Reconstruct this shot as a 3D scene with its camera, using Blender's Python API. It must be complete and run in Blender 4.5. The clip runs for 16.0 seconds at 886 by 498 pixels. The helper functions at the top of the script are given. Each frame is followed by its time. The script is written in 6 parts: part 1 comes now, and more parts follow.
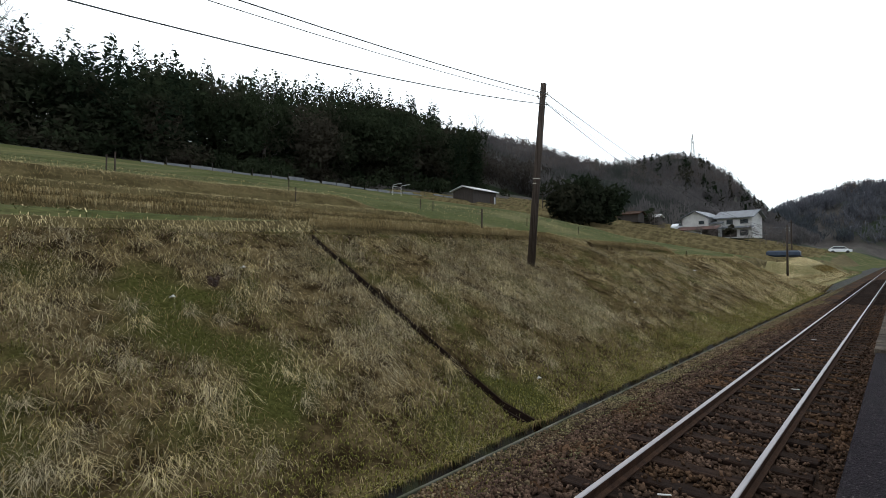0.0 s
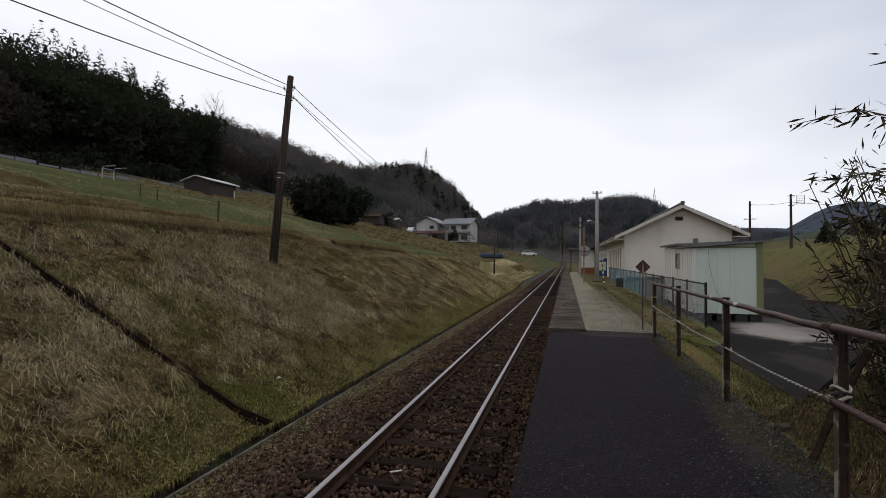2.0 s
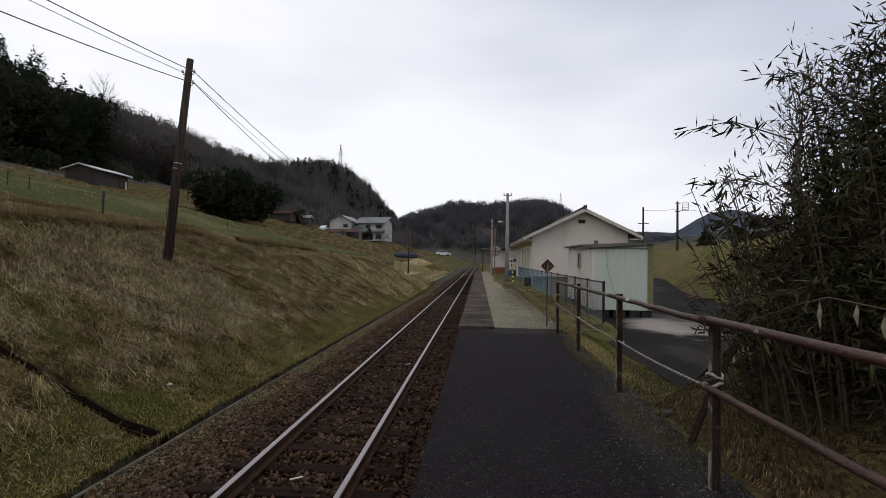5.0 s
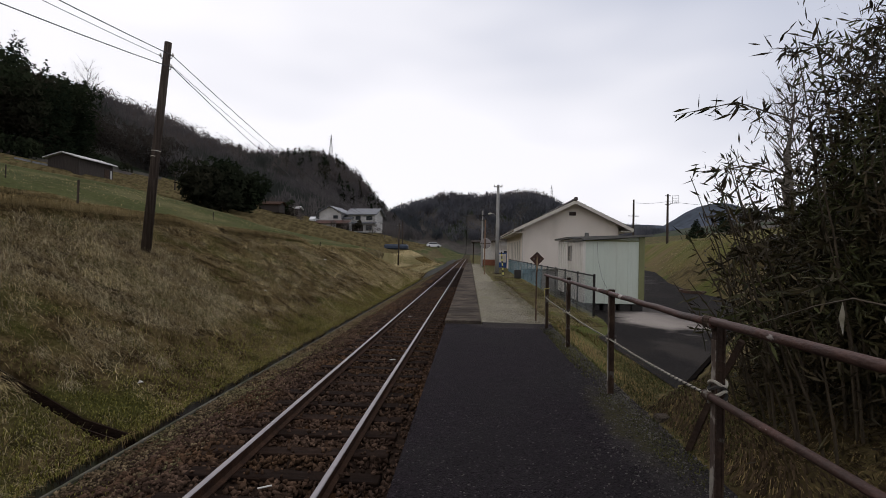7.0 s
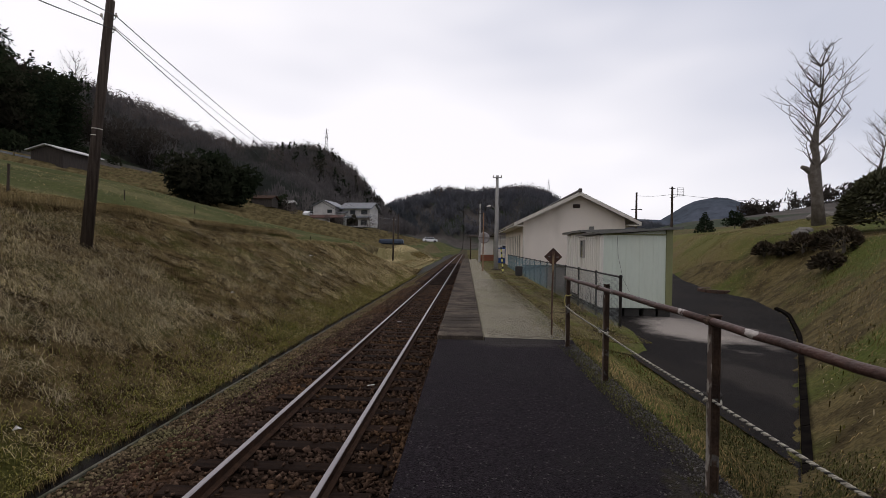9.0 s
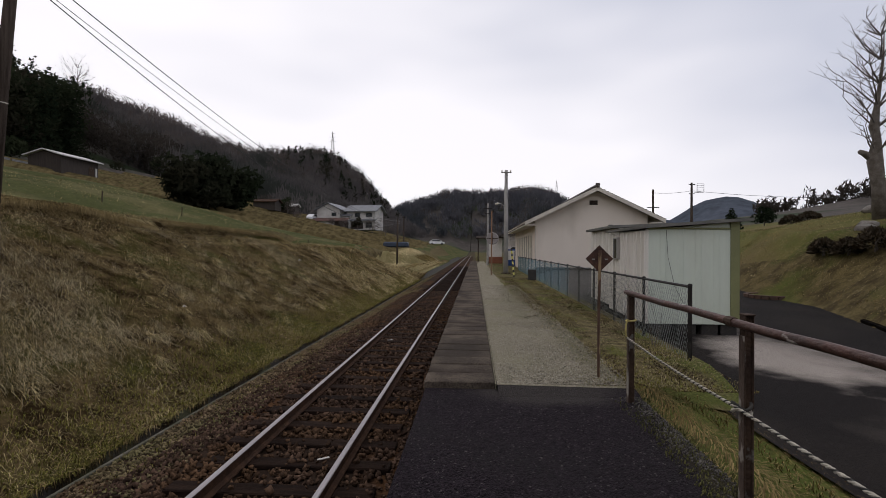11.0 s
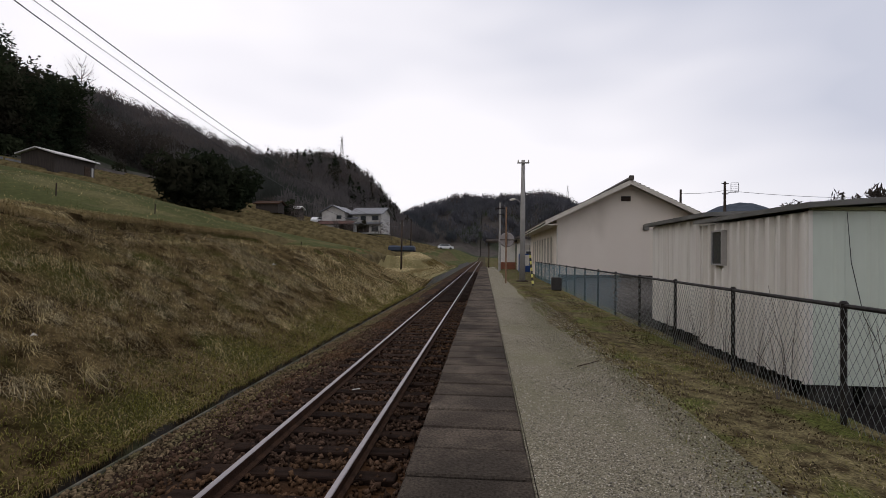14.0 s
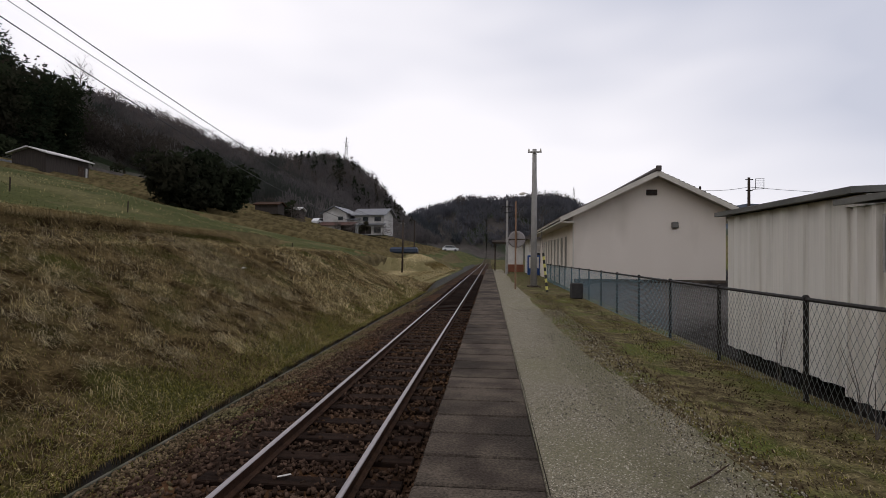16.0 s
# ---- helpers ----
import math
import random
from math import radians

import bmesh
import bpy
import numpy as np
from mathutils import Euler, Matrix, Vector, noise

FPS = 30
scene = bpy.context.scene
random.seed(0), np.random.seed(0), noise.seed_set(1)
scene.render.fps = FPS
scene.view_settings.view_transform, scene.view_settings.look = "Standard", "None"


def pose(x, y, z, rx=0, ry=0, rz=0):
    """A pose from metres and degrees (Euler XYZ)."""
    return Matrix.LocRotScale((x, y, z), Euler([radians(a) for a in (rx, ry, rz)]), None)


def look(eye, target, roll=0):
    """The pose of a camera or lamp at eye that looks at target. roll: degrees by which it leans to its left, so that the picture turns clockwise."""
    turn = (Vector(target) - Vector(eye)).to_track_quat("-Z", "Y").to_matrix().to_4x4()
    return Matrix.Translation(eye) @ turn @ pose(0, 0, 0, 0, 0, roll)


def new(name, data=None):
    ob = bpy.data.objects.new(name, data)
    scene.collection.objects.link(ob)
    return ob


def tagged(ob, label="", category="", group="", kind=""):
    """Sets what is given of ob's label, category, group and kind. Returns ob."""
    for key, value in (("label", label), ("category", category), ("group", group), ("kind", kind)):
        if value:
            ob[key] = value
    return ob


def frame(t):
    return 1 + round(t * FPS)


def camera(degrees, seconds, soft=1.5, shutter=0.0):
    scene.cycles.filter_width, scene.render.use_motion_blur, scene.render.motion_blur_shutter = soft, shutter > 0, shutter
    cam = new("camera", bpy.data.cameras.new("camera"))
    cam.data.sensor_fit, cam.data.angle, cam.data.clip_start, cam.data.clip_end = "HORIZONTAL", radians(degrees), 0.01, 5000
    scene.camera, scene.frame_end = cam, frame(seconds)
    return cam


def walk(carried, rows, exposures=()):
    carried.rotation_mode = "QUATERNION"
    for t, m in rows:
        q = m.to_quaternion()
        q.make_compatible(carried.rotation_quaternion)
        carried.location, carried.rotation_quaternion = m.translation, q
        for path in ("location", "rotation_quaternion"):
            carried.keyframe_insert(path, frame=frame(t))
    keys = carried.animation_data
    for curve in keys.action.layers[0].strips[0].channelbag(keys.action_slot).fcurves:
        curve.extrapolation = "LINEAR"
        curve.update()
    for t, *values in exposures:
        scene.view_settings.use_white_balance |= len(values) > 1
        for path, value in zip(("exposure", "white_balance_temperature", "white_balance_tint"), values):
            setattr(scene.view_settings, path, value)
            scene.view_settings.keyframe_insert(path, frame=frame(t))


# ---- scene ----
cam = camera(83.1, 16.0, soft=0.8)
PATH = [
    (0, (1.813, 0.176, 2.326), (0.461, 1.649, 2.37), -0.2),
    (0.5, (1.844, 0.227, 2.3), (0.799, 1.932, 2.342), 0.1),
    (1, (1.814, 0.222, 2.28), (1.027, 2.06, 2.323), 0.2),
    (1.5, (1.808, 0.222, 2.255), (1.194, 2.124, 2.3), 0.4),
    (2, (1.811, 0.207, 2.258), (1.332, 2.148, 2.302), 0.4),
    (2.5, (1.826, 0.22, 2.247), (1.455, 2.185, 2.29), 0.4),
    (3, (1.847, 0.249, 2.229), (1.56, 2.228, 2.274), 0.5),
    (3.5, (1.844, 0.263, 2.232), (1.619, 2.25, 2.277), 0.6),
    (4, (1.858, 0.278, 2.236), (1.665, 2.268, 2.281), 0.7),
    (4.5, (1.846, 0.281, 2.241), (1.687, 2.274, 2.285), 0.8),
    (5, (1.873, 0.315, 2.229), (1.729, 2.309, 2.275), 0.8),
    (7.5, (1.954, 1.069, 2.256), (1.856, 3.066, 2.26), 1.0),
    (8, (1.946, 1.655, 2.274), (1.856, 3.653, 2.271), 1.0),
    (8.5, (1.929, 2.342, 2.286), (1.84, 4.34, 2.279), 1.1),
    (9, (1.918, 3.049, 2.274), (1.823, 5.047, 2.267), 0.9),
    (9.2, (1.916, 3.362, 2.258), (1.818, 5.36, 2.256), 0.9),
    (11.3, (1.997, 6.499, 2.22), (1.867, 8.494, 2.226), 0.3),
    (11.5, (1.983, 6.793, 2.204), (1.855, 8.789, 2.215), 0.5),
    (12, (1.982, 7.552, 2.187), (1.853, 9.547, 2.197), 0.5),
    (12.5, (1.974, 8.364, 2.165), (1.832, 10.359, 2.183), 0.5),
    (13, (1.96, 9.158, 2.16), (1.81, 11.152, 2.178), 0.5),
    (13.5, (1.921, 9.971, 2.148), (1.762, 11.964, 2.172), 0.6),
    (14, (1.919, 10.758, 2.135), (1.753, 12.751, 2.159), 0.6),
    (14.5, (1.904, 11.573, 2.148), (1.732, 13.565, 2.181), 0.5),
    (15, (1.885, 12.353, 2.163), (1.708, 14.345, 2.194), 0.5),
    (15.5, (1.871, 13.155, 2.117), (1.689, 15.147, 2.153), 0.4),
    (16, (1.882, 14.02, 2.127), (1.694, 16.011, 2.159), 0.5),
]
walk(cam, [(t, look(eye, target, roll)) for t, eye, target, roll in PATH], exposures=((0.0, 0.38, 6000, 3), (0.8, 0.12, 6050, 5), (2.5, -0.34, 6300, 10), (5.0, -0.28, 6300, 11), (9.0, -0.26, 6450, 14), (16.0, -0.27, 6450, 14)))

# ---- light ----
world = bpy.data.worlds.new("overcast")
scene.world = world
world.use_nodes = True
wn, wl = world.node_tree.nodes, world.node_tree.links
wn.clear()
w_out = wn.new("ShaderNodeOutputWorld")
w_bg = wn.new("ShaderNodeBackground")
w_sky = wn.new("ShaderNodeTexSky")
w_sky.sky_type = "NISHITA"
w_sky.sun_disc = False
w_sky.sun_elevation = radians(38)
w_sky.sun_rotation = radians(-35)
w_gain = wn.new("ShaderNodeVectorMath")
w_gain.operation = "SCALE"
w_gain.inputs["Scale"].default_value = 0.10
w_co = wn.new("ShaderNodeTexCoord")
w_map = wn.new("ShaderNodeMapping")
w_map.inputs["Scale"].default_value = (1.0, 1.0, 3.0)
w_noise = wn.new("ShaderNodeTexNoise")
w_noise.inputs["Scale"].default_value = 1.1
w_noise.inputs["Detail"].default_value = 3
w_ramp = wn.new("ShaderNodeValToRGB")
w_ramp.color_ramp.elements[0].position = 0.29
w_ramp.color_ramp.elements[0].color = (0.60, 0.63, 0.71, 1)
w_ramp.color_ramp.elements[1].position = 0.60
w_ramp.color_ramp.elements[1].color = (0.985, 0.975, 0.99, 1)
w_mix = wn.new("ShaderNodeMix")
w_mix.data_type = "RGBA"
w_mix.inputs["Factor"].default_value = 0.95
wl.new(w_sky.outputs["Color"], w_gain.inputs[0])
wl.new(w_co.outputs["Generated"], w_map.inputs["Vector"])
wl.new(w_map.outputs["Vector"], w_noise.inputs["Vector"])
w_sep = wn.new("ShaderNodeSeparateXYZ")
w_side = wn.new("ShaderNodeMath")
w_side.operation = "MULTIPLY_ADD"
w_side.inputs[1].default_value = -0.36
wl.new(w_co.outputs["Generated"], w_sep.inputs["Vector"])
wl.new(w_sep.outputs["X"], w_side.inputs[0])
wl.new(w_noise.outputs["Fac"], w_side.inputs[2])
wl.new(w_side.outputs["Value"], w_ramp.inputs["Fac"])
wl.new(w_gain.outputs["Vector"], w_mix.inputs["A"])
wl.new(w_ramp.outputs["Color"], w_mix.inputs["B"])
wl.new(w_mix.outputs["Result"], w_bg.inputs["Color"])
w_bg.inputs["Strength"].default_value = 1.22
wl.new(w_bg.outputs["Background"], w_out.inputs["Surface"])

sun = new("sun", bpy.data.lights.new("sun", "SUN"))
sun.data.energy = 0.5
sun.data.angle = radians(25)
sun.data.color = (1.0, 0.96, 0.9)
sun.matrix_world = look((0, 0, 60), (-30, -42, 10))


# ---- materials ----
def mat(name, c1, c2, scale=3.0, rough=0.8, metal=0.0, bump=0.3, fine=30.0, c3=None, scale3=0.6, vary=0.0, stretch=(1, 1, 1), cut=(0.35, 0.65), cut3=(0.5, 0.62), spec=0.3, local=False, grain=0.28, soft=0.0, clear=0.0):
    """Two colours by a noise, a third by a broader one, fine relief, and a random shade for each piece."""
    m = bpy.data.materials.new(name)
    m.use_nodes = True
    n, l = m.node_tree.nodes, m.node_tree.links
    b = n["Principled BSDF"]
    b.inputs["Roughness"].default_value = rough
    b.inputs["Metallic"].default_value = metal
    b.inputs["Specular IOR Level"].default_value = spec
    if local:
        src = n.new("ShaderNodeTexCoord").outputs["Object"]
    else:
        src = n.new("ShaderNodeNewGeometry").outputs["Position"]
    mp = n.new("ShaderNodeMapping")
    mp.inputs["Scale"].default_value = stretch
    l.new(src, mp.inputs["Vector"])

    def tex(s, detail):
        t = n.new("ShaderNodeTexNoise")
        t.inputs["Scale"].default_value = s
        t.inputs["Detail"].default_value = detail
        l.new(mp.outputs["Vector"], t.inputs["Vector"])
        return t.outputs["Fac"]

    def ramp(fac, lo, hi):
        r = n.new("ShaderNodeMapRange")
        r.inputs["From Min"].default_value = lo
        r.inputs["From Max"].default_value = hi
        l.new(fac, r.inputs["Value"])
        return r.outputs["Result"]

    def mix(fac, a, bb, mode="MIX"):
        x = n.new("ShaderNodeMix")
        x.data_type = "RGBA"
        x.blend_type = mode
        if isinstance(fac, float):
            x.inputs["Factor"].default_value = fac
        else:
            l.new(fac, x.inputs["Factor"])
        for key, v in (("A", a), ("B", bb)):
            if isinstance(v, tuple):
                x.inputs[key].default_value = (*v, 1)
            else:
                l.new(v, x.inputs[key])
        return x.outputs["Result"]

    col = mix(ramp(tex(scale, 6), *cut), c1, c2)
    if c3:
        col = mix(ramp(tex(scale3, 4), *cut3), col, c3)
    f = tex(fine, 4)
    g = n.new("ShaderNodeMapRange")
    g.inputs["From Min"].default_value, g.inputs["From Max"].default_value = 0.25, 0.75
    g.inputs["To Min"].default_value, g.inputs["To Max"].default_value = 1 - grain, 1 + grain * 0.9
    l.new(f, g.inputs["Value"])
    cmb = n.new("ShaderNodeCombineColor")
    for i in range(3):
        l.new(g.outputs["Result"], cmb.inputs[i])
    col = mix(1.0, col, cmb.outputs["Color"], "MULTIPLY")
    if vary:
        v = n.new("ShaderNodeMapRange")
        v.inputs["To Min"].default_value, v.inputs["To Max"].default_value = 1 - vary, 1 + vary
        if vary > 0.3:
            l.new(n.new("ShaderNodeNewGeometry").outputs["Random Per Island"], v.inputs["Value"])
        else:
            l.new(n.new("ShaderNodeObjectInfo").outputs["Random"], v.inputs["Value"])
        c2n = n.new("ShaderNodeCombineColor")
        for i in range(3):
            l.new(v.outputs["Result"], c2n.inputs[i])
        col = mix(1.0, col, c2n.outputs["Color"], "MULTIPLY")
    l.new(col, b.inputs["Base Color"])
    if soft:
        # light falls on small leaf clumps from all sides: lean their normals upwards
        nv = n.new("ShaderNodeVectorMath")
        nv.operation = "MULTIPLY_ADD"
        nv.inputs[1].default_value = (1 - soft,) * 3
        nv.inputs[2].default_value = (0, 0, soft)
        l.new(n.new("ShaderNodeNewGeometry").outputs["Normal"], nv.inputs[0])
        l.new(nv.outputs["Vector"], b.inputs["Normal"])
    if bump:
        bp = n.new("ShaderNodeBump")
        bp.inputs["Strength"].default_value = bump
        bp.inputs["Distance"].default_value = 0.02
        l.new(f, bp.inputs["Height"])
        l.new(bp.outputs["Normal"], b.inputs["Normal"])
    if clear:
        # thin leaves and twigs let light through
        tl = n.new("ShaderNodeBsdfTranslucent")
        l.new(col, tl.inputs["Color"])
        ms = n.new("ShaderNodeMixShader")
        ms.inputs[0].default_value = clear
        l.new(b.outputs["BSDF"], ms.inputs[1])
        l.new(tl.outputs["BSDF"], ms.inputs[2])
        l.new(ms.outputs["Shader"], n["Material Output"].inputs["Surface"])
    return m


def grit(name, c1, c2, pale, scale, share, rough=0.9, depth=0.006, broad=None, patches=()):
    """Stony surface: cells of uneven shade with some pale chips, broad stains and patches with soft ragged edges."""
    m = bpy.data.materials.new(name)
    m.use_nodes = True
    n, l = m.node_tree.nodes, m.node_tree.links
    b = n["Principled BSDF"]
    b.inputs["Roughness"].default_value = rough
    b.inputs["Specular IOR Level"].default_value = 0.06
    pos = n.new("ShaderNodeNewGeometry").outputs["Position"]
    vo = n.new("ShaderNodeTexVoronoi")
    vo.inputs["Scale"].default_value = scale
    l.new(pos, vo.inputs["Vector"])
    sep = n.new("ShaderNodeSeparateColor")
    l.new(vo.outputs["Color"], sep.inputs["Color"])

    def mix(fac, a, bb):
        x = n.new("ShaderNodeMix")
        x.data_type = "RGBA"
        l.new(fac, x.inputs["Factor"])
        for key, v in (("A", a), ("B", bb)):
            if isinstance(v, tuple):
                x.inputs[key].default_value = (*v, 1)
            else:
                l.new(v, x.inputs[key])
        return x.outputs["Result"]

    def span(v, lo, hi):
        r = n.new("ShaderNodeMapRange")
        r.inputs["From Min"].default_value, r.inputs["From Max"].default_value = lo, hi
        l.new(v, r.inputs["Value"])
        return r.outputs["Result"]

    def noise_of(s, detail=5):
        t = n.new("ShaderNodeTexNoise")
        t.inputs["Scale"].default_value, t.inputs["Detail"].default_value = s, detail
        l.new(pos, t.inputs["Vector"])
        return t.outputs["Fac"]

    def calc(op, a, bb):
        x = n.new("ShaderNodeMath")
        x.operation = op
        for k, v in enumerate((a, bb)):
            if isinstance(v, (int, float)):
                x.inputs[k].default_value = v
            else:
                l.new(v, x.inputs[k])
        return x.outputs["Value"]

    col = mix(sep.outputs["Red"], c1, c2)
    if broad:
        col = mix(calc("MULTIPLY", span(noise_of(0.7), 0.45, 0.7), span(sep.outputs["Blue"], 0.0, 0.7)), col, broad)
    col = mix(span(sep.outputs["Green"], 1 - share, 1 - share + 0.02), col, pale)
    for cx, cy, rx, ry, s, colour, most in patches:
        mp = n.new("ShaderNodeMapping")
        mp.inputs["Location"].default_value = (-cx / rx, -cy / ry, 0)
        mp.inputs["Scale"].default_value = (1 / rx, 1 / ry, 0)
        l.new(pos, mp.inputs["Vector"])
        ln = n.new("ShaderNodeVectorMath")
        ln.operation = "LENGTH"
        l.new(mp.outputs["Vector"], ln.inputs[0])
        d = calc("ADD", ln.outputs["Value"], calc("MULTIPLY", calc("SUBTRACT", noise_of(s, 7), 0.5), 1.5))
        fac = calc("MULTIPLY", span(calc("MULTIPLY", d, -1.0), -1.1, -0.55), calc("MULTIPLY", span(sep.outputs["Blue"], -0.5, 0.6), most))
        col = mix(fac, col, colour)
    l.new(col, b.inputs["Base Color"])
    bp = n.new("ShaderNodeBump")
    bp.inputs["Strength"].default_value = 1.0
    bp.inputs["Distance"].default_value = depth
    l.new(vo.outputs["Distance"], bp.inputs["Height"])
    bp.invert = True
    l.new(bp.outputs["Normal"], b.inputs["Normal"])
    return m


M_BANK = mat("bank_grass", (0.024, 0.016, 0.008), (0.088, 0.064, 0.030), 2.2, 0.95, bump=1.0, fine=16, grain=0.5, c3=(0.044, 0.043, 0.013), scale3=0.45, cut3=(0.50, 0.62), cut=(0.40, 0.60), spec=0.0)
M_TERR = mat("terrace_grass", (0.064, 0.068, 0.023), (0.044, 0.050, 0.015), 0.5, 0.95, bump=1.0, fine=7, c3=(0.098, 0.090, 0.038), scale3=0.25, spec=0.03, stretch=(1, 0.5, 1.6), grain=0.45)
M_LAWN = mat("lawn_rise", (0.120, 0.104, 0.036), (0.078, 0.084, 0.022), 0.5, 0.95, bump=1.0, fine=8, c3=(0.125, 0.095, 0.045), scale3=0.16, spec=0.03)
# near-black with mossy patches: deep shade of the ditch put into the colour
M_DITCHSHADE = mat("mossy_ditch_shade", (0.009, 0.006, 0.004), (0.018, 0.013, 0.008), 3.0, 0.7, bump=0.6, fine=25, c3=(0.028, 0.030, 0.009), scale3=1.5, spec=0.2)
M_LIP = mat("straw_lip", (0.210, 0.175, 0.085), (0.150, 0.130, 0.058), 0.6, 0.95, bump=1.0, fine=9, spec=0.03, stretch=(1, 0.5, 1))
# bluish base colour holds the distance haze over the far hill
M_HAZEHILL = mat("distant_hill_haze", (0.075, 0.085, 0.105), (0.060, 0.070, 0.085), 0.01, 1.0, bump=0.0, fine=0.05, spec=0.0)
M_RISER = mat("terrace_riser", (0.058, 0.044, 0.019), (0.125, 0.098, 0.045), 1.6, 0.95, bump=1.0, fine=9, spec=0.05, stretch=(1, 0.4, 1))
M_WOODFLOOR = mat("wood_floor", (0.060, 0.053, 0.047), (0.085, 0.075, 0.067), 0.12, 1.0, bump=0.5, fine=1.2, c3=(0.035, 0.045, 0.025), scale3=0.03, spec=0.05)
M_RIGHTGRASS = mat("garden_grass", (0.046, 0.034, 0.015), (0.115, 0.090, 0.038), 1.8, 0.95, bump=1.0, fine=22, grain=0.55, c3=(0.066, 0.078, 0.016), scale3=0.3, spec=0.05)
M_VERGE = mat("verge_gravel", (0.052, 0.043, 0.028), (0.038, 0.041, 0.016), 2.2, 0.95, bump=1.0, fine=24, c3=(0.088, 0.055, 0.033), scale3=0.7, spec=0.03)
M_BALLAST = mat("ballast", (0.020, 0.013, 0.010), (0.040, 0.026, 0.018), 9, 0.95, bump=1.0, fine=22, c3=(0.070, 0.036, 0.018), scale3=0.5, spec=0.02)
M_STONE = mat("ballast_stone", (0.036, 0.022, 0.016), (0.092, 0.058, 0.040), 3, 0.9, bump=0.4, fine=60, c3=(0.080, 0.046, 0.026), scale3=0.6, cut3=(0.48, 0.62), vary=0.6, spec=0.03)
M_RAILTOP = mat("polished_rail", (0.31, 0.285, 0.29), (0.25, 0.23, 0.235), 3, 0.45, 0.5, bump=0.05, fine=80, stretch=(8, 0.3, 1), grain=0.05)
M_RUST = mat("rail_rust", (0.035, 0.020, 0.014), (0.063, 0.034, 0.021), 8, 0.9, 0.1, bump=0.4, fine=60, spec=0.08)
M_SLEEPER = mat("tarred_sleeper", (0.013, 0.008, 0.006), (0.028, 0.0165, 0.0115), 5, 0.9, bump=0.6, fine=40, stretch=(0.3, 3, 1), vary=0.25, spec=0.05)
M_CONC = mat("old_concrete", (0.105, 0.085, 0.066), (0.052, 0.041, 0.033), 2.6, 0.92, bump=1.0, fine=55, c3=(0.044, 0.036, 0.029), scale3=0.8, vary=0.25, spec=0.05, grain=0.55)
M_ASPH = grit("dark_asphalt", (0.003, 0.0022, 0.0028), (0.027, 0.0196, 0.0246), (0.075, 0.066, 0.064), 80, 0.03, 0.85, 0.013, (0.017, 0.0148, 0.0152), ((3.55, 4.4, 0.42, 2.6, 5.0, (0.062, 0.056, 0.052), 0.4), (3.46, 5.6, 0.26, 1.2, 6.0, (0.042, 0.038, 0.010), 0.7), (3.62, 8.6, 0.13, 2.2, 7.0, (0.040, 0.034, 0.014), 0.6), (3.3, 2.4, 0.6, 1.4, 4.0, (0.060, 0.054, 0.050), 0.35), (2.7, 11.5, 0.9, 0.5, 2.3, (0.058, 0.052, 0.045), 0.6)))
M_ROAD = grit("yard_asphalt", (0.008, 0.0066, 0.0063), (0.019, 0.016, 0.0155), (0.04, 0.036, 0.032), 95, 0.02, 0.92, 0.006, (0.027, 0.0225, 0.0195), ((7.1, 14.6, 1.15, 2.1, 1.3, (0.34, 0.30, 0.265), 1.0), (7.6, 36.0, 5.0, 11.0, 0.7, (0.105, 0.095, 0.088), 0.9), (7.9, 15.6, 0.7, 2.6, 1.6, (0.16, 0.14, 0.125), 0.6), (6.0, 10.0, 0.5, 1.6, 1.8, (0.05, 0.043, 0.037), 0.6)))
M_GRAVEL = grit("platform_gravel", (0.085, 0.074, 0.050), (0.320, 0.288, 0.215), (0.50, 0.46, 0.38), 115, 0.05, 0.95, 0.010, (0.165, 0.155, 0.090), ((3.1, 22, 0.3, 7, 2.0, (0.110, 0.102, 0.055), 0.5), (3.62, 15, 0.25, 5, 4.0, (0.095, 0.092, 0.042), 0.55)))
M_PLATGRASS = mat("platform_grass", (0.045, 0.032, 0.016), (0.165, 0.138, 0.068), 6.5, 0.95, bump=1.0, fine=42, grain=0.7, c3=(0.088, 0.098, 0.026), scale3=1.3, spec=0.05)
M_WALL = mat("cream_render", (0.70, 0.63, 0.55), (0.67, 0.60, 0.52), 0.8, 0.9, bump=0.1, fine=60, c3=(0.52, 0.46, 0.385), scale3=0.5, cut3=(0.50, 0.75), stretch=(1, 1, 0.35), grain=0.05)
M_TRIM = mat("cream_trim", (0.60, 0.56, 0.48), (0.50, 0.46, 0.40), 2, 0.7, bump=0.1, grain=0.05)
M_ROOF = mat("dark_roof_tile", (0.055, 0.045, 0.042), (0.085, 0.07, 0.062), 3, 0.6, bump=0.3, fine=20, vary=0.15)
M_SHED = mat("pale_green_steel", (0.56, 0.61, 0.525), (0.52, 0.57, 0.485), 0.7, 0.55, bump=0.04, fine=14, c3=(0.52, 0.55, 0.46), scale3=0.5, grain=0.03, stretch=(1, 1, 0.25))
M_SHEDW = mat("pale_side_steel", (0.70, 0.67, 0.61), (0.64, 0.61, 0.55), 1.6, 0.55, bump=0.04, fine=14, c3=(0.44, 0.39, 0.32), scale3=2.2, cut3=(0.60, 0.78), stretch=(3, 3, 0.12), grain=0.05)
M_SHEDTRIM = mat("olive_trim", (0.20, 0.205, 0.095), (0.165, 0.17, 0.08), 2, 0.6, bump=0.1, grain=0.05)
M_SHEDROOF = mat("grey_steel_roof", (0.16, 0.155, 0.14), (0.10, 0.10, 0.09), 2, 0.5, 0.3, bump=0.2, grain=0.05)
M_DARK = mat("dark_gap", (0.03, 0.03, 0.03), (0.05, 0.045, 0.04), 4, 0.9)
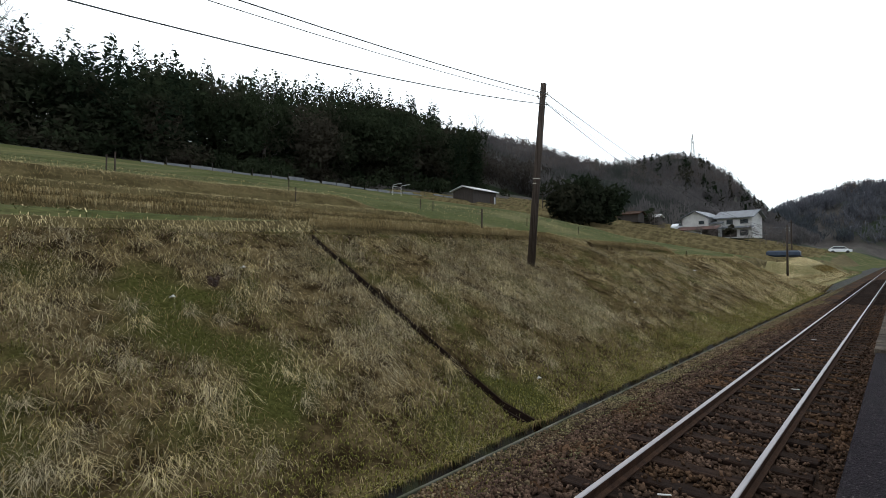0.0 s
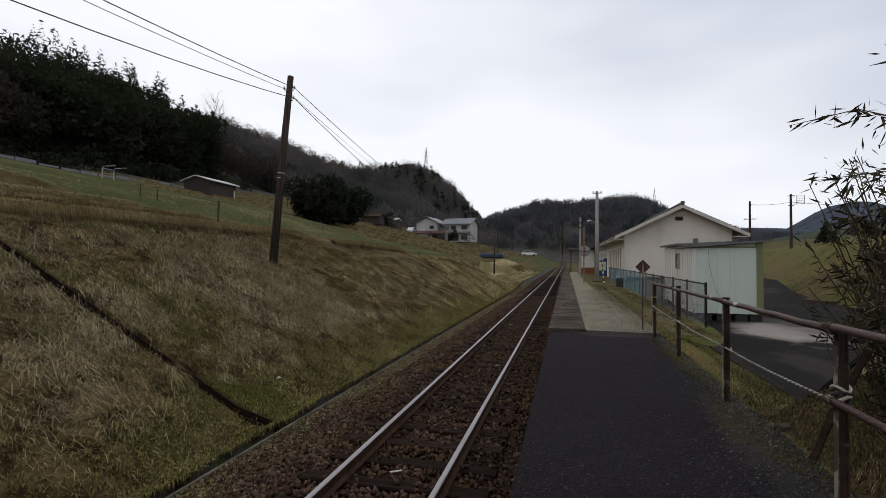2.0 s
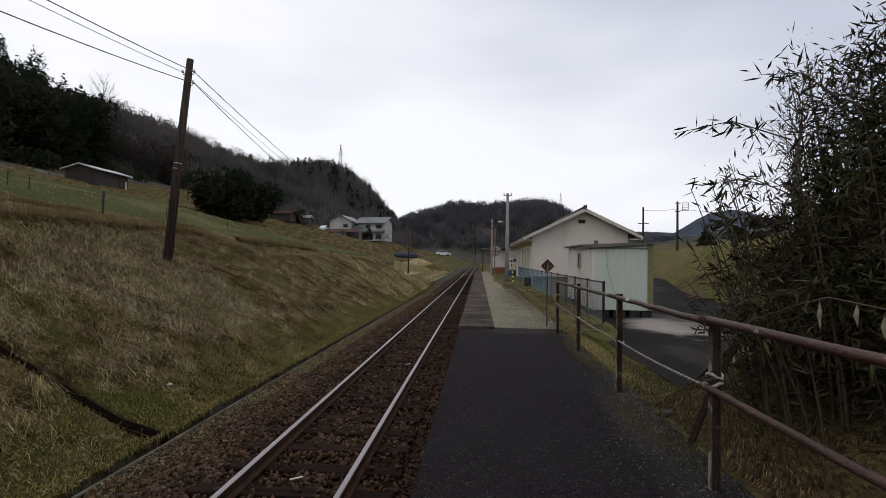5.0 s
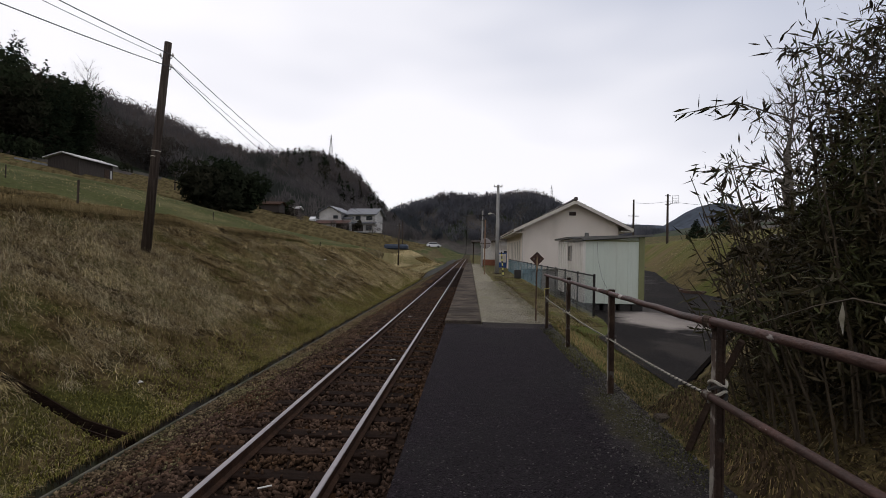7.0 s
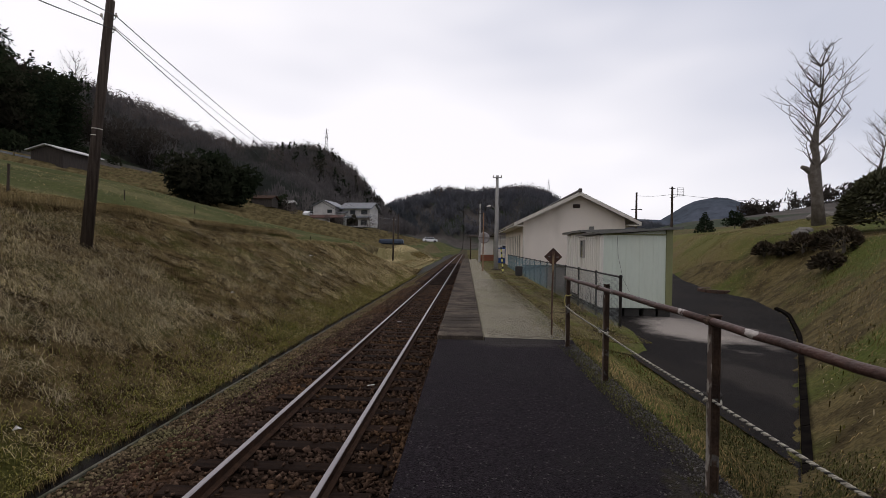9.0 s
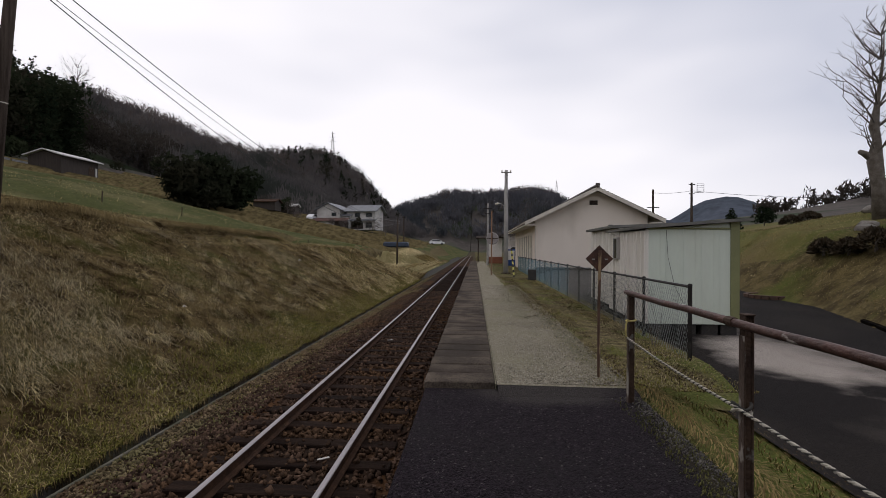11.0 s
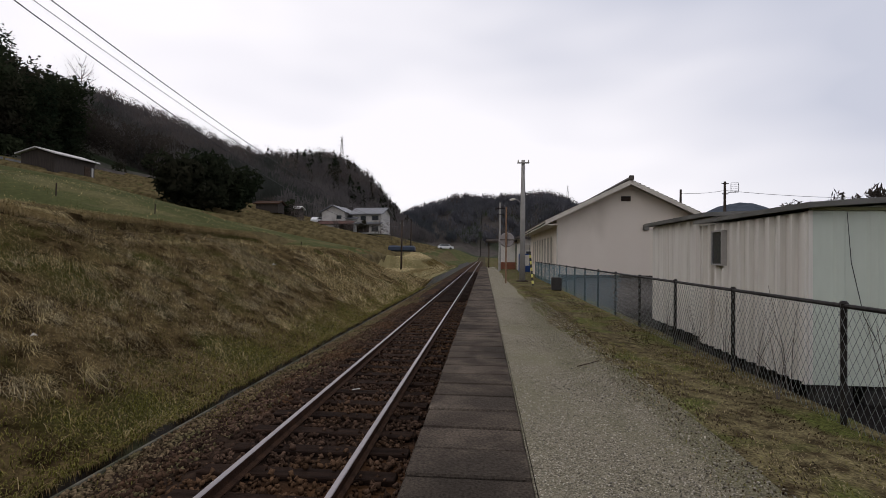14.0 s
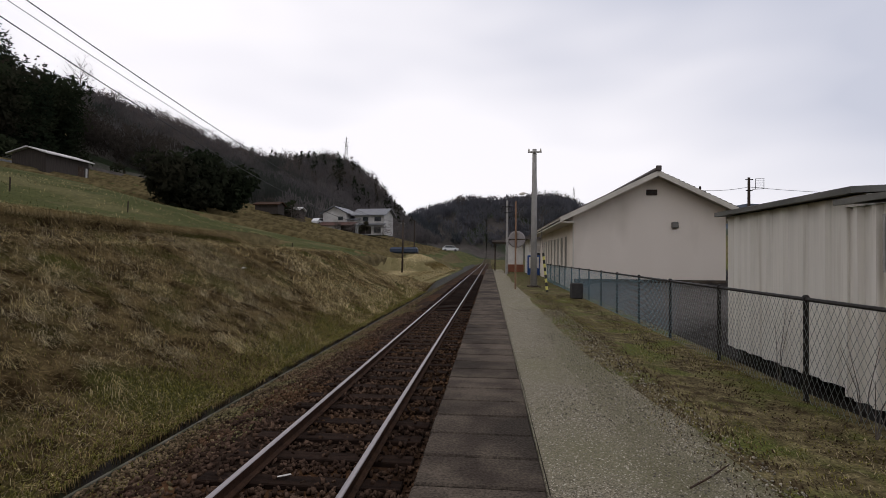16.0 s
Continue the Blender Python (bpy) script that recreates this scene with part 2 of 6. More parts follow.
M_POLEWOOD = mat("creosoted_pole", (0.036, 0.027, 0.022), (0.078, 0.060, 0.048), 3, 0.9, bump=0.6, fine=40, stretch=(6, 6, 0.4), spec=0.08)
M_POLECONC = mat("pole_concrete", (0.34, 0.32, 0.30), (0.27, 0.26, 0.24), 3, 0.8, bump=0.2, grain=0.05)
M_POST = mat("rusty_post", (0.044, 0.030, 0.024), (0.080, 0.052, 0.036), 7, 0.85, 0.2, bump=0.5, fine=50, c3=(0.160, 0.144, 0.128), scale3=6, cut3=(0.62, 0.66), spec=0.1)
M_PIPE = mat("red_rust_pipe", (0.085, 0.040, 0.030), (0.050, 0.028, 0.022), 8, 0.6, 0.1, bump=0.4, fine=50, c3=(0.36, 0.32, 0.29), scale3=6, cut3=(0.635, 0.655), stretch=(1, 0.5, 1))
M_FENCE = mat("fence_steel", (0.020, 0.018, 0.017), (0.040, 0.036, 0.033), 6, 0.6, 0.4, bump=0.2, spec=0.15)
M_WIRE = mat("fence_wire", (0.30, 0.32, 0.31), (0.22, 0.24, 0.24), 5, 0.5, 0.5, bump=0.0)
M_CABLE = mat("black_cable", (0.03, 0.03, 0.032), (0.045, 0.045, 0.045), 5, 0.6, bump=0.0)
M_CONIFER = mat("conifer_needles", (0.011, 0.017, 0.010), (0.021, 0.028, 0.015), 0.12, 1.0, bump=0.0, fine=1.0, c3=(0.028, 0.027, 0.017), scale3=0.04, spec=0.0, soft=0.4, clear=0.25)
M_BROAD = mat("evergreen_leaves", (0.017, 0.023, 0.012), (0.030, 0.036, 0.019), 0.12, 1.0, bump=0.0, fine=1.0, c3=(0.044, 0.038, 0.027), scale3=0.05, spec=0.0, soft=0.4, clear=0.25)
M_BARE = mat("bare_twigs", (0.11, 0.092, 0.083), (0.145, 0.122, 0.11), 0.1, 1.0, bump=0.0, fine=1.0, spec=0.0, soft=0.6, clear=0.5)
# distance haze is mixed into both wood colours, most in the bluish one
M_HAZEWOOD = mat("far_wood_haze", (0.115, 0.118, 0.136), (0.155, 0.152, 0.165), 0.03, 1.0, bump=0.0, fine=0.2, c3=(0.080, 0.088, 0.098), scale3=0.012, spec=0.0, grain=0.15, soft=0.8, clear=0.5)
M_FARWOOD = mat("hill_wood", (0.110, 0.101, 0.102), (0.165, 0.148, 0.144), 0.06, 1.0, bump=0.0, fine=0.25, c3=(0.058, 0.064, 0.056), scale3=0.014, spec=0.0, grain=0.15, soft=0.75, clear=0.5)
M_BARK = mat("tree_bark", (0.09, 0.075, 0.06), (0.15, 0.13, 0.11), 5, 0.95, bump=0.5, fine=30)


# ---- mesh helpers ----
class Geo:
    """Collects the corners and faces of one mesh."""

    def __init__(self):
        self.v, self.f, self.m = [], [], []

    def add(self, pts, faces, slot=0):
        k = len(self.v)
        self.v.extend(tuple(p) for p in pts)
        self.f.extend(tuple(k + i for i in f) for f in faces)
        self.m.extend([slot] * len(faces))
        return self

    def box(self, lo, hi, bevel=0.0, slot=0, turn=None):
        (a, b, c), (d, e, g) = lo, hi
        w = min(bevel, (d - a) / 2.01, (e - b) / 2.01, (g - c) / 2.01)
        if w <= 0:
            p = [(x, y, z) for z in (c, g) for y in (b, e) for x in (a, d)]
            q = [(0, 2, 3, 1), (4, 5, 7, 6), (0, 1, 5, 4), (1, 3, 7, 5), (3, 2, 6, 7), (2, 0, 4, 6)]
        else:
            bm = bmesh.new()
            bmesh.ops.create_cube(bm, size=1)
            bmesh.ops.scale(bm, vec=(d - a, e - b, g - c), verts=bm.verts)
            bmesh.ops.bevel(bm, geom=bm.edges[:], offset=w, segments=1, affect="EDGES")
            o = Vector(((a + d) / 2, (b + e) / 2, (c + g) / 2))
            bm.verts.index_update()
            p = [v.co + o for v in bm.verts]
            q = [tuple(v.index for v in f.verts) for f in bm.faces]
            bm.free()
        if turn is not None:
            p = [turn @ Vector(v) for v in p]
        return self.add(p, q, slot)

    def tube(self, pts, radii, n=8, slot=0, caps=True):
        pts = [Vector(p) for p in pts]
        if not isinstance(radii, (list, tuple)):
            radii = [radii] * len(pts)
        ring, side = [], None
        for i, p in enumerate(pts):
            d = (pts[min(i + 1, len(pts) - 1)] - pts[max(i - 1, 0)]).normalized()
            if side is None:
                side = d.cross(Vector((0, 0, 1)) if abs(d.z) < 0.9 else Vector((1, 0, 0))).normalized()
            side = (side - d * side.dot(d)).normalized()
            up = d.cross(side)
            ring += [p + (side * math.cos(2 * math.pi * k / n) + up * math.sin(2 * math.pi * k / n)) * radii[i] for k in range(n)]
        faces = [(i * n + k, i * n + (k + 1) % n, (i + 1) * n + (k + 1) % n, (i + 1) * n + k) for i in range(len(pts) - 1) for k in range(n)]
        if caps:
            faces += [tuple(reversed(range(n))), tuple(range(len(ring) - n, len(ring)))]
        return self.add(ring, faces, slot)

    def prism(self, outline, y0, y1, slot=0):
        """A closed outline in x and z, drawn out along y."""
        k = len(outline)
        p = [(x, y0, z) for x, z in outline] + [(x, y1, z) for x, z in outline]
        q = [tuple(range(k)), tuple(reversed(range(k, 2 * k)))] + [((i + 1) % k, i, k + i, k + (i + 1) % k) for i in range(k)]
        return self.add(p, q, slot)

    def mesh(self, name, *mats, smooth=False):
        me = bpy.data.meshes.new(name)
        me.from_pydata(self.v, [], self.f)
        for m in mats:
            me.materials.append(m)
        if len(mats) > 1:
            me.polygons.foreach_set("material_index", self.m)
        if smooth:
            me.polygons.foreach_set("use_smooth", [True] * len(me.polygons))
        me.update()
        return me


def array_mesh(name, verts, faces, *mats, index=None, smooth=False):
    """A mesh from numpy arrays; all faces have the same number of corners."""
    me = bpy.data.meshes.new(name)
    k = faces.shape[1]
    me.vertices.add(len(verts))
    me.vertices.foreach_set("co", np.ascontiguousarray(verts, dtype=np.float32).ravel())
    me.loops.add(faces.size)
    me.loops.foreach_set("vertex_index", np.ascontiguousarray(faces, dtype=np.int32).ravel())
    me.polygons.add(len(faces))
    me.polygons.foreach_set("loop_start", np.arange(0, faces.size, k, dtype=np.int32))
    for m in mats:
        me.materials.append(m)
    if index is not None:
        me.polygons.foreach_set("material_index", np.ascontiguousarray(index, dtype=np.int32))
    if smooth:
        me.polygons.foreach_set("use_smooth", np.ones(len(faces), dtype=bool))
    me.update(calc_edges=True)
    return me


def thing(name, label, category, at=(0, 0, 0), rz=0, group="", kind=""):
    """A thing's empty root at its base."""
    ob = new(name)
    ob.empty_display_size = 0.2
    ob.matrix_basis = pose(*at, 0, 0, rz)
    return tagged(ob, label, category, group, kind)


def part(name, geo, material, parent, label="", at=None, smooth=False):
    """One mesh object under a thing or under a part."""
    me = geo if isinstance(geo, bpy.types.Mesh) else geo.mesh(name, material, smooth=smooth)
    ob = new(name, me)
    ob.parent = parent
    if at is not None:
        ob.matrix_basis = at
    return tagged(ob, label)


def single(name, geo, material, label, category, at=(0, 0, 0), rz=0, group="", kind="", smooth=False):
    me = geo if isinstance(geo, bpy.types.Mesh) else geo.mesh(name, material, smooth=smooth)
    ob = new(name, me)
    ob.matrix_basis = pose(*at, 0, 0, rz)
    return tagged(ob, label, category, group, kind)


# ---- the lie of the land ----
def step(a, b, v):
    t = np.clip((v - a) / (b - a), 0, 1)
    return t * t * (3 - 2 * t)


def bump(x, y, cx, cy, rx, ry, h, p=2):
    return h * np.exp(-(np.abs((x - cx) / rx) ** p + np.abs((y - cy) / ry) ** p))


def waves(x, y, s, seed):
    r = np.random.RandomState(seed)
    out = 0
    for _ in range(6):
        a, k, ph = r.uniform(0, 6.3), s * r.uniform(0.5, 1.8), r.uniform(0, 6.3)
        out = out + np.sin((x * np.cos(a) + y * np.sin(a)) * k + ph)
    return out / 6


def road_right(y):
    return np.interp(y, [5.8, 13.7, 17.4, 22.4, 26.0, 30.0, 36.0, 50.0, 70.0], [3.72, 8.74, 10.82, 12.64, 12.7, 13.3, 15.0, 19.0, 24.0])


# terraces of the near field: distance from the track, height
NEAR_D = [0, 10.35, 10.6, 12.6, 12.82, 14.8, 15.05, 17.8, 18.05, 22.9, 23.3, 60, 85, 140]
NEAR_Z = [3.12, 3.12, 3.52, 3.54, 3.84, 3.86, 4.28, 4.36, 4.92, 5.50, 6.20, 12.7, 17.8, 27.0]
# and of the hillside farther along, above the crest where it is less than 17.5 away
FAR_D = [0, 17.49, 17.5, 20, 25, 40, 60, 85, 140]
FAR_Z = [0, 0, 3.9, 4.5, 6.0, 9.5, 12.9, 17.8, 27.0]


def meander(d, y):
    """How far the terrace edges stray from a straight line."""
    return (0.55 * waves(0 * y, y, 0.16, 31) + 0.12 * waves(0 * y, y, 0.9, 32)) * step(7.5, 9.5, d) * (1 - step(26, 50, d)) - 0.5 * step(21, 27, y) * step(7.5, 9.5, d) * (1 - step(26, 50, d))


def land(x, y):
    """Height of the ground at x, y, without the track's bed and the platform."""
    x, y = np.asarray(x, float), np.asarray(y, float)
    d = -x
    # bank and terraces beside the track
    bank = -0.42 + 0.5 * np.maximum(0, d - 3.15) + (0.05 * waves(x, y, 1.1, 3) + 0.04 * waves(x, y, 4.0, 4)) * step(3.2, 5, d)
    e = d - meander(d, y)
    bank = np.where(e > 10.36, 99.0, bank)
    terr_a = np.interp(e, NEAR_D, NEAR_Z) - 0.3 * bump(e, y, 10.6, -2, 0.9, 9, 1.0, 4)
    crest = 2.78 - 0.28 * step(26, 42, y) - 0.15 * step(44, 52, y)
    ends = 1 - step(36, 40, y)
    terr_b = np.interp(e, FAR_D, FAR_Z) + np.where(e < 17.5, crest + 0.48 * step(10.5, 10.8, e) * ends + 0.10 * step(11, 15, e) + 0.55 * step(15.0, 15.35, e) * (1 - step(43, 47, y)), 0.0)
    w = step(20.5, 25.5, y + 0.25 * np.maximum(0, d - 12))
    near = np.minimum(bank, terr_a * (1 - w) + terr_b * w + 0.25 * waves(x, y, 0.2, 12) * step(19, 30, d))
    # lower fields: steps that climb along the valley
    q = (y + 0.6 * d) / 13.0
    low = np.maximum(0.22 * d - 0.3, 0.35 * step(3.5, 6, d) - 0.2) + 1.3 * (np.floor(q) + step(0.9, 1.0, q % 1.0) - q + 0.35) * step(7, 13, d) * step(66, 76, y) + 0.04 * np.clip(y - 85, 0, 55) * step(4.5, 8, d)
    field = step(3.5, 5, d) * (1 - step(10.5, 11.5, d)) * (1 - step(74, 77, y))
    low = low * (1 - field) + (0.32 + 0.05 * waves(x, y, 0.5, 17)) * field
    low = low + bump(x, y, -6.8, 86, 2.6, 7, 1.1, 3)
    f = 1 - step(49, 58, y - 0.3 * np.maximum(0, d - 9))
    left = f * near + (1 - f) * np.minimum(low, np.maximum(bank, low * step(100, 101, y)))
    # right: grass verge, yard, garden slope
    s = np.maximum(0, x - road_right(y)) * 0.92
    right = 0.66 - 0.2 * step(3.9, 4.9, x) + 0.03 * np.clip(y - 24, 0, 26) * step(5.3, 7.5, x)
    right = right + 0.85 * np.minimum(s, 2.8) + 0.16 * np.clip(s - 2.8, 0, 30) + 0.08 * waves(x, y, 0.9, 6) * step(0.3, 2, s)
    mid = np.where(x < -1.2, -0.42, -0.3)
    z = np.where(x < -2.74, left, np.where(x > 2.4, right, mid))
    far = step(135, 180, y) * (1 - step(45, 85, d))
    z = z * (1 - far) + (0.06 * np.maximum(0, d - 10) + 4.5 * step(5, 25, d) + 0.03 * np.maximum(0, x - 10) - 0.4) * far
    z = z + bump(x, y, 24, 48, 9, 10, 0.15) + bump(x, y, 21, 31, 5, 5.5, 0.5) + bump(x, y, -40, 85, 13, 13, 0.4) + bump(x, y, -29, 130, 18, 12, -0.6)
    # gutter that runs down the bank
    z = z - 0.26 * ((np.abs(y - 7.5 - 0.035 * (d - 3)) < 0.12) & (d > 2.74) & (d < 10.2))
    # hills
    z = z + step(94, 135, d) * 7 * (1 - step(120, 200, y))
    z = z + bump(x, y, -185, 250, 75, 85, 27) + bump(x, y, -106, 370, 44, 75, 36)
    z = z + bump(x, y, 22, 720, 118, 130, 66, 4) + bump(x, y, 190, 760, 110, 150, 28)
    z = z + bump(x, y, 660, 1380, 170, 200, 128) + bump(x, y, 330, 1000, 200, 160, 55) + bump(x, y, 130, 150, 50, 60, 11) + bump(x, y, 330, 330, 130, 150, 42)
    z = z + step(120, 420, np.hypot(x, y)) * 3.0 * waves(x, y, 0.03, 9)
    return z


def spread(*stretches):
    out = []
    for a, b, s in stretches:
        k = max(1, int(round((b - a) / s)))
        out += list(np.linspace(a, b, k, endpoint=False))
    return np.array(out + [stretches[-1][1]])


gx = spread((-2500, -600, 190), (-600, -160, 14), (-160, -90, 2.6), (-90, -50, 0.9), (-50, -26, 0.5), (-26, -11.5, 0.25), (-11.5, -2.78, 0.15), (-2.78, -2.70, 0.08), (-2.70, -2.46, 0.24), (-2.46, 2.3, 0.35), (2.3, 16, 0.3), (16, 60, 1.6), (60, 400, 14), (400, 1000, 32), (1000, 3200, 160))
EDGES = (10.35, 10.6, 12.6, 12.82, 14.8, 15.05, 17.8, 18.05, 22.9, 23.3)
gx = np.unique(np.concatenate([gx, [-(v + o) for v in EDGES for o in (-0.01, 0.01)], [-(v + 0.2) for v in EDGES[1::2]], [-10.5, -10.8, -15.0, -15.35]]))
gy = spread((-1500, -100, 200), (-100, -6, 6), (-6, 40, 0.3), (40, 80, 0.6), (80, 150, 0.9), (150, 180, 2.5), (180, 520, 10), (520, 900, 25), (900, 1700, 50), (1700, 4200, 200))
gy = np.unique(np.concatenate([gy, np.linspace(7.25, 8.0, 22)]))
GX, GY = np.meshgrid(gx, gy)
FX = GX.copy()
GX = GX - meander(-GX, GY)
GZ = land(GX, GY)
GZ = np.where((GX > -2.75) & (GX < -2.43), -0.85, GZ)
nx, ny = len(gx), len(gy)
ii = (np.arange(ny - 1)[:, None] * nx + np.arange(nx - 1)[None, :]).ravel()
quads = np.stack([ii, ii + 1, ii + 1 + nx, ii + nx], 1)
cx, cy = (GX[:-1, :-1] + GX[1:, 1:]).ravel() / 2, (GY[:-1, :-1] + GY[1:, 1:]).ravel() / 2
ce = -(FX[:-1, :-1] + FX[1:, 1:]).ravel() / 2
zone = np.where(cx < -10.6, 1, np.where(cx < -2.75, 0, np.where(cx > 2.4, 3, 4)))
zone = np.where((cx < -2.75) & (cy > 58), 1, zone)
rise = np.abs(GZ[:-1, 1:] - GZ[:-1, :-1]).ravel() / np.maximum(0.01, (GX[:-1, 1:] - GX[:-1, :-1]).ravel())
rise_y = np.abs(GZ[1:, :-1] - GZ[:-1, :-1]).ravel() / np.maximum(0.01, (GY[1:, :-1] - GY[:-1, :-1]).ravel())
zone = np.where((zone == 1) & (rise > 0.5), 5, zone)
zone = np.where((zone == 1) & (cy > 64) & (cy < 150) & (rise_y > 0.3), 5, zone)
for k in range(0, 10, 2):
    zone = np.where((ce > EDGES[k + 1]) & (ce < EDGES[k + 1] + 0.2) & (cy > -30) & (cy < 24), 6, zone)
zone = np.where((cy > 56) & (cy < 77) & (cx < -3) & (cx > -11), 6, zone)
zone = np.where((np.hypot((cx + 6.8) / 3.4, (cy - 86) / 9) < 1) & (cx < -3), 6, zone)
zone = np.where((cx < -88) | ((np.hypot(cx, cy) > 190) & ((np.abs(cx) > 34) | (cy > 480))) | ((cx > 45) & (cy > 0)), 2, zone)
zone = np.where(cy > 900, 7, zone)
zone = np.where((zone == 3) & (cx > 14.5) & (cy > 27) & (cy < 80), 8, zone)
# the ditch channel takes its painted shade
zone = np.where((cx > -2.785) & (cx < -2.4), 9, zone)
ground = new("ground", array_mesh("ground", np.stack([GX.ravel(), GY.ravel(), GZ.ravel()], 1), quads, M_BANK, M_TERR, M_WOODFLOOR, M_RIGHTGRASS, M_VERGE, M_RISER, M_LIP, M_HAZEHILL, M_LAWN, M_DITCHSHADE, index=zone, smooth=True))
tagged(ground, "grassy railway bank with terraced fields and wooded hills", "ground", kind="structure")

# ---- track ----
TRACK_END = 190.0
bed = Geo()
bed.prism([(-2.38, -0.44), (-1.95, -0.38), (-1.45, -0.235), (-0.9, -0.205), (0.9, -0.205), (1.2, -0.215), (1.43, -0.25), (1.43, -0.6), (-2.38, -0.6)], -12, TRACK_END)
single("ballast_bed", bed, M_BALLAST, "brown ballast bed of the railway track", "ballast", kind="structure")
track = thing("railway_track", "single narrow-gauge railway track with worn bright rail heads", "railway track")


def rail_part(x):
    g = Geo()
    g.prism([(x - 0.06, -0.15), (x + 0.06, -0.15), (x + 0.06, -0.135), (x + 0.012, -0.115), (x + 0.012, -0.04), (x + 0.032, -0.03), (x + 0.032, -0.008), (x - 0.032, -0.008), (x - 0.032, -0.03), (x - 0.012, -0.04), (x - 0.012, -0.115), (x - 0.06, -0.135)], -12, TRACK_END)
    r = part("rail", g, M_RUST, track, "rust-brown steel rail")
    h = Geo()
    h.prism([(x - 0.031, -0.008), (x + 0.031, -0.008), (x + 0.025, 0.0), (x - 0.025, 0.0)], -12, TRACK_END)
    part("rail_head", h, M_RAILTOP, r, "bright worn running surface")


rail_part(-0.566)
rail_part(0.566)
sl = Geo().box((-1.05, -0.11, -0.14), (1.05, 0.11, 0.0), 0.012).mesh("sleeper", M_SLEEPER)
rng = random.Random(4)
SLEEPER = 0.62
for k in range(125):
    part("sleeper", sl, M_SLEEPER, track, at=pose(rng.uniform(-0.03, 0.03), 1.0 + SLEEPER * k + rng.uniform(-0.02, 0.02), -0.15, rng.uniform(-0.3, 0.3), rng.uniform(-0.4, 0.4), rng.uniform(-0.8, 0.8)))

# ---- platform ----
EDGE, TOP, LOW = 1.43, 0.765, 0.70
PLAT0, PLAT1 = 11.6, 72.0
core = Geo()
core.box((EDGE + 0.05, -12, -0.6), (3.72, PLAT0 - 0.01, LOW - 0.03))
core.box((EDGE + 0.05, PLAT0 - 0.01, -0.6), (3.72, PLAT1, TOP - 0.12))
single("platform_wall", core, M_CONC, "stained concrete face of the low platform", "platform", kind="structure")
single("platform_asphalt", Geo().box((EDGE + 0.02, -12, LOW - 0.03), (3.72, PLAT0 + 0.005, LOW), 0.01), M_ASPH, "black asphalt surface of the lower platform end", "platform", kind="structure")
paving = thing("platform_edge", "row of weathered concrete edge slabs along the platform", "platform edge", kind="structure")
slab = Geo().box((0, 0.012, -0.11), (0.79, 0.438, 0), 0.012).mesh("slab", M_CONC)
for k in range(int((PLAT1 - PLAT0) / 0.45)):
    part("slab", slab, M_CONC, paving, at=pose(EDGE + rng.uniform(-0.006, 0.006), PLAT0 + 0.012 + 0.45 * k, TOP + rng.uniform(-0.004, 0.004), rng.uniform(-0.25, 0.25), rng.uniform(-0.2, 0.2), 0))

part("edging", Geo().box((EDGE + 0.795, PLAT0 + 0.02, TOP - 0.11), (EDGE + 0.808, PLAT1, TOP - 0.012), 0.004), M_GRAVEL, paving, "pale narrow edging strip")
ramp = Geo()
ramp.add([(2.25, PLAT0 - 0.30, LOW - 0.02), (3.74, PLAT0 - 0.22, LOW - 0.02), (3.74, PLAT0 + 0.3, LOW - 0.02), (2.25, PLAT0 + 0.3, LOW - 0.02), (2.25, PLAT0 - 0.28, LOW + 0.002), (3.74, PLAT0 - 0.20, LOW + 0.002), (3.74, PLAT0 + 0.02, 0.728), (2.25, PLAT0 + 0.02, 0.742), (2.25, PLAT0 + 0.3, 0.735), (3.74, PLAT0 + 0.3, 0.72)], [(0, 1, 5, 4), (4, 5, 6, 7), (7, 6, 9, 8), (1, 2, 9, 6, 5), (3, 0, 4, 7, 8), (2, 3, 8, 9), (3, 2, 1, 0)])
single("platform_ramp", ramp, M_ASPH, "worn asphalt fillet where the platform steps up", "platform", kind="structure")


def sheet(name, x0, x1, y0, y1, z0, z1, nxs, nys, material, label, category, rough=0.01, seed=1):
    xs, ys = np.linspace(0, 1, nxs), np.linspace(y0, y1, nys)
    XX, YY = np.meshgrid(xs, ys)
    a, b = x0(YY), x1(YY)
    X = a + (b - a) * XX
    Z = z0(YY) + (z1(YY) - z0(YY)) * XX + rough * waves(X, YY, 3.0, seed)
    i = (np.arange(nys - 1)[:, None] * nxs + np.arange(nxs - 1)[None, :]).ravel()
    q = np.stack([i, i + 1, i + 1 + nxs, i + nxs], 1)
    ob = new(name, array_mesh(name, np.stack([X.ravel(), YY.ravel(), Z.ravel()], 1), q, material, smooth=True))
    return tagged(ob, label, category, kind="structure")


def flat(v):
    return lambda y: v + 0 * y


sheet("platform_gravel", flat(2.245), lambda y: 3.75 - 0.5 * step(14, 24, y) + 0.12 * waves(0 * y, y, 0.9, 2), PLAT0 + 0.02, PLAT1, flat(0.745), flat(0.735), 10, 160, M_GRAVEL, "pale gravel strip with weeds on the platform", "gravel", 0.006)
sheet("platform_grass", lambda y: 3.70 - 0.5 * step(14, 24, y) + 0.12 * waves(0 * y, y, 0.9, 2), lambda y: 5.15 + 0.02 * (y - 13) + 0.1 * step(PLAT0, PLAT0 + 2, y), PLAT0 + 0.02, PLAT1, lambda y: 0.737 - 0.05 * (1 - step(PLAT0, PLAT0 + 1.2, y)), lambda y: 0.66 - 0.22 * (1 - step(PLAT0, PLAT0 + 1.6, y)), 14, 160, M_PLATGRASS, "patchy dry grass strip along the platform fence", "grass", 0.012)

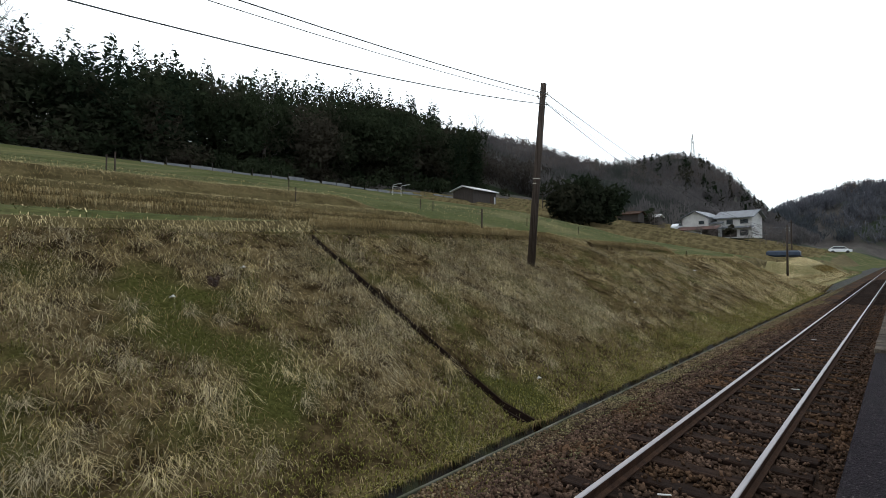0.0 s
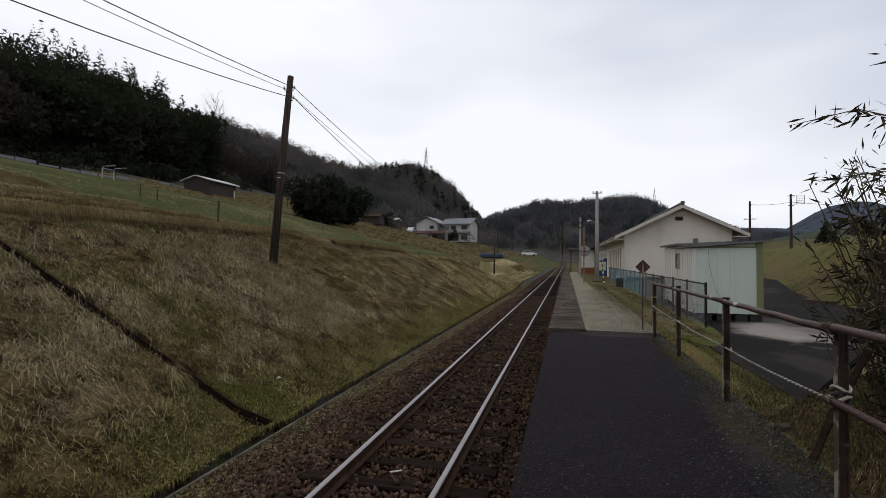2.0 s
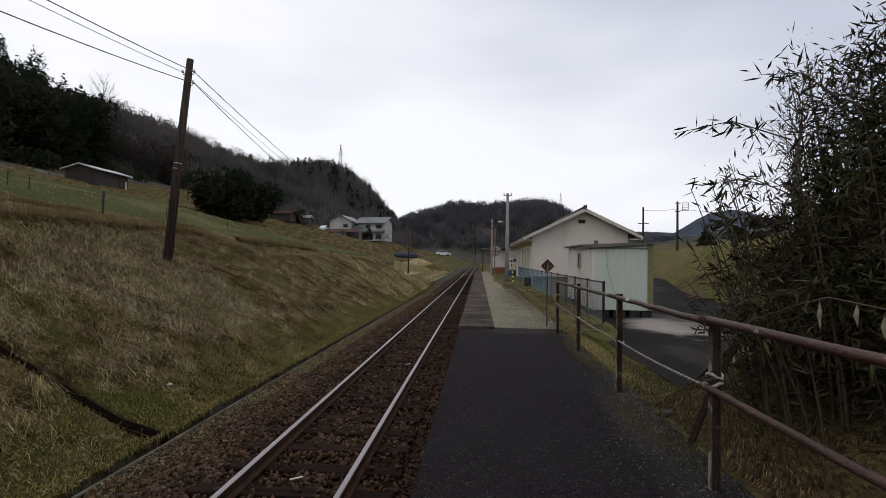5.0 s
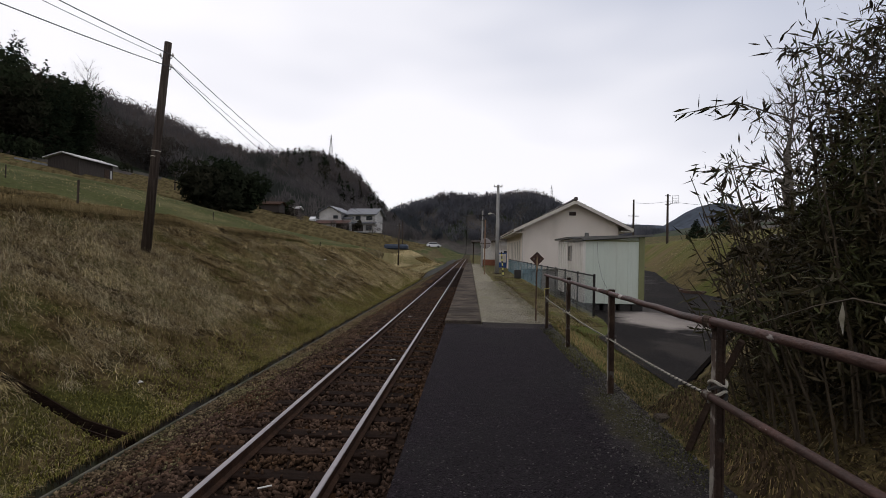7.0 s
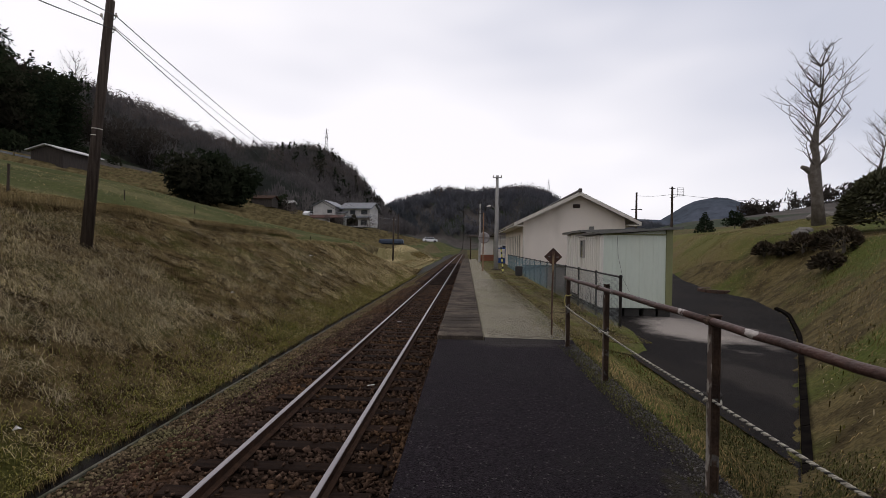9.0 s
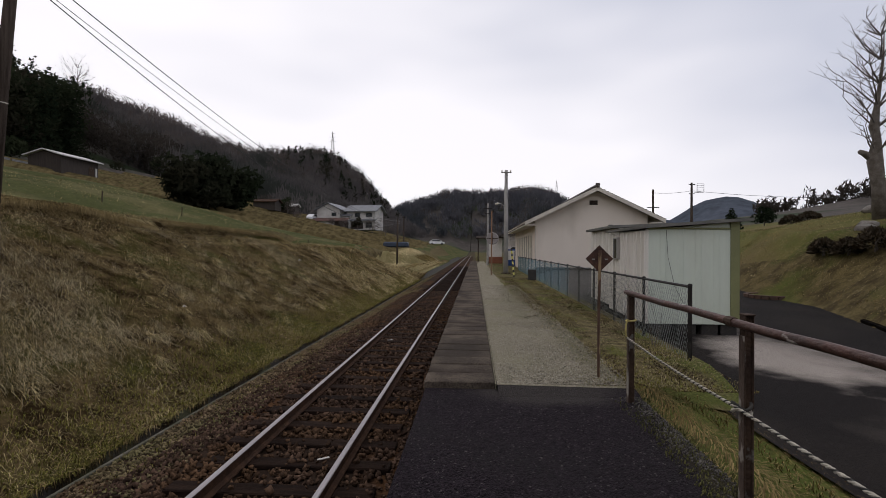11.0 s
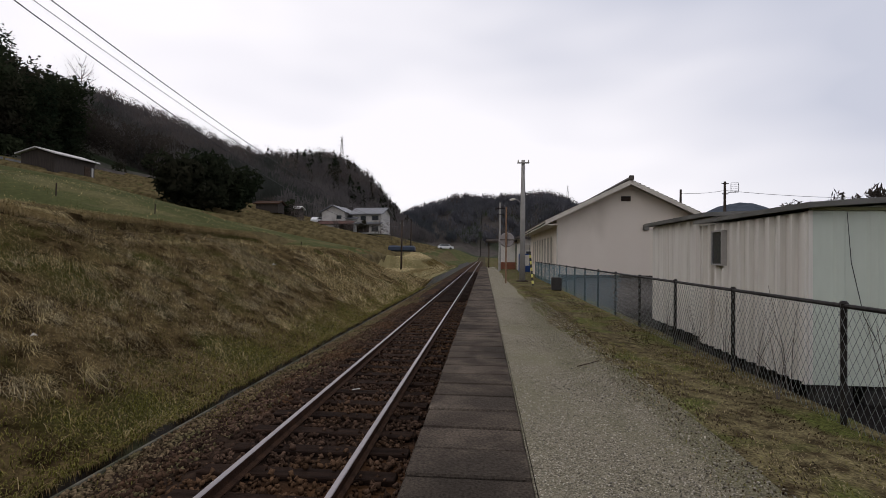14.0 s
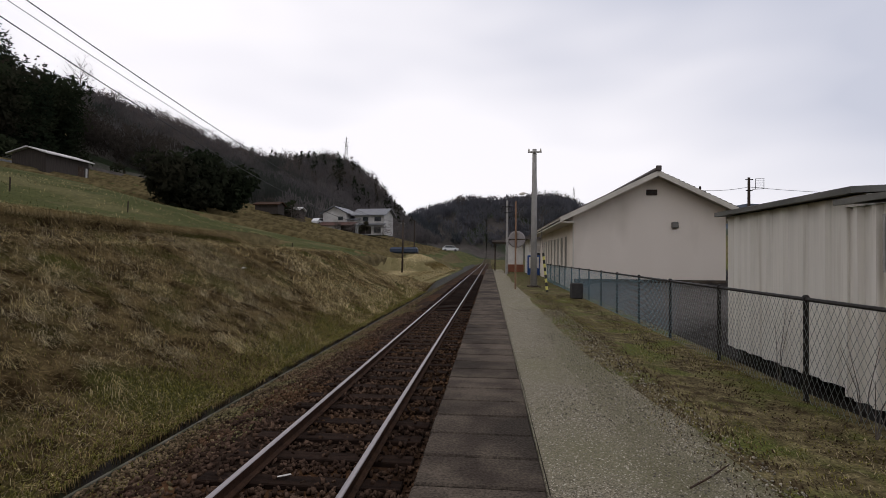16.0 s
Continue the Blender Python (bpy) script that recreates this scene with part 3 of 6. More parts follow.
# ---- yard road ----
road = sheet("yard_road", lambda y: np.minimum(4.65 + 0.55 * step(11, 14, y), road_right(y)), lambda y: road_right(y) + 0.02, 6.2, 70, flat(0), flat(0), 40, 260, M_ROAD, "dark patched asphalt road beside the station yard", "road", 0)
rv = np.empty(len(road.data.vertices) * 3)
road.data.vertices.foreach_get("co", rv)
rv = rv.reshape(-1, 3)
rv[:, 2] = land(rv[:, 0], rv[:, 1]) + 0.035
road.data.vertices.foreach_set("co", rv.ravel())
road.data.update()
ditch = thing("track_ditch", "narrow concrete drainage ditch with mossy edges", "ditch", kind="structure")
part("edge", Geo().box((-2.535, -12, -0.84), (-2.49, 120, -0.41), 0.008), mat("ditch_concrete", (0.125, 0.115, 0.092), (0.055, 0.055, 0.035), 2.5, 0.9, bump=0.4, fine=40, spec=0.05), ditch, "pale concrete ditch edge")
part("backfill", Geo().box((-2.487, -12, -0.84), (-2.37, 120, -0.445)), M_VERGE, ditch, "gravelly soil behind the ditch edge")
gut = thing("bank_gutter", "dark concrete gutter running down the grass bank", "gutter", kind="structure")
for s in (-1, 1):
    g = Geo()
    for k in range(9):
        d0, d1 = 2.76 + 0.82 * k, 2.76 + 0.82 * (k + 1) - 0.012
        za, zb = -0.42 + 0.5 * max(0, d0 - 3.15) + 0.0, -0.42 + 0.5 * max(0, d1 - 3.15) + 0.0
        ya, yb = 7.5 + 0.035 * (d0 - 3) + s * 0.115, 7.5 + 0.035 * (d1 - 3) + s * 0.115
        w = 0.012
        g.add([(-d0, ya - w, za - 0.3), (-d0, ya + w, za - 0.3), (-d0, ya + w, za - 0.03), (-d0, ya - w, za - 0.03), (-d1, yb - w, zb - 0.3), (-d1, yb + w, zb - 0.3), (-d1, yb + w, zb - 0.03), (-d1, yb - w, zb - 0.03)], [(0, 1, 2, 3), (7, 6, 5, 4), (0, 4, 5, 1), (1, 5, 6, 2), (2, 6, 7, 3), (3, 7, 4, 0)])
    part("lip", g, M_SLEEPER, gut)

# ---- foliage helpers ----
def cards(centres, size, seed, flatten=1.0, tall=1.0):
    """Small four-cornered leaf clumps, turned at random."""
    r = np.random.RandomState(seed)
    n = len(centres)
    a = r.normal(size=(n, 3))
    a[:, 2] *= flatten
    a /= np.linalg.norm(a, axis=1)[:, None]
    b = np.cross(a, r.normal(size=(n, 3)))
    b /= np.linalg.norm(b, axis=1)[:, None] + 1e-9
    s = (size * r.uniform(0.55, 1.35, n))[:, None]
    k = r.uniform(0.45, 1.0, (n, 1)) * tall
    v = np.stack([centres - a * s, centres + b * s * k * 0.6 - a * s * 0.1, centres + a * s, centres - b * s * k * 0.5 + a * s * 0.2], 1).reshape(-1, 3)
    return v, np.arange(n * 4).reshape(-1, 4)


def cone_points(n, height, radius, seed):
    """Places in a conifer's crown: whorls that droop and narrow to the top."""
    r = np.random.RandomState(seed)
    t = 1 - np.sqrt(r.uniform(0.0, 1, n))
    ang = r.uniform(0, 6.283, n)
    lobe = 1 + 0.22 * np.sin(ang * 3 + t * 17) + 0.15 * np.sin(ang * 5 - t * 31)
    rad = radius * (1 - t) ** 0.8 * lobe * r.uniform(0.55, 1.0, n)
    return np.stack([rad * np.cos(ang), rad * np.sin(ang), height * (0.12 + 0.88 * t) - 0.25 * rad], 1)


def lump_points(n, height, radius, seed, lobes=9):
    """Places on the lobes of a broad crown."""
    r = np.random.RandomState(seed)
    ca = r.uniform(0, 6.283, lobes)
    cr = radius * r.uniform(0.1, 0.62, lobes)
    cz = height * r.uniform(0.32, 0.82, lobes)
    c = np.stack([cr * np.cos(ca), cr * np.sin(ca), cz], 1)
    w = r.randint(0, lobes, n)
    d = r.normal(size=(n, 3))
    d /= np.linalg.norm(d, axis=1)[:, None]
    size = radius * r.uniform(0.33, 0.52, lobes)
    return c[w] + d * (size[w] * r.uniform(0.7, 1.05, n))[:, None] * np.array([1, 1, 0.85])


def twig_points(n, height, radius, seed):
    r = np.random.RandomState(seed)
    d = r.normal(size=(n, 3))
    d /= np.linalg.norm(d, axis=1)[:, None]
    return d * (radius * r.uniform(0.3, 1, n) ** 0.5)[:, None] * np.array([1, 1, height / radius * 0.42]) + np.array([0, 0, height * 0.58])


def plant_many(name, spots, maker, size, material, label, category, seed, flatten=1.0, tall=1.0):
    """A wood as one mesh of stuff: spots hold x, y, z, height, radius."""
    vs = []
    for k, (x, y, z, h, rad) in enumerate(spots):
        vs.append(maker(h, rad, seed + k % 17) + np.array([x, y, z]))
    v, f = cards(np.concatenate(vs), size, seed, flatten, tall)
    ob = new(name, array_mesh(name, v, f, material))
    return tagged(ob, label, category, kind="stuff")


# ---- woods ----


def forest_spots(n, x0, x1, y0, y1, h0, h1, wide, seed, keep=None):
    r = np.random.RandomState(seed)
    x, y = r.uniform(x0, x1, n), r.uniform(y0, y1, n)
    z = land(x, y)
    h = r.uniform(h0, h1, n)
    out = [(a, b, c - 0.6, d, d * wide * r.uniform(0.8, 1.25)) for a, b, c, d in zip(x, y, z, h)]
    return [s for s in out if keep is None or keep(s)]


def edge_ok(s):
    return s[0] < -93 - 3 * math.sin(s[1] * 0.11) and s[1] < 127 + 0.55 * (-95 - s[0]) + 6 * math.sin(s[0] * 1.7)


def taller(spots):
    """The wood stands higher farther along the valley."""
    return [(x, y, z, h * (1.1 + 0.3 * float(step(20, 90, y))) * (1 - 0.35 * float(step(108, 140, y + 0.4 * (x + 95)))), r * 1.05) for x, y, z, h, r in spots]


plant_many("cedar_wood", taller(forest_spots(300, -145, -92, -70, 148, 15, 21, 0.22, 5, lambda s: edge_ok(s) and (math.sin(s[1] * 0.05 + 1.0) > 0.1 or s[0] < -116))), lambda h, r, k: cone_points(620, h, r, k), 0.5, M_CONIFER, "dense dark cedar wood on the hillside", "forest", 21, 0.5)
plant_many("broadleaf_wood", taller(forest_spots(420, -138, -90, -75, 150, 12, 18, 0.42, 6, lambda s: edge_ok((s[0] + 3, s[1])) and (math.sin(s[1] * 0.05 + 1.0) <= 0.5 or s[0] > -102))), lambda h, r, k: lump_points(480, h, r, k, 11), 0.6, M_BROAD, "dark evergreen broadleaf trees at the wood's edge", "forest", 22)

plant_many("tall_oak_wood", forest_spots(20, -120, -99, 98, 126, 20, 24, 0.27, 55), lambda h, r, k: lump_points(1100, h, r, k, 16), 0.62, M_BROAD, "tall rounded evergreen trees at the wood's corner", "forest", 27)


M_BROWNWOOD = mat("brown_twig_wood", (0.034, 0.029, 0.024), (0.058, 0.049, 0.041), 0.1, 1.0, bump=0.0, fine=1.0, spec=0.0, soft=0.4, clear=0.3)
plant_many("corner_wood", forest_spots(70, -128, -94, 122, 172, 9, 15, 0.36, 58), lambda h, r, k: np.concatenate([twig_points(300, h, r, k), lump_points(160, h, r, k, 9)]), 0.6, M_BROWNWOOD, "dark leafless trees past the wood's corner", "forest", 28, 1.5, 0.5)
plant_many("wood_undergrowth", forest_spots(460, -124, -90, -75, 132, 3.5, 7.0, 0.6, 9), lambda h, r, k: lump_points(150, h, r, k, 6) - np.array([0, 0, 0.22 * h]), 0.5, M_BROAD, "dark undergrowth along the wood's edge", "forest", 24)


def hill_spots(n, x0, x1, y0, y1, h0, h1, wide, seed, zmin):
    return [s for s in forest_spots(n, x0, x1, y0, y1, h0, h1, wide, seed) if s[2] > zmin]


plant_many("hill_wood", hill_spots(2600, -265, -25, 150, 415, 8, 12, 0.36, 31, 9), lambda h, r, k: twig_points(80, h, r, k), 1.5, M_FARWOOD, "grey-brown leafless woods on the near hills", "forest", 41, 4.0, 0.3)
plant_many("hill_cedars", hill_spots(150, -150, -30, 300, 420, 11, 16, 0.17, 33, 16), lambda h, r, k: cone_points(90, h, r, k), 1.1, M_CONIFER, "dark cedars scattered over the hill", "forest", 42)
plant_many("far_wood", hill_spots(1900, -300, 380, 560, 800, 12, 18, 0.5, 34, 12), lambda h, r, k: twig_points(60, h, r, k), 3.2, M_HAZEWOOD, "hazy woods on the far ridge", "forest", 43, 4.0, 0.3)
plant_many("near_ridge_twigs", hill_spots(420, -230, -30, 200, 400, 12, 15, 0.4, 38, 36), lambda h, r, k: twig_points(110, h, r, k), 1.3, M_BARE, "leafless trees fringing the near ridge", "forest", 46, tall=0.2)
plant_many("ridge_twigs", hill_spots(520, -330, 420, 560, 740, 16, 22, 0.4, 36, 62), lambda h, r, k: twig_points(60, h, r, k), 2.6, M_BARE, "leafless trees along the far ridge", "forest", 45, tall=0.25)
plant_many("east_wood", forest_spots(1000, 80, 300, 125, 360, 4, 6.5, 0.5, 35, lambda s: s[2] > 4), lambda h, r, k: lump_points(110, h, r, k, 8), 0.75, M_BROWNWOOD, "dark leafless wood on the eastern hill", "forest", 44, 1.5, 0.6)


def tree(name, at, label, category, points, leaf, material, trunk_h, trunk_r, seed, tall=1.0):
    root = thing(name, label, category, at)
    g = Geo()
    g.tube([(0, 0, -0.3), (0.05 * trunk_h, 0, trunk_h * 0.5), (0, 0.03 * trunk_h, trunk_h)], [trunk_r, trunk_r * 0.75, trunk_r * 0.35], 8)
    part("trunk", g, M_BARK, root)
    v, f = cards(points, leaf, seed, tall=tall)
    part("crown", array_mesh("crown", v, f, material), None, root)
    return root


def grounded(x, y, dz=0.0):
    return (x, y, float(land(np.array(x), np.array(y))) + dz)


pts = np.concatenate([lump_points(1500, 9.0, 5.2, 51, 14), lump_points(1500, 7.5, 4.6, 52, 12) + np.array([1.2, 6.5, -0.3]), lump_points(1300, 7.0, 4.2, 53, 12) + np.array([-0.5, -4.8, -0.2])])
pts = np.concatenate([pts, lump_points(900, 5.0, 5.0, 54, 10) + np.array([0, -2.0, -1.2]), lump_points(900, 5.0, 5.0, 55, 10) + np.array([0.5, 5.0, -1.2])])
tree("evergreen_thicket", grounded(-39, 80), "broad dark evergreen tree clump on the field slope", "tree", pts, 0.55, M_CONIFER, 6, 0.35, 51)

# ---- overhead line ----
def utility_pole(at, top, r0, r1, material, label, bands=False):
    root = thing("utility_pole", label, "utility pole", at, group="line poles")
    lean = Vector(top) - Vector(at)
    g = Geo()
    g.tube([Vector((0, 0, -0.4)), lean * 0.5, lean], [r0, (r0 + r1) / 2, r1], 12)
    part("shaft", g, material, root, smooth=True)
    for k, (h, s) in enumerate(((0.92, 1), (0.92, -1), (0.865, 1))):
        p = lean * h
        b = Geo()
        b.tube([p, p + Vector((0.17 * s, 0, 0.02)), p + Vector((0.2 * s, 0, 0.1))], 0.012, 6)
        br = part("bracket", b, M_FENCE, root)
        i = Geo()
        q = p + Vector((0.2 * s, 0, 0.08))
        i.tube([q, q + Vector((0, 0, 0.03)), q + Vector((0, 0, 0.06)), q + Vector((0, 0, 0.1))], [0.03, 0.045, 0.03, 0.02], 8)
        part("insulator", i, M_TRIM, br, "white porcelain insulator")
    if bands:
        for h in (0.445, 0.472):
            b = Geo()
            b.tube([lean * h, lean * (h + 0.0035)], r0 * 0.88, 12)
            part("band", b, M_TRIM, root, "pale metal band")
    return root


P1, P1T = (-8.32, 16.0, 2.2), (-7.70, 16.0, 8.74)
utility_pole(P1, P1T, 0.15, 0.105, M_POLEWOOD, "tall leaning creosoted wooden pole on the grassy bank", True)
P2 = (-7.9, 69.3, float(land(np.array(-7.9), np.array(69.3))))
P2T = (-7.85, 69.3, 6.2)
utility_pole(P2, P2T, 0.12, 0.09, M_POLEWOOD, "wooden line pole beside the lower field")
P0T = (-7.9, -30.0, 9.2)
utility_pole((-8.3, -30, 2.6), P0T, 0.15, 0.105, M_POLEWOOD, "wooden line pole on the bank")


def cable(a, b, sag, r=0.012, label="black overhead wire hung between line poles"):
    a, b = Vector(a), Vector(b)
    g = Geo()
    g.tube([a.lerp(b, k / 24) - Vector((0, 0, 4 * sag * (k / 24) * (1 - k / 24))) for k in range(25)], r, 5)
    single("overhead_wire", g, M_CABLE, label, "wire", group="overhead wires")


for dx, dz, r in ((0.2, -0.42, 0.013), (-0.2, -0.42, 0.009), (0.2, -0.80, 0.013)):
    low = 1.45 if dz < -0.6 else 1.0
    cable((P1T[0] + dx - 0.05, 16, P1T[2] + dz), (P0T[0] + dx, -30, P0T[2] + dz), 1.4 * low, r)
    cable((P1T[0] + dx - 0.05, 16, P1T[2] + dz), (P2T[0] + dx, 69.3, P2T[2] + dz * 0.6), 1.5 * low, r)


# ---- station building ----
def station():
    root = thing("station_building", "cream rendered station building with a dark tiled gable roof", "building")
    x0, x1, y0, y1, base, rx, rz = 5.93, 13.15, 39.2, 55.0, 0.45, 9.78, 6.18
    sl = 0.485

    def roof_z(x):
        return rz - abs(x - rx) * sl

    w = Geo()
    w.prism([(x0, base), (x1, base), (x1, roof_z(x1)), (rx, rz), (x0, roof_z(x0))], y0, y0 + 0.15)
    w.prism([(x0, base), (x1, base), (x1, roof_z(x1)), (rx, rz), (x0, roof_z(x0))], y1 - 0.15, y1)
    w.box((x1 - 0.15, y0 + 0.15, base), (x1, y1 - 0.15, roof_z(x1)))
    part("wall", w, M_WALL, root, "cream rendered wall with grey stains near the ground")
    openings = [(41.0 + 1.55 * k, 42.1 + 1.55 * k) for k in range(8)]
    y = y0 + 0.15
    for a, b in openings:
        part("wall_panel", Geo().box((x0, y, base), (x0 + 0.15, a, roof_z(x0))), M_WALL, root)
        part("wall_panel", Geo().box((x0, a, base), (x0 + 0.15, b, 1.45)), M_WALL, root)
        part("wall_panel", Geo().box((x0, a, 3.35), (x0 + 0.15, b, roof_z(x0))), M_WALL, root)
        y = b
    part("wall_panel", Geo().box((x0, y, base), (x0 + 0.15, y1 - 0.15, roof_z(x0))), M_WALL, root)
    for a, b in openings:
        fr = Geo()
        for lo, hi in (((a, 1.45), (b, 1.52)), ((a, 3.28), (b, 3.35)), ((a, 1.52), (a + 0.06, 3.28)), ((b - 0.06, 1.52), (b, 3.28)), (((a + b) / 2 - 0.03, 1.52), ((a + b) / 2 + 0.03, 3.28))):
            fr.box((x0 + 0.03, lo[0], lo[1]), (x0 + 0.1, hi[0], hi[1]))
        win = part("window", fr, M_TRIM, root, "pale framed side window")
        part("pane", Geo().box((x0 + 0.06, a + 0.06, 1.52), (x0 + 0.068, b - 0.06, 3.28)), M_GLASS, win, "dark glass pane")
    plinth = Geo().box((x0 - 0.03, y0 - 0.03, base - 0.1), (x1 + 0.03, y0 - 0.002, 1.12), 0.01)
    part("plinth", plinth, M_CONC, root, "grey concrete plinth")
    for vx in (7.6, 11.2):
        part("floor_vent", Geo().box((vx, y0 - 0.05, 0.88), (vx + 0.35, y0 - 0.031, 1.04)), M_DARK, root)
    # roof of two slopes with tile courses
    for s in (-1, 1):
        ex = 5.22 if s < 0 else 14.04
        top, bot = Vector((rx, 0, rz + 0.16)), Vector((ex, 0, roof_z(ex) + 0.16))
        deck = Geo()
        deck.prism([(rx, rz + 0.02), (ex, roof_z(ex) + 0.02), (ex, roof_z(ex) + 0.13), (rx, rz + 0.13)] if s > 0 else [(ex, roof_z(ex) + 0.02), (rx, rz + 0.02), (rx, rz + 0.13), (ex, roof_z(ex) + 0.13)], 38.5, 55.6)
        slope = part("roof", deck, M_TRIM, root, "boarded roof slope")
        courses = 18
        tiles = Geo()
        for k in range(courses):
            a, b = top.lerp(bot, k / courses), top.lerp(bot, (k + 1.12) / courses)
            tiles.add([(a.x, 38.46, a.z - 0.03), (b.x, 38.46, b.z + 0.015), (b.x, 38.46, b.z - 0.025), (a.x, 55.64, a.z - 0.03), (b.x, 55.64, b.z + 0.015), (b.x, 55.64, b.z - 0.025)], [(0, 1, 4, 3), (1, 2, 5, 4), (0, 2, 1), (3, 4, 5), (0, 3, 5, 2)])
        part("tile_course", tiles, M_ROOF, slope, "dark brown glazed tiles")
        barge = Geo()
        n = Vector((0, 0, 0.26))
        p, q = Vector((rx, 38.44, rz - 0.12)), Vector((ex, 38.44, roof_z(ex) - 0.12))
        barge.add([p, q, q + n * 0.9, p + n, p + Vector((0, 0.04, 0)), q + Vector((0, 0.04, 0)), q + n * 0.9 + Vector((0, 0.04, 0)), p + n + Vector((0, 0.04, 0))], [(0, 1, 2, 3), (7, 6, 5, 4), (0, 4, 5, 1), (1, 5, 6, 2), (2, 6, 7, 3), (3, 7, 4, 0)])
        part("bargeboard", barge, M_TRIM, root, "cream painted bargeboard")
        soffit = Geo()
        ww = x0 if s < 0 else x1
        lo, hi = min(ww, ex), max(ww, ex)
        soffit.box((lo, 38.5, roof_z(ex) - 0.13), (hi, 55.6, roof_z(ex) - 0.07))
        part("eave", soffit, M_TRIM, root)
    ridge = Geo()
    ridge.tube([(rx, 38.4, rz + 0.2), (rx, 55.7, rz + 0.2)], 0.12, 10)
    ridge.box((rx - 0.13, 38.36, rz + 0.1), (rx + 0.13, 38.46, rz + 0.36), 0.03)
    part("ridge", ridge, M_ROOF, root, "dark ridge tiles")
    v = Geo()
    v.box((9.44, y0 - 0.04, 5.22), (9.96, y0 - 0.002, 5.5), 0.01)
    vent = part("vent", v, M_DARK, root, "dark louvred gable vent")
    for k in range(4):
        part("slat", Geo().box((9.46, y0 - 0.055, 5.25 + 0.06 * k), (9.94, y0 - 0.041, 5.28 + 0.06 * k)), M_POST, vent)
    part("vent_hood", Geo().box((10.62, y0 - 0.17, 3.62), (10.92, y0 - 0.002, 3.92), 0.03), M_SHEDROOF, root, "grey metal extractor hood")
    pipe = Geo()
    pipe.tube([(x0 + 0.02, y0 - 0.1, 0.5), (x0 + 0.02, y0 - 0.1, 3.9), (x0 - 0.3, y0 - 0.1, 4.1)], 0.04, 8)
    part("downpipe", pipe, M_TRIM, root)


def glass_material():
    m = mat("window_glass", (0.03, 0.035, 0.04), (0.05, 0.055, 0.06), 1.5, 0.12, 0.0, bump=0.0, spec=0.6)
    return m


M_GLASS = glass_material()
station()


# ---- sheds ----
def corrugated(along, length, z0, z1, pitch, depth):
    """Ribs of a profiled steel sheet from 0 to length; x is the length, y the depth."""
    g = Geo()
    pts, x = [], 0.0
    while x < length - pitch * 0.5:
        pts += [(x, 0), (x + pitch * 0.62, 0), (x + pitch * 0.7, -depth), (x + pitch * 0.92, -depth)]
        x += pitch
    pts.append((length, 0))
    n = len(pts)
    v = [(a, b, z0) for a, b in pts] + [(a, b, z1) for a, b in pts]
    v += [(a, b + 0.02, z0) for a, b in pts] + [(a, b + 0.02, z1) for a, b in pts]
    f = [(i, i + 1, n + i + 1, n + i) for i in range(n - 1)] + [(2 * n + i + 1, 2 * n + i, 3 * n + i, 3 * n + i + 1) for i in range(n - 1)]
    f += [(n + i, n + i + 1, 3 * n + i + 1, 3 * n + i) for i in range(n - 1)]
    return g.add(v, f)


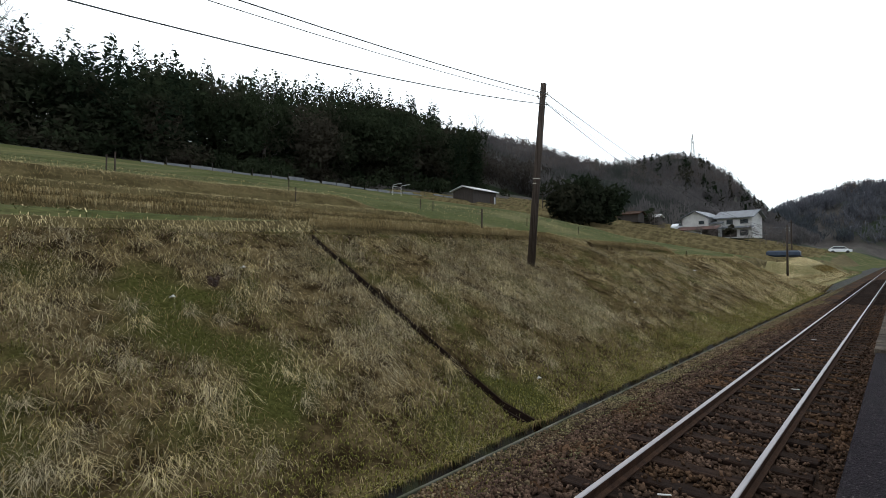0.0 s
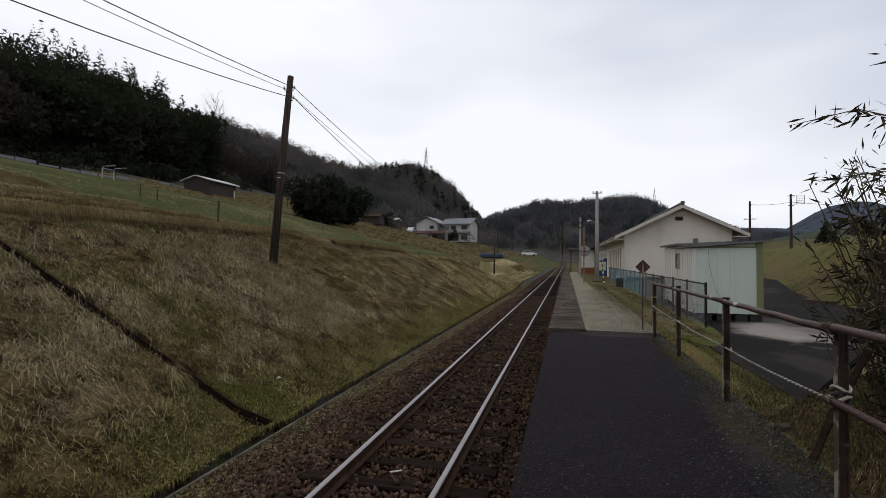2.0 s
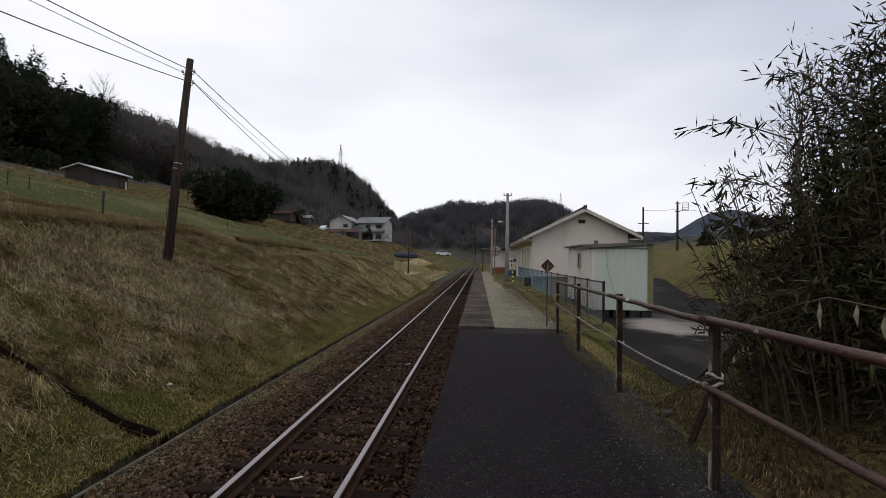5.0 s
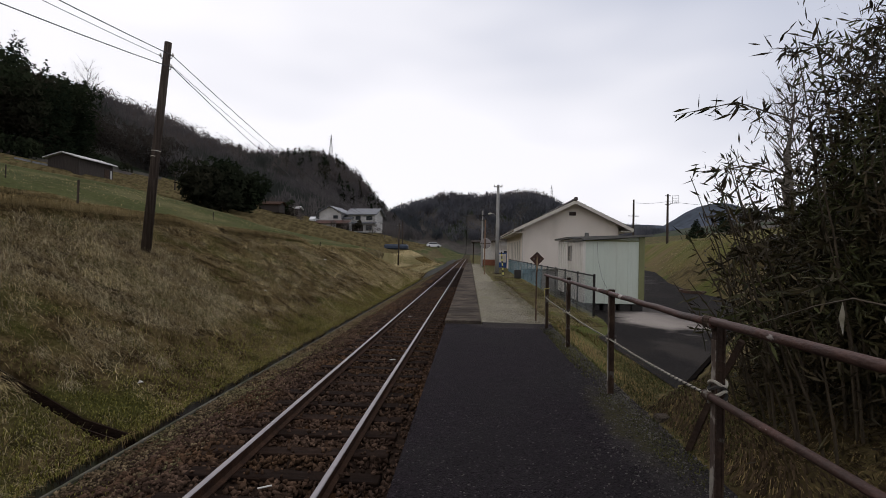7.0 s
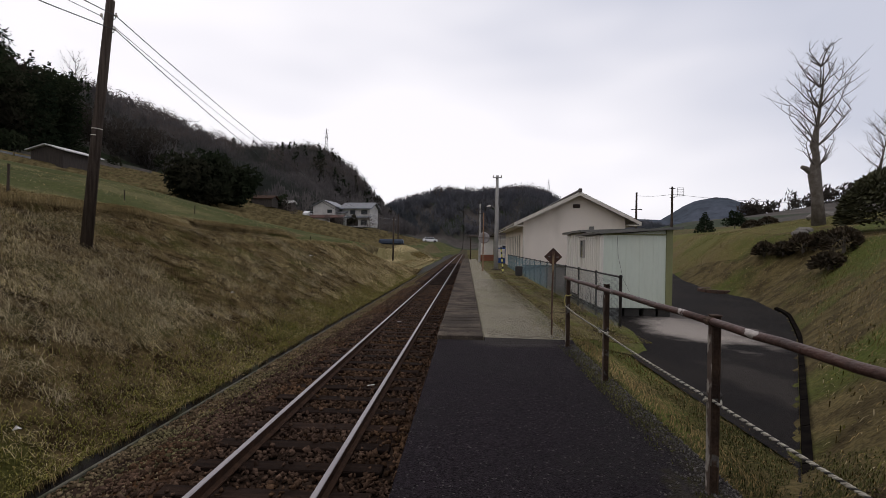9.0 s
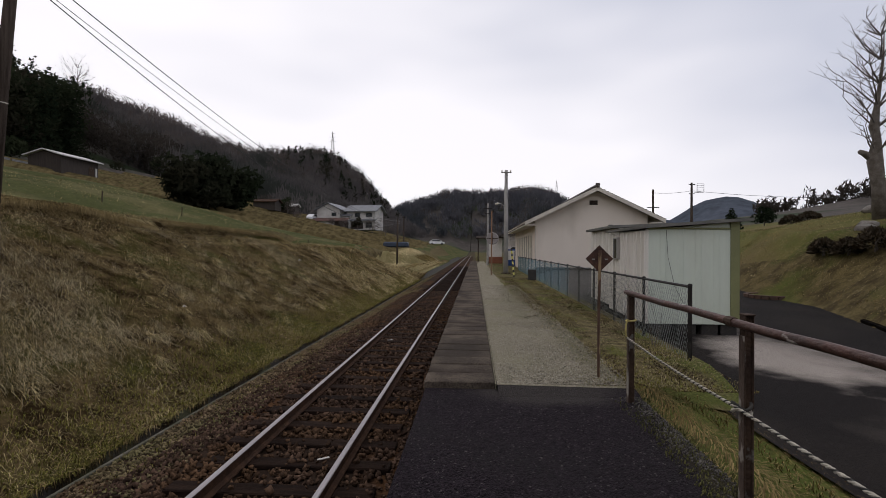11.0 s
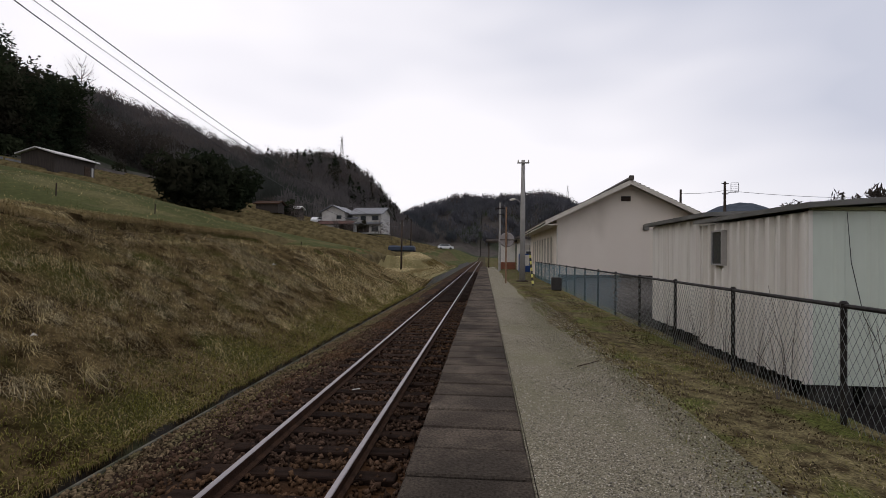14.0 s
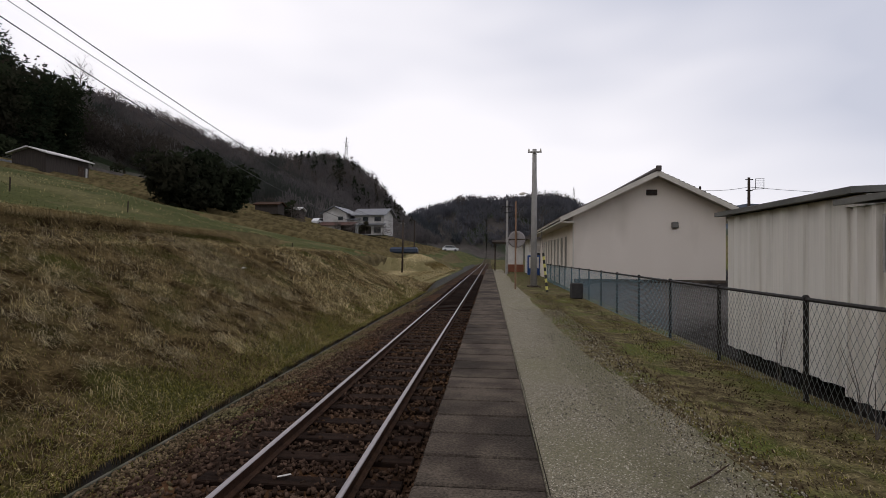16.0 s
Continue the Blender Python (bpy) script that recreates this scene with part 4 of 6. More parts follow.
def near_shed():
    x0, x1, y0, y1, z0, zl, zr = 5.58, 7.42, 16.72, 19.58, 0.72, 2.70, 2.86
    root = thing("storage_shed", "pale green prefabricated steel shed with a flat roof", "shed")
    body = Geo()
    body.prism([(x0 + 0.03, z0), (x1 - 0.03, z0), (x1 - 0.03, zr - 0.02), (x0 + 0.03, zl - 0.02)], y0 + 0.03, y1 - 0.02)
    part("body", body, M_SHED, root)
    front = part("front_panel", corrugated(0, x1 - x0 - 0.20, z0, 2.68, 0.36, 0.012), M_SHED, root, "pale green pressed steel front", at=pose(x0 + 0.02, y0, 0))
    trim = Geo()
    trim.box((x1 - 0.17, y0 - 0.035, z0), (x1, y0 + 0.028, zr - 0.02))
    trim.box((x0, y0 - 0.03, 2.682), (x1 - 0.172, y0 + 0.028, zl + 0.02))
    part("trim", trim, M_SHEDTRIM, root, "yellow-green corner trim")
    part("corner_post", Geo().box((x0 - 0.03, y1 - 0.03, z0), (x0 + 0.028, y1 + 0.012, 2.68), 0.006), M_SHEDW, root, "pale corner post")
    part("corner_post", Geo().box((x0 - 0.03, y0 - 0.02, z0), (x0 + 0.018, y0 + 0.06, 2.68), 0.006), M_SHEDW, root, "pale corner post")
    part("side_panel", corrugated(0, y1 - y0, z0, 2.66, 0.24, 0.06), M_SHEDW, root, "off-white ribbed steel side", at=pose(x0, y1, 0, 0, 0, -90))
    roof = Geo()
    roof.prism([(x0 - 0.12, zl + 0.0), (x1 + 0.22, zr + 0.0), (x1 + 0.22, zr + 0.06), (x0 - 0.12, zl + 0.06)], y0 - 0.16, y1 + 0.04)
    part("roof", roof, M_SHEDROOF, root, "thin dark steel roof edge")
    fr = Geo()
    wy0, wy1, wz0, wz1 = 18.62, 18.98, 2.02, 2.56
    for a, b, c, d in ((wy0, wy1, wz0, wz0 + 0.025), (wy0, wy1, wz1 - 0.025, wz1), (wy0, wy0 + 0.025, wz0 + 0.025, wz1 - 0.025), (wy1 - 0.025, wy1, wz0 + 0.025, wz1 - 0.025)):
        fr.box((x0 - 0.10, a, c), (x0 - 0.02, b, d))
    win = part("window", fr, M_POLECONC, root, "small aluminium window")
    part("pane", Geo().box((x0 - 0.085, wy0 + 0.026, wz0 + 0.026), (x0 - 0.075, wy1 - 0.026, wz1 - 0.026)), M_GLASS, win, "dark glass pane")
    for bx in (x0 + 0.1, 6.2, 6.7, x1 - 0.4):
        for by in (y0 + 0.05, (y0 + y1) / 2, y1 - 0.3):
            part("footing_block", Geo().box((bx, by, 0.40), (bx + 0.39, by + 0.19, z0 - 0.002), 0.008), M_DARK, root, "dark concrete footing block")
    w = Geo()
    w.tube([(5.95, y0 - 0.03, 2.66), (5.98, y0 - 0.05, 2.1), (6.12, y0 - 0.04, 1.5), (6.3, y0 - 0.03, 1.15)], 0.004, 5)
    part("cable", w, M_CABLE, root)


def far_shed():
    x0, x1, y0, y1, z0, zl = 5.80, 7.6, 19.66, 22.7, 0.72, 2.84
    root = thing("storage_shed", "off-white prefabricated steel shed behind the fence", "shed")
    part("body", Geo().box((x0 + 0.03, y0 + 0.02, z0), (x1, y1, zl)), M_SHEDW, root)
    part("side_panel", corrugated(0, y1 - y0, z0, zl - 0.02, 0.42, 0.045), M_SHEDW, root, "ribbed off-white steel side", at=pose(x0, y1, 0, 0, 0, -90))
    part("roof", Geo().prism([(x0 - 0.15, zl), (x1 + 0.1, zl + 0.1), (x1 + 0.1, zl + 0.16), (x0 - 0.15, zl + 0.07)], y0 - 0.02, y1 + 0.15), M_SHEDROOF, root, "dark steel roof edge")
    for by in (y0 + 0.1, 21.1, y1 - 0.3):
        part("footing_block", Geo().box((x0 + 0.1, by, 0.40), (x0 + 0.49, by + 0.19, z0 - 0.002), 0.008), M_DARK, root)


near_shed()
far_shed()


# ---- chain-link fence ----
def fence_x(y):
    return 5.08 + 0.012 * (y - 13.5)


FY = [13.45 + 2.035 * k for k in range(17)]
fence = thing("chain_link_fence", "weathered chain-link fence along the platform", "fence")
for k, y in enumerate(FY):
    g = Geo()
    x = fence_x(y)
    g.tube([(x, y, 0.45), (x, y, 1.74)], 0.026 if k else 0.032, 8)
    g.tube([(x, y, 1.74), (x, y, 1.765)], [0.04, 0.02], 8)
    part("post", g, M_FENCE, fence)
g = Geo()
g.tube([(fence_x(FY[0]), FY[0], 1.72), (fence_x(FY[-1]), FY[-1], 1.72)], 0.021, 8)
part("top_rail", g, M_FENCE, fence, "dark steel top rail")
net, net_far = Geo(), Geo()
pitch = 0.085
span = FY[-1] - FY[0]
for s in (-1, 1):
    y = FY[0] - (1.0 if s > 0 else 0)
    while y < FY[-1] + (1.0 if s < 0 else 0):
        a, b = (y, 0.66), (y + s * 0.62, 1.70)
        lo, hi = FY[0], FY[-1]
        pa, pb = list(a), list(b)
        for p, q in ((pa, pb), (pb, pa)):
            if p[0] < lo or p[0] > hi:
                e = lo if p[0] < lo else hi
                if abs(q[0] - p[0]) > 1e-6:
                    p[1] += (q[1] - p[1]) * (e - p[0]) / (q[0] - p[0])
                p[0] = e
        if pb[1] - pa[1] > 0.05 and lo <= pa[0] <= hi and lo <= pb[0] <= hi:
            (net if y < 23.5 else net_far).tube([(fence_x(pa[0]) - 0.03 + 0.003 * s, pa[0], pa[1]), (fence_x(pb[0]) - 0.03 + 0.003 * s, pb[0], pb[1])], 0.0024, 3, caps=False)
        y += pitch
part("netting", net, M_WIRE, fence, "diamond wire netting")
part("netting", net_far, mat("blue_wire", (0.16, 0.27, 0.32), (0.20, 0.30, 0.33), 5, 0.5, 0.0, bump=0.0), fence, "blue-green coated wire netting")


# ---- handrail ----
M_FLAKE = mat("flaking_cream", (0.085, 0.060, 0.046), (0.060, 0.040, 0.030), 6, 0.85, bump=0.5, fine=50, c3=(0.26, 0.23, 0.195), scale3=7, cut3=(0.52, 0.56), stretch=(1, 1, 0.5))


def rail_post(at, lean=0.0):
    root = thing("handrail_post", "rusty brown steel handrail post with flaking paint", "post", at, group="handrail posts")
    g = Geo()
    h = (1.855 if at[1] < 11 else 1.80) - at[2]
    g.box((-0.022, -0.006, -0.3), (0.022, 0.006, h))
    g.box((-0.03, -0.03, -0.3), (-0.021, 0.03, h), 0.003)
    g.box((0.02, -0.022, -0.3), (0.031, 0.022, h), 0.004)
    part("upright", g, M_POST, root)
    part("paint", Geo().box((-0.034, -0.031, 0.02), (-0.0305, 0.028, h - 0.12), 0.001), M_FLAKE, root, "cream paint flaking off the flange")
    part("cap", Geo().box((-0.032, -0.032, h - 0.002), (0.033, 0.032, h + 0.008), 0.003), M_POST, root)
    return root


RAIL_Y = [-2.9, -0.6, 1.6, 3.87, 6.38, 9.12, 11.22]
RAIL_X = 3.57
for k, y in enumerate(RAIL_Y):
    rail_post((RAIL_X + (-0.04, -0.06, -0.07, -0.08, -0.03, 0.03, 0.0)[k], y, 0.66))
hand = thing("handrail", "red-brown rusty steel pipe handrail with flaking paint", "railing")


def pipe_part(a, b, r):
    """A pipe from a to b, clamped to the posts that it passes; the far end turns down into the last post."""
    a, b = Vector(a), Vector(b)
    g = Geo()
    run = [a.lerp(b, i / 10) + Vector((0, 0, 0.004 * math.sin(i * 2.1))) for i in range(11)]
    if b.y > 11:
        run += [b + Vector((0.012, 0.03, 0)), b + Vector((0.042, 0.045, -0.005)), b + Vector((0.062, 0.045, -0.05))]
    g.tube(run, r, 10)
    p = part("pipe", g, M_PIPE, hand, smooth=True)
    for yy in RAIL_Y:
        if a.y - 0.01 <= yy <= b.y + 0.01:
            m = a.lerp(b, (yy - a.y) / (b.y - a.y))
            d = (b - a).normalized() * 0.04
            c = Geo()
            c.tube([m - d, m + d], r + 0.005, 10)
            part("collar", c, M_POST, p, "rusted clamp collar")


NEAR_X = 3.43
pipe_part((3.46, -2.9, 1.93), (NEAR_X, 3.93, 1.850), 0.026)
pipe_part((NEAR_X, 3.82, 1.836), (RAIL_X - 0.062, 6.38, 1.820), 0.025)
pipe_part((RAIL_X - 0.062, 6.36, 1.820), (RAIL_X - 0.062, 11.17, 1.815), 0.025)
pipe_part((3.46, -2.9, 1.42), (NEAR_X, 3.92, 1.390), 0.023)

M_ROPEW = mat("rope_white", (0.46, 0.43, 0.36), (0.36, 0.33, 0.27), 9, 0.9, bump=0.2)
M_ROPEB = mat("rope_black", (0.03, 0.03, 0.028), (0.05, 0.045, 0.04), 9, 0.9, bump=0.2)
M_ROPEY = mat("rope_yellow", (0.42, 0.35, 0.12), (0.32, 0.27, 0.11), 9, 0.8, bump=0.2)
rope = thing("twisted_rope", "black and white twisted rope tied along the posts", "rope")


def rope_run(points, turns, name="strand"):
    for s, m in ((0, M_ROPEW), (1, M_ROPEW), (2, M_ROPEB)):
        g = Geo()
        out = []
        total = len(points) - 1
        for i in range(total * 200 + 1):
            t = i / 200
            k = min(int(t), total - 1)
            p = Vector(points[k]).lerp(Vector(points[k + 1]), t - k)
            p.z -= 0.018 * math.sin(math.pi * (t - k))
            a = turns * t * 2 * math.pi + s * 2.094
            out.append(p + Vector((math.cos(a), 0, math.sin(a))) * 0.0055)
        g.tube(out, 0.0055, 5)
        part(name, g, m, rope)


RX = RAIL_X - 0.048
rope_run([(NEAR_X + 0.01, 3.87, 1.39), (RX, 6.4, 1.31), (RX, 9.1, 1.32), (RX, 11.2, 1.36)], 34)
for kx, y, n in ((3.485, 3.87, 5), (RAIL_X - 0.02, 6.42, 2), (RAIL_X, 9.12, 2)):
    for k in range(n):
        g = Geo()
        z = (1.36 if y < 5 else 1.295) + 0.028 * k
        ring = [(kx + 0.049 * math.cos(a), y + 0.049 * math.sin(a), z + 0.016 * math.sin(a * 2 + 1.7 * k)) for a in np.linspace(0, 6.283, 17)]
        g.tube(ring, 0.0105, 5)
        part("knot", g, (M_ROPEW, M_ROPEB, M_ROPEW, M_ROPEB, M_ROPEW)[k], rope)
g = Geo()
g.tube([(RX, 11.2, 1.36), (RX - 0.018, 11.175, 1.42), (RX - 0.012, 11.18, 1.50), (RX + 0.01, 11.18, 1.545)], 0.009, 6)
g.tube([(RAIL_X + 0.046 * math.cos(a), 11.22 + 0.046 * math.sin(a), 1.53 + 0.006 * math.cos(a)) for a in np.linspace(0, 6.283, 17)], 0.010, 6)
part("loose_end", g, M_ROPEY, rope, "yellow rope end")

brace = Geo()
brace.tube([(3.69, 4.84, 0.58), (3.77, 4.6, 1.12), (3.86, 4.31, 1.66)], [0.032, 0.03, 0.028], 4)
single("wooden_prop", brace, M_POST, "dark wooden prop leaning beside the rail post", "prop")
single("concrete_block", Geo().box((-0.07, -0.06, 0), (0.07, 0.06, 0.09), 0.015), M_CONC, "small weathered concrete block by the verge", "block", (3.78, 5.5, 0.67), 12)
st = thing("post_stump", "leaning stub post with a pale concrete cap", "post", (4.4, 6.2, 0.50))
part("shaft", Geo().tube([(-0.10, -0.30, -0.10), (0.0, 0.0, 0.16)], 0.06, 4), M_POST, st)
part("cap", Geo().box((-0.13, -0.10, 0.155), (0.13, 0.09, 0.21), 0.014), mat("pale_cap_concrete", (0.20, 0.18, 0.155), (0.12, 0.108, 0.09), 8, 0.9, bump=0.5, fine=40, spec=0.1), st, "pale chipped concrete cap")

# ---- diamond sign ----
M_SIGN = mat("rusted_sign", (0.045, 0.025, 0.02), (0.09, 0.045, 0.03), 10, 0.8, 0.1, bump=0.3, fine=50)
M_SIGNPOLE = mat("peeling_pole", (0.30, 0.215, 0.12), (0.19, 0.125, 0.075), 9, 0.85, bump=0.5, fine=40, c3=(0.085, 0.05, 0.035), scale3=14, cut3=(0.46, 0.52), stretch=(1, 1, 0.25))
sg = thing("diamond_sign", "rusty diamond-shaped metal sign on a peeling pole", "sign", (3.46, 12.08, 0.74))
g = Geo()
g.tube([(0, 0, -0.3), (0.0, 0, 0.8), (0.012, 0, 1.50)], [0.018, 0.0175, 0.017], 8)
part("pole", g, M_SIGNPOLE, sg, "peeling brown painted pole")
tb = Matrix.Translation((0.01, 0.03, 1.395)) @ Matrix.Rotation(radians(45), 4, "Y")
board = part("board", Geo().box((-0.115, -0.004, -0.115), (0.115, 0.004, 0.115), 0.003, turn=tb), M_SIGN, sg, "dark rusted square board set on its corner")
for sx in (-0.07, 0.08):
    part("bolt", Geo().box((sx - 0.018 + 0.01, 0.02, 1.385), (sx + 0.018 + 0.01, 0.026, 1.397), 0.002), M_POLECONC, board)

# ---- lamp post, mirror, guy wire ----
lp = thing("lamp_post", "tall grey concrete lamp post with a small crossarm", "lamp post", (4.0, 38.62, 0.70))
g = Geo()
g.tube([(0, 0, -0.3), (0, 0, 3.4), (0, 0, 6.72)], [0.17, 0.14, 0.10], 14)
part("shaft", g, M_POLECONC, lp, smooth=True)
part("crossarm", Geo().box((-0.33, -0.16, 6.52), (0.33, -0.10, 6.59), 0.01), M_POLECONC, lp)
for dx in (-0.28, 0.28):
    g = Geo()
    g.tube([(dx, -0.13, 6.59), (dx, -0.13, 6.64), (dx, -0.13, 6.72)], [0.03, 0.045, 0.025], 8)
    part("insulator", g, M_TRIM, lp)
g = Geo()
g.tube([(-0.1, -0.05, 4.35), (-0.35, -0.1, 4.55), (-0.5, -0.12, 4.55)], 0.02, 6)
arm = part("lamp_arm", g, M_POLECONC, lp)
g = Geo()
g.tube([(-0.42, -0.12, 4.56), (-0.55, -0.14, 4.54), (-0.72, -0.16, 4.5)], [0.03, 0.075, 0.05], 10)
part("lamp_head", g, M_TRIM, arm, "white lamp head")
part("foot", Geo().box((-0.32, -0.25, -0.2), (0.32, 0.25, 0.09), 0.04), M_CONC, lp, "rough concrete foot")

M_ORANGE = mat("orange_paint", (0.26, 0.15, 0.085), (0.20, 0.12, 0.075), 6, 0.6, bump=0.1)
M_MIRRORBACK = mat("mirror_back", (0.30, 0.27, 0.26), (0.24, 0.22, 0.21), 3, 0.6, bump=0.1)
cm = thing("traffic_mirror", "round traffic mirror seen from its grey back", "mirror", (3.0, 36.3, 0.74))
g = Geo()
g.tube([(0, 0, -0.3), (0, 0, 3.87)], 0.04, 8)
part("pole", g, M_ORANGE, cm, "faded orange pole")
g = Geo()
g.tube([(0.05, 0.06, 2.2), (0.05, 0.10, 2.2), (0.05, 0.16, 2.2), (0.05, 0.165, 2.2)], [0.34, 0.375, 0.375, 0.36], 28)
disc = part("disc", g, M_MIRRORBACK, cm)
g = Geo()
g.box((-0.3, 0.03, 2.18), (0.4, 0.062, 2.22), 0.004)
g.box((0.03, 0.03, 1.86), (0.07, 0.058, 2.54), 0.004)
part("bracket", g, M_POST, disc)

M_STRIPEY = mat("stripe_yellow", (0.62, 0.56, 0.14), (0.52, 0.47, 0.14), 8, 0.6, bump=0.05)
gw = thing("guy_wire", "striped yellow and black guard on a guy wire", "guy wire", (4.27, 35.2, 0.72))
a, b = Vector((0, 0, -0.1)), Vector((-0.13, 0.5, 1.62))
for k in range(11):
    g = Geo()
    g.tube([a.lerp(b, k / 11), a.lerp(b, (k + 1) / 11 - 0.001)], 0.05, 10)
    part("stripe", g, M_STRIPEY if k % 2 else M_ROPEB, gw)
g = Geo()
g.tube([b, Vector((-0.27, 3.36, 6.2))], 0.008, 5)
part("wire", g, M_CABLE, gw)

# ---- waiting hut, station annex and what stands behind ----
M_HUT = mat("white_panel", (0.70, 0.67, 0.62), (0.62, 0.59, 0.55), 1.5, 0.8, bump=0.1)
M_BRICKRED = mat("red_brown_base", (0.26, 0.10, 0.055), (0.20, 0.08, 0.05), 3, 0.85, bump=0.2)
wh = thing("waiting_hut", "small white platform hut with a red-brown base", "hut", (3.6, 64.0, 0.70))
part("wall", Geo().box((0, 0, 0.75), (1.55, 3.0, 2.9), 0.02), M_HUT, wh)
part("base", Geo().box((-0.03, -0.03, 0), (1.58, 3.03, 0.748), 0.01), M_BRICKRED, wh, "red-brown base band")
part("roof", Geo().box((-1.5, -0.5, 2.905), (2.0, 4.0, 3.15), 0.03), M_ROOF, wh, "dark flat roof that overhangs the platform")
g = Geo()
g.tube([(-1.2, 3.2, 0), (-1.2, 3.2, 2.9)], 0.06, 8)
part("post", g, M_POST, wh)
an = thing("station_annex", "white annex with a dark roof behind the station", "building", (5.3, 58.0, 0.45))
part("wall", Geo().box((0, 0, 0), (5, 6, 3.3)), M_HUT, an)
part("band", Geo().box((-0.02, -0.02, 2.2), (5.02, -0.003, 2.7)), M_TRIM, an)
part("roof", Geo().prism([(-0.7, 3.3), (5.7, 3.3), (2.5, 5.0)], -0.6, 6.6), M_ROOF, an, "dark tiled roof")
part("window", Geo().box((0.5, -0.03, 1.2), (2.2, -0.004, 2.1)), M_GLASS, an)
M_BLUE = mat("blue_paint", (0.02, 0.075, 0.26), (0.025, 0.06, 0.20), 2, 0.5, bump=0.05)
bx = thing("drinks_machine", "blue machine cabinet standing by the annex", "cabinet", (5.05, 56.6, 0.5))
part("body", Geo().box((0, 0, 0), (1.0, 0.8, 1.83), 0.03), M_BLUE, bx)
part("front_panel", Geo().box((0.08, -0.02, 0.75), (0.92, -0.003, 1.7), 0.006), M_HUT, bx, "pale front panel")
st2 = thing("utility_pole", "slim grey pole with a crossarm past the platform hut", "utility pole", (3.3, 57.0, 0.7), group="line poles")
g = Geo()
g.tube([(0, 0, -0.3), (0, 0, 6.3)], [0.13, 0.09], 10)
part("shaft", g, M_POLECONC, st2)
part("crossarm", Geo().box((-0.45, -0.14, 5.7), (0.45, -0.08, 5.78), 0.01), M_FENCE, st2)
part("crossarm", Geo().box((-0.3, -0.14, 5.2), (0.3, -0.08, 5.27), 0.01), M_FENCE, st2)
single("litter_bin", Geo().box((-0.2, -0.2, 0), (0.2, 0.2, 0.55), 0.03), M_DARK, "dark bin beside the platform fence", "bin", (4.95, 32.2, 0.69))

# ---- house, barn and far things ----
M_HOUSEW = mat("house_plaster", (0.52, 0.50, 0.475), (0.42, 0.40, 0.38), 0.8, 0.85, bump=0.1)
M_TILEG = mat("grey_roof_tile", (0.16, 0.165, 0.18), (0.11, 0.115, 0.125), 1.2, 0.5, bump=0.4, fine=6, stretch=(3, 0.6, 1))
M_BARN = mat("dark_barn_board", (0.035, 0.028, 0.024), (0.055, 0.043, 0.036), 1.5, 0.9, bump=0.4, fine=8, stretch=(6, 6, 0.4))
M_TIN = mat("weathered_tin", (0.55, 0.53, 0.51), (0.45, 0.43, 0.41), 1.0, 0.6, 0.2, bump=0.2, stretch=(1, 6, 1))


def gable_block(root, x0, x1, y0, y1, z0, z1, rise, wall, roof, over=0.6, along="y"):
    """Walls and a two-sloped roof; the ridge runs along x or y."""
    g = Geo()
    r = Geo()
    if along == "y":
        m = (x0 + x1) / 2
        g.prism([(x0, z0), (x1, z0), (x1, z1), (m, z1 + rise), (x0, z1)], y0, y1)
        k = rise / (m - x0)
        for s, e in ((-1, x0 - over), (1, x1 + over)):
            ze = z1 - over * k
            o = [(m, z1 + rise + 0.05), (e, ze + 0.05), (e, ze + 0.25), (m, z1 + rise + 0.25)]
            r.prism(o if s > 0 else o[::-1], y0 - over, y1 + over)
    else:
        m = (y0 + y1) / 2
        k = rise / (m - y0)
        a = [(y0, z0), (y1, z0), (y1, z1), (m, z1 + rise), (y0, z1)]
        n = len(a)
        g.add([(x0, p, q) for p, q in a] + [(x1, p, q) for p, q in a], [tuple(reversed(range(n))), tuple(range(n, 2 * n))] + [(i, (i + 1) % n, n + (i + 1) % n, n + i) for i in range(n)])
        for e in (y0 - over, y1 + over):
            ze = z1 - over * k
            o = [(m, z1 + rise + 0.05), (e, ze + 0.05), (e, ze + 0.25), (m, z1 + rise + 0.25)]
            r.add([(x0 - over, p, q) for p, q in o] + [(x1 + over, p, q) for p, q in o], [(0, 1, 2, 3), (7, 6, 5, 4), (0, 4, 5, 1), (1, 5, 6, 2), (2, 6, 7, 3), (3, 7, 4, 0)])
    part("wall", g, wall, root)
    return part("roof", r, roof, root, "grey tiled roof")


def house_window(root, x, y, z, w, h):
    g = Geo()
    g.box((x, y - 0.06, z), (x + w, y - 0.01, z + h))
    f = part("window", g, M_POLECONC, root, "window frame")
    part("pane", Geo().box((x + 0.08, y - 0.08, z + 0.08), (x + w - 0.08, y - 0.062, z + h - 0.08)), M_GLASS, f, "dark glass pane")


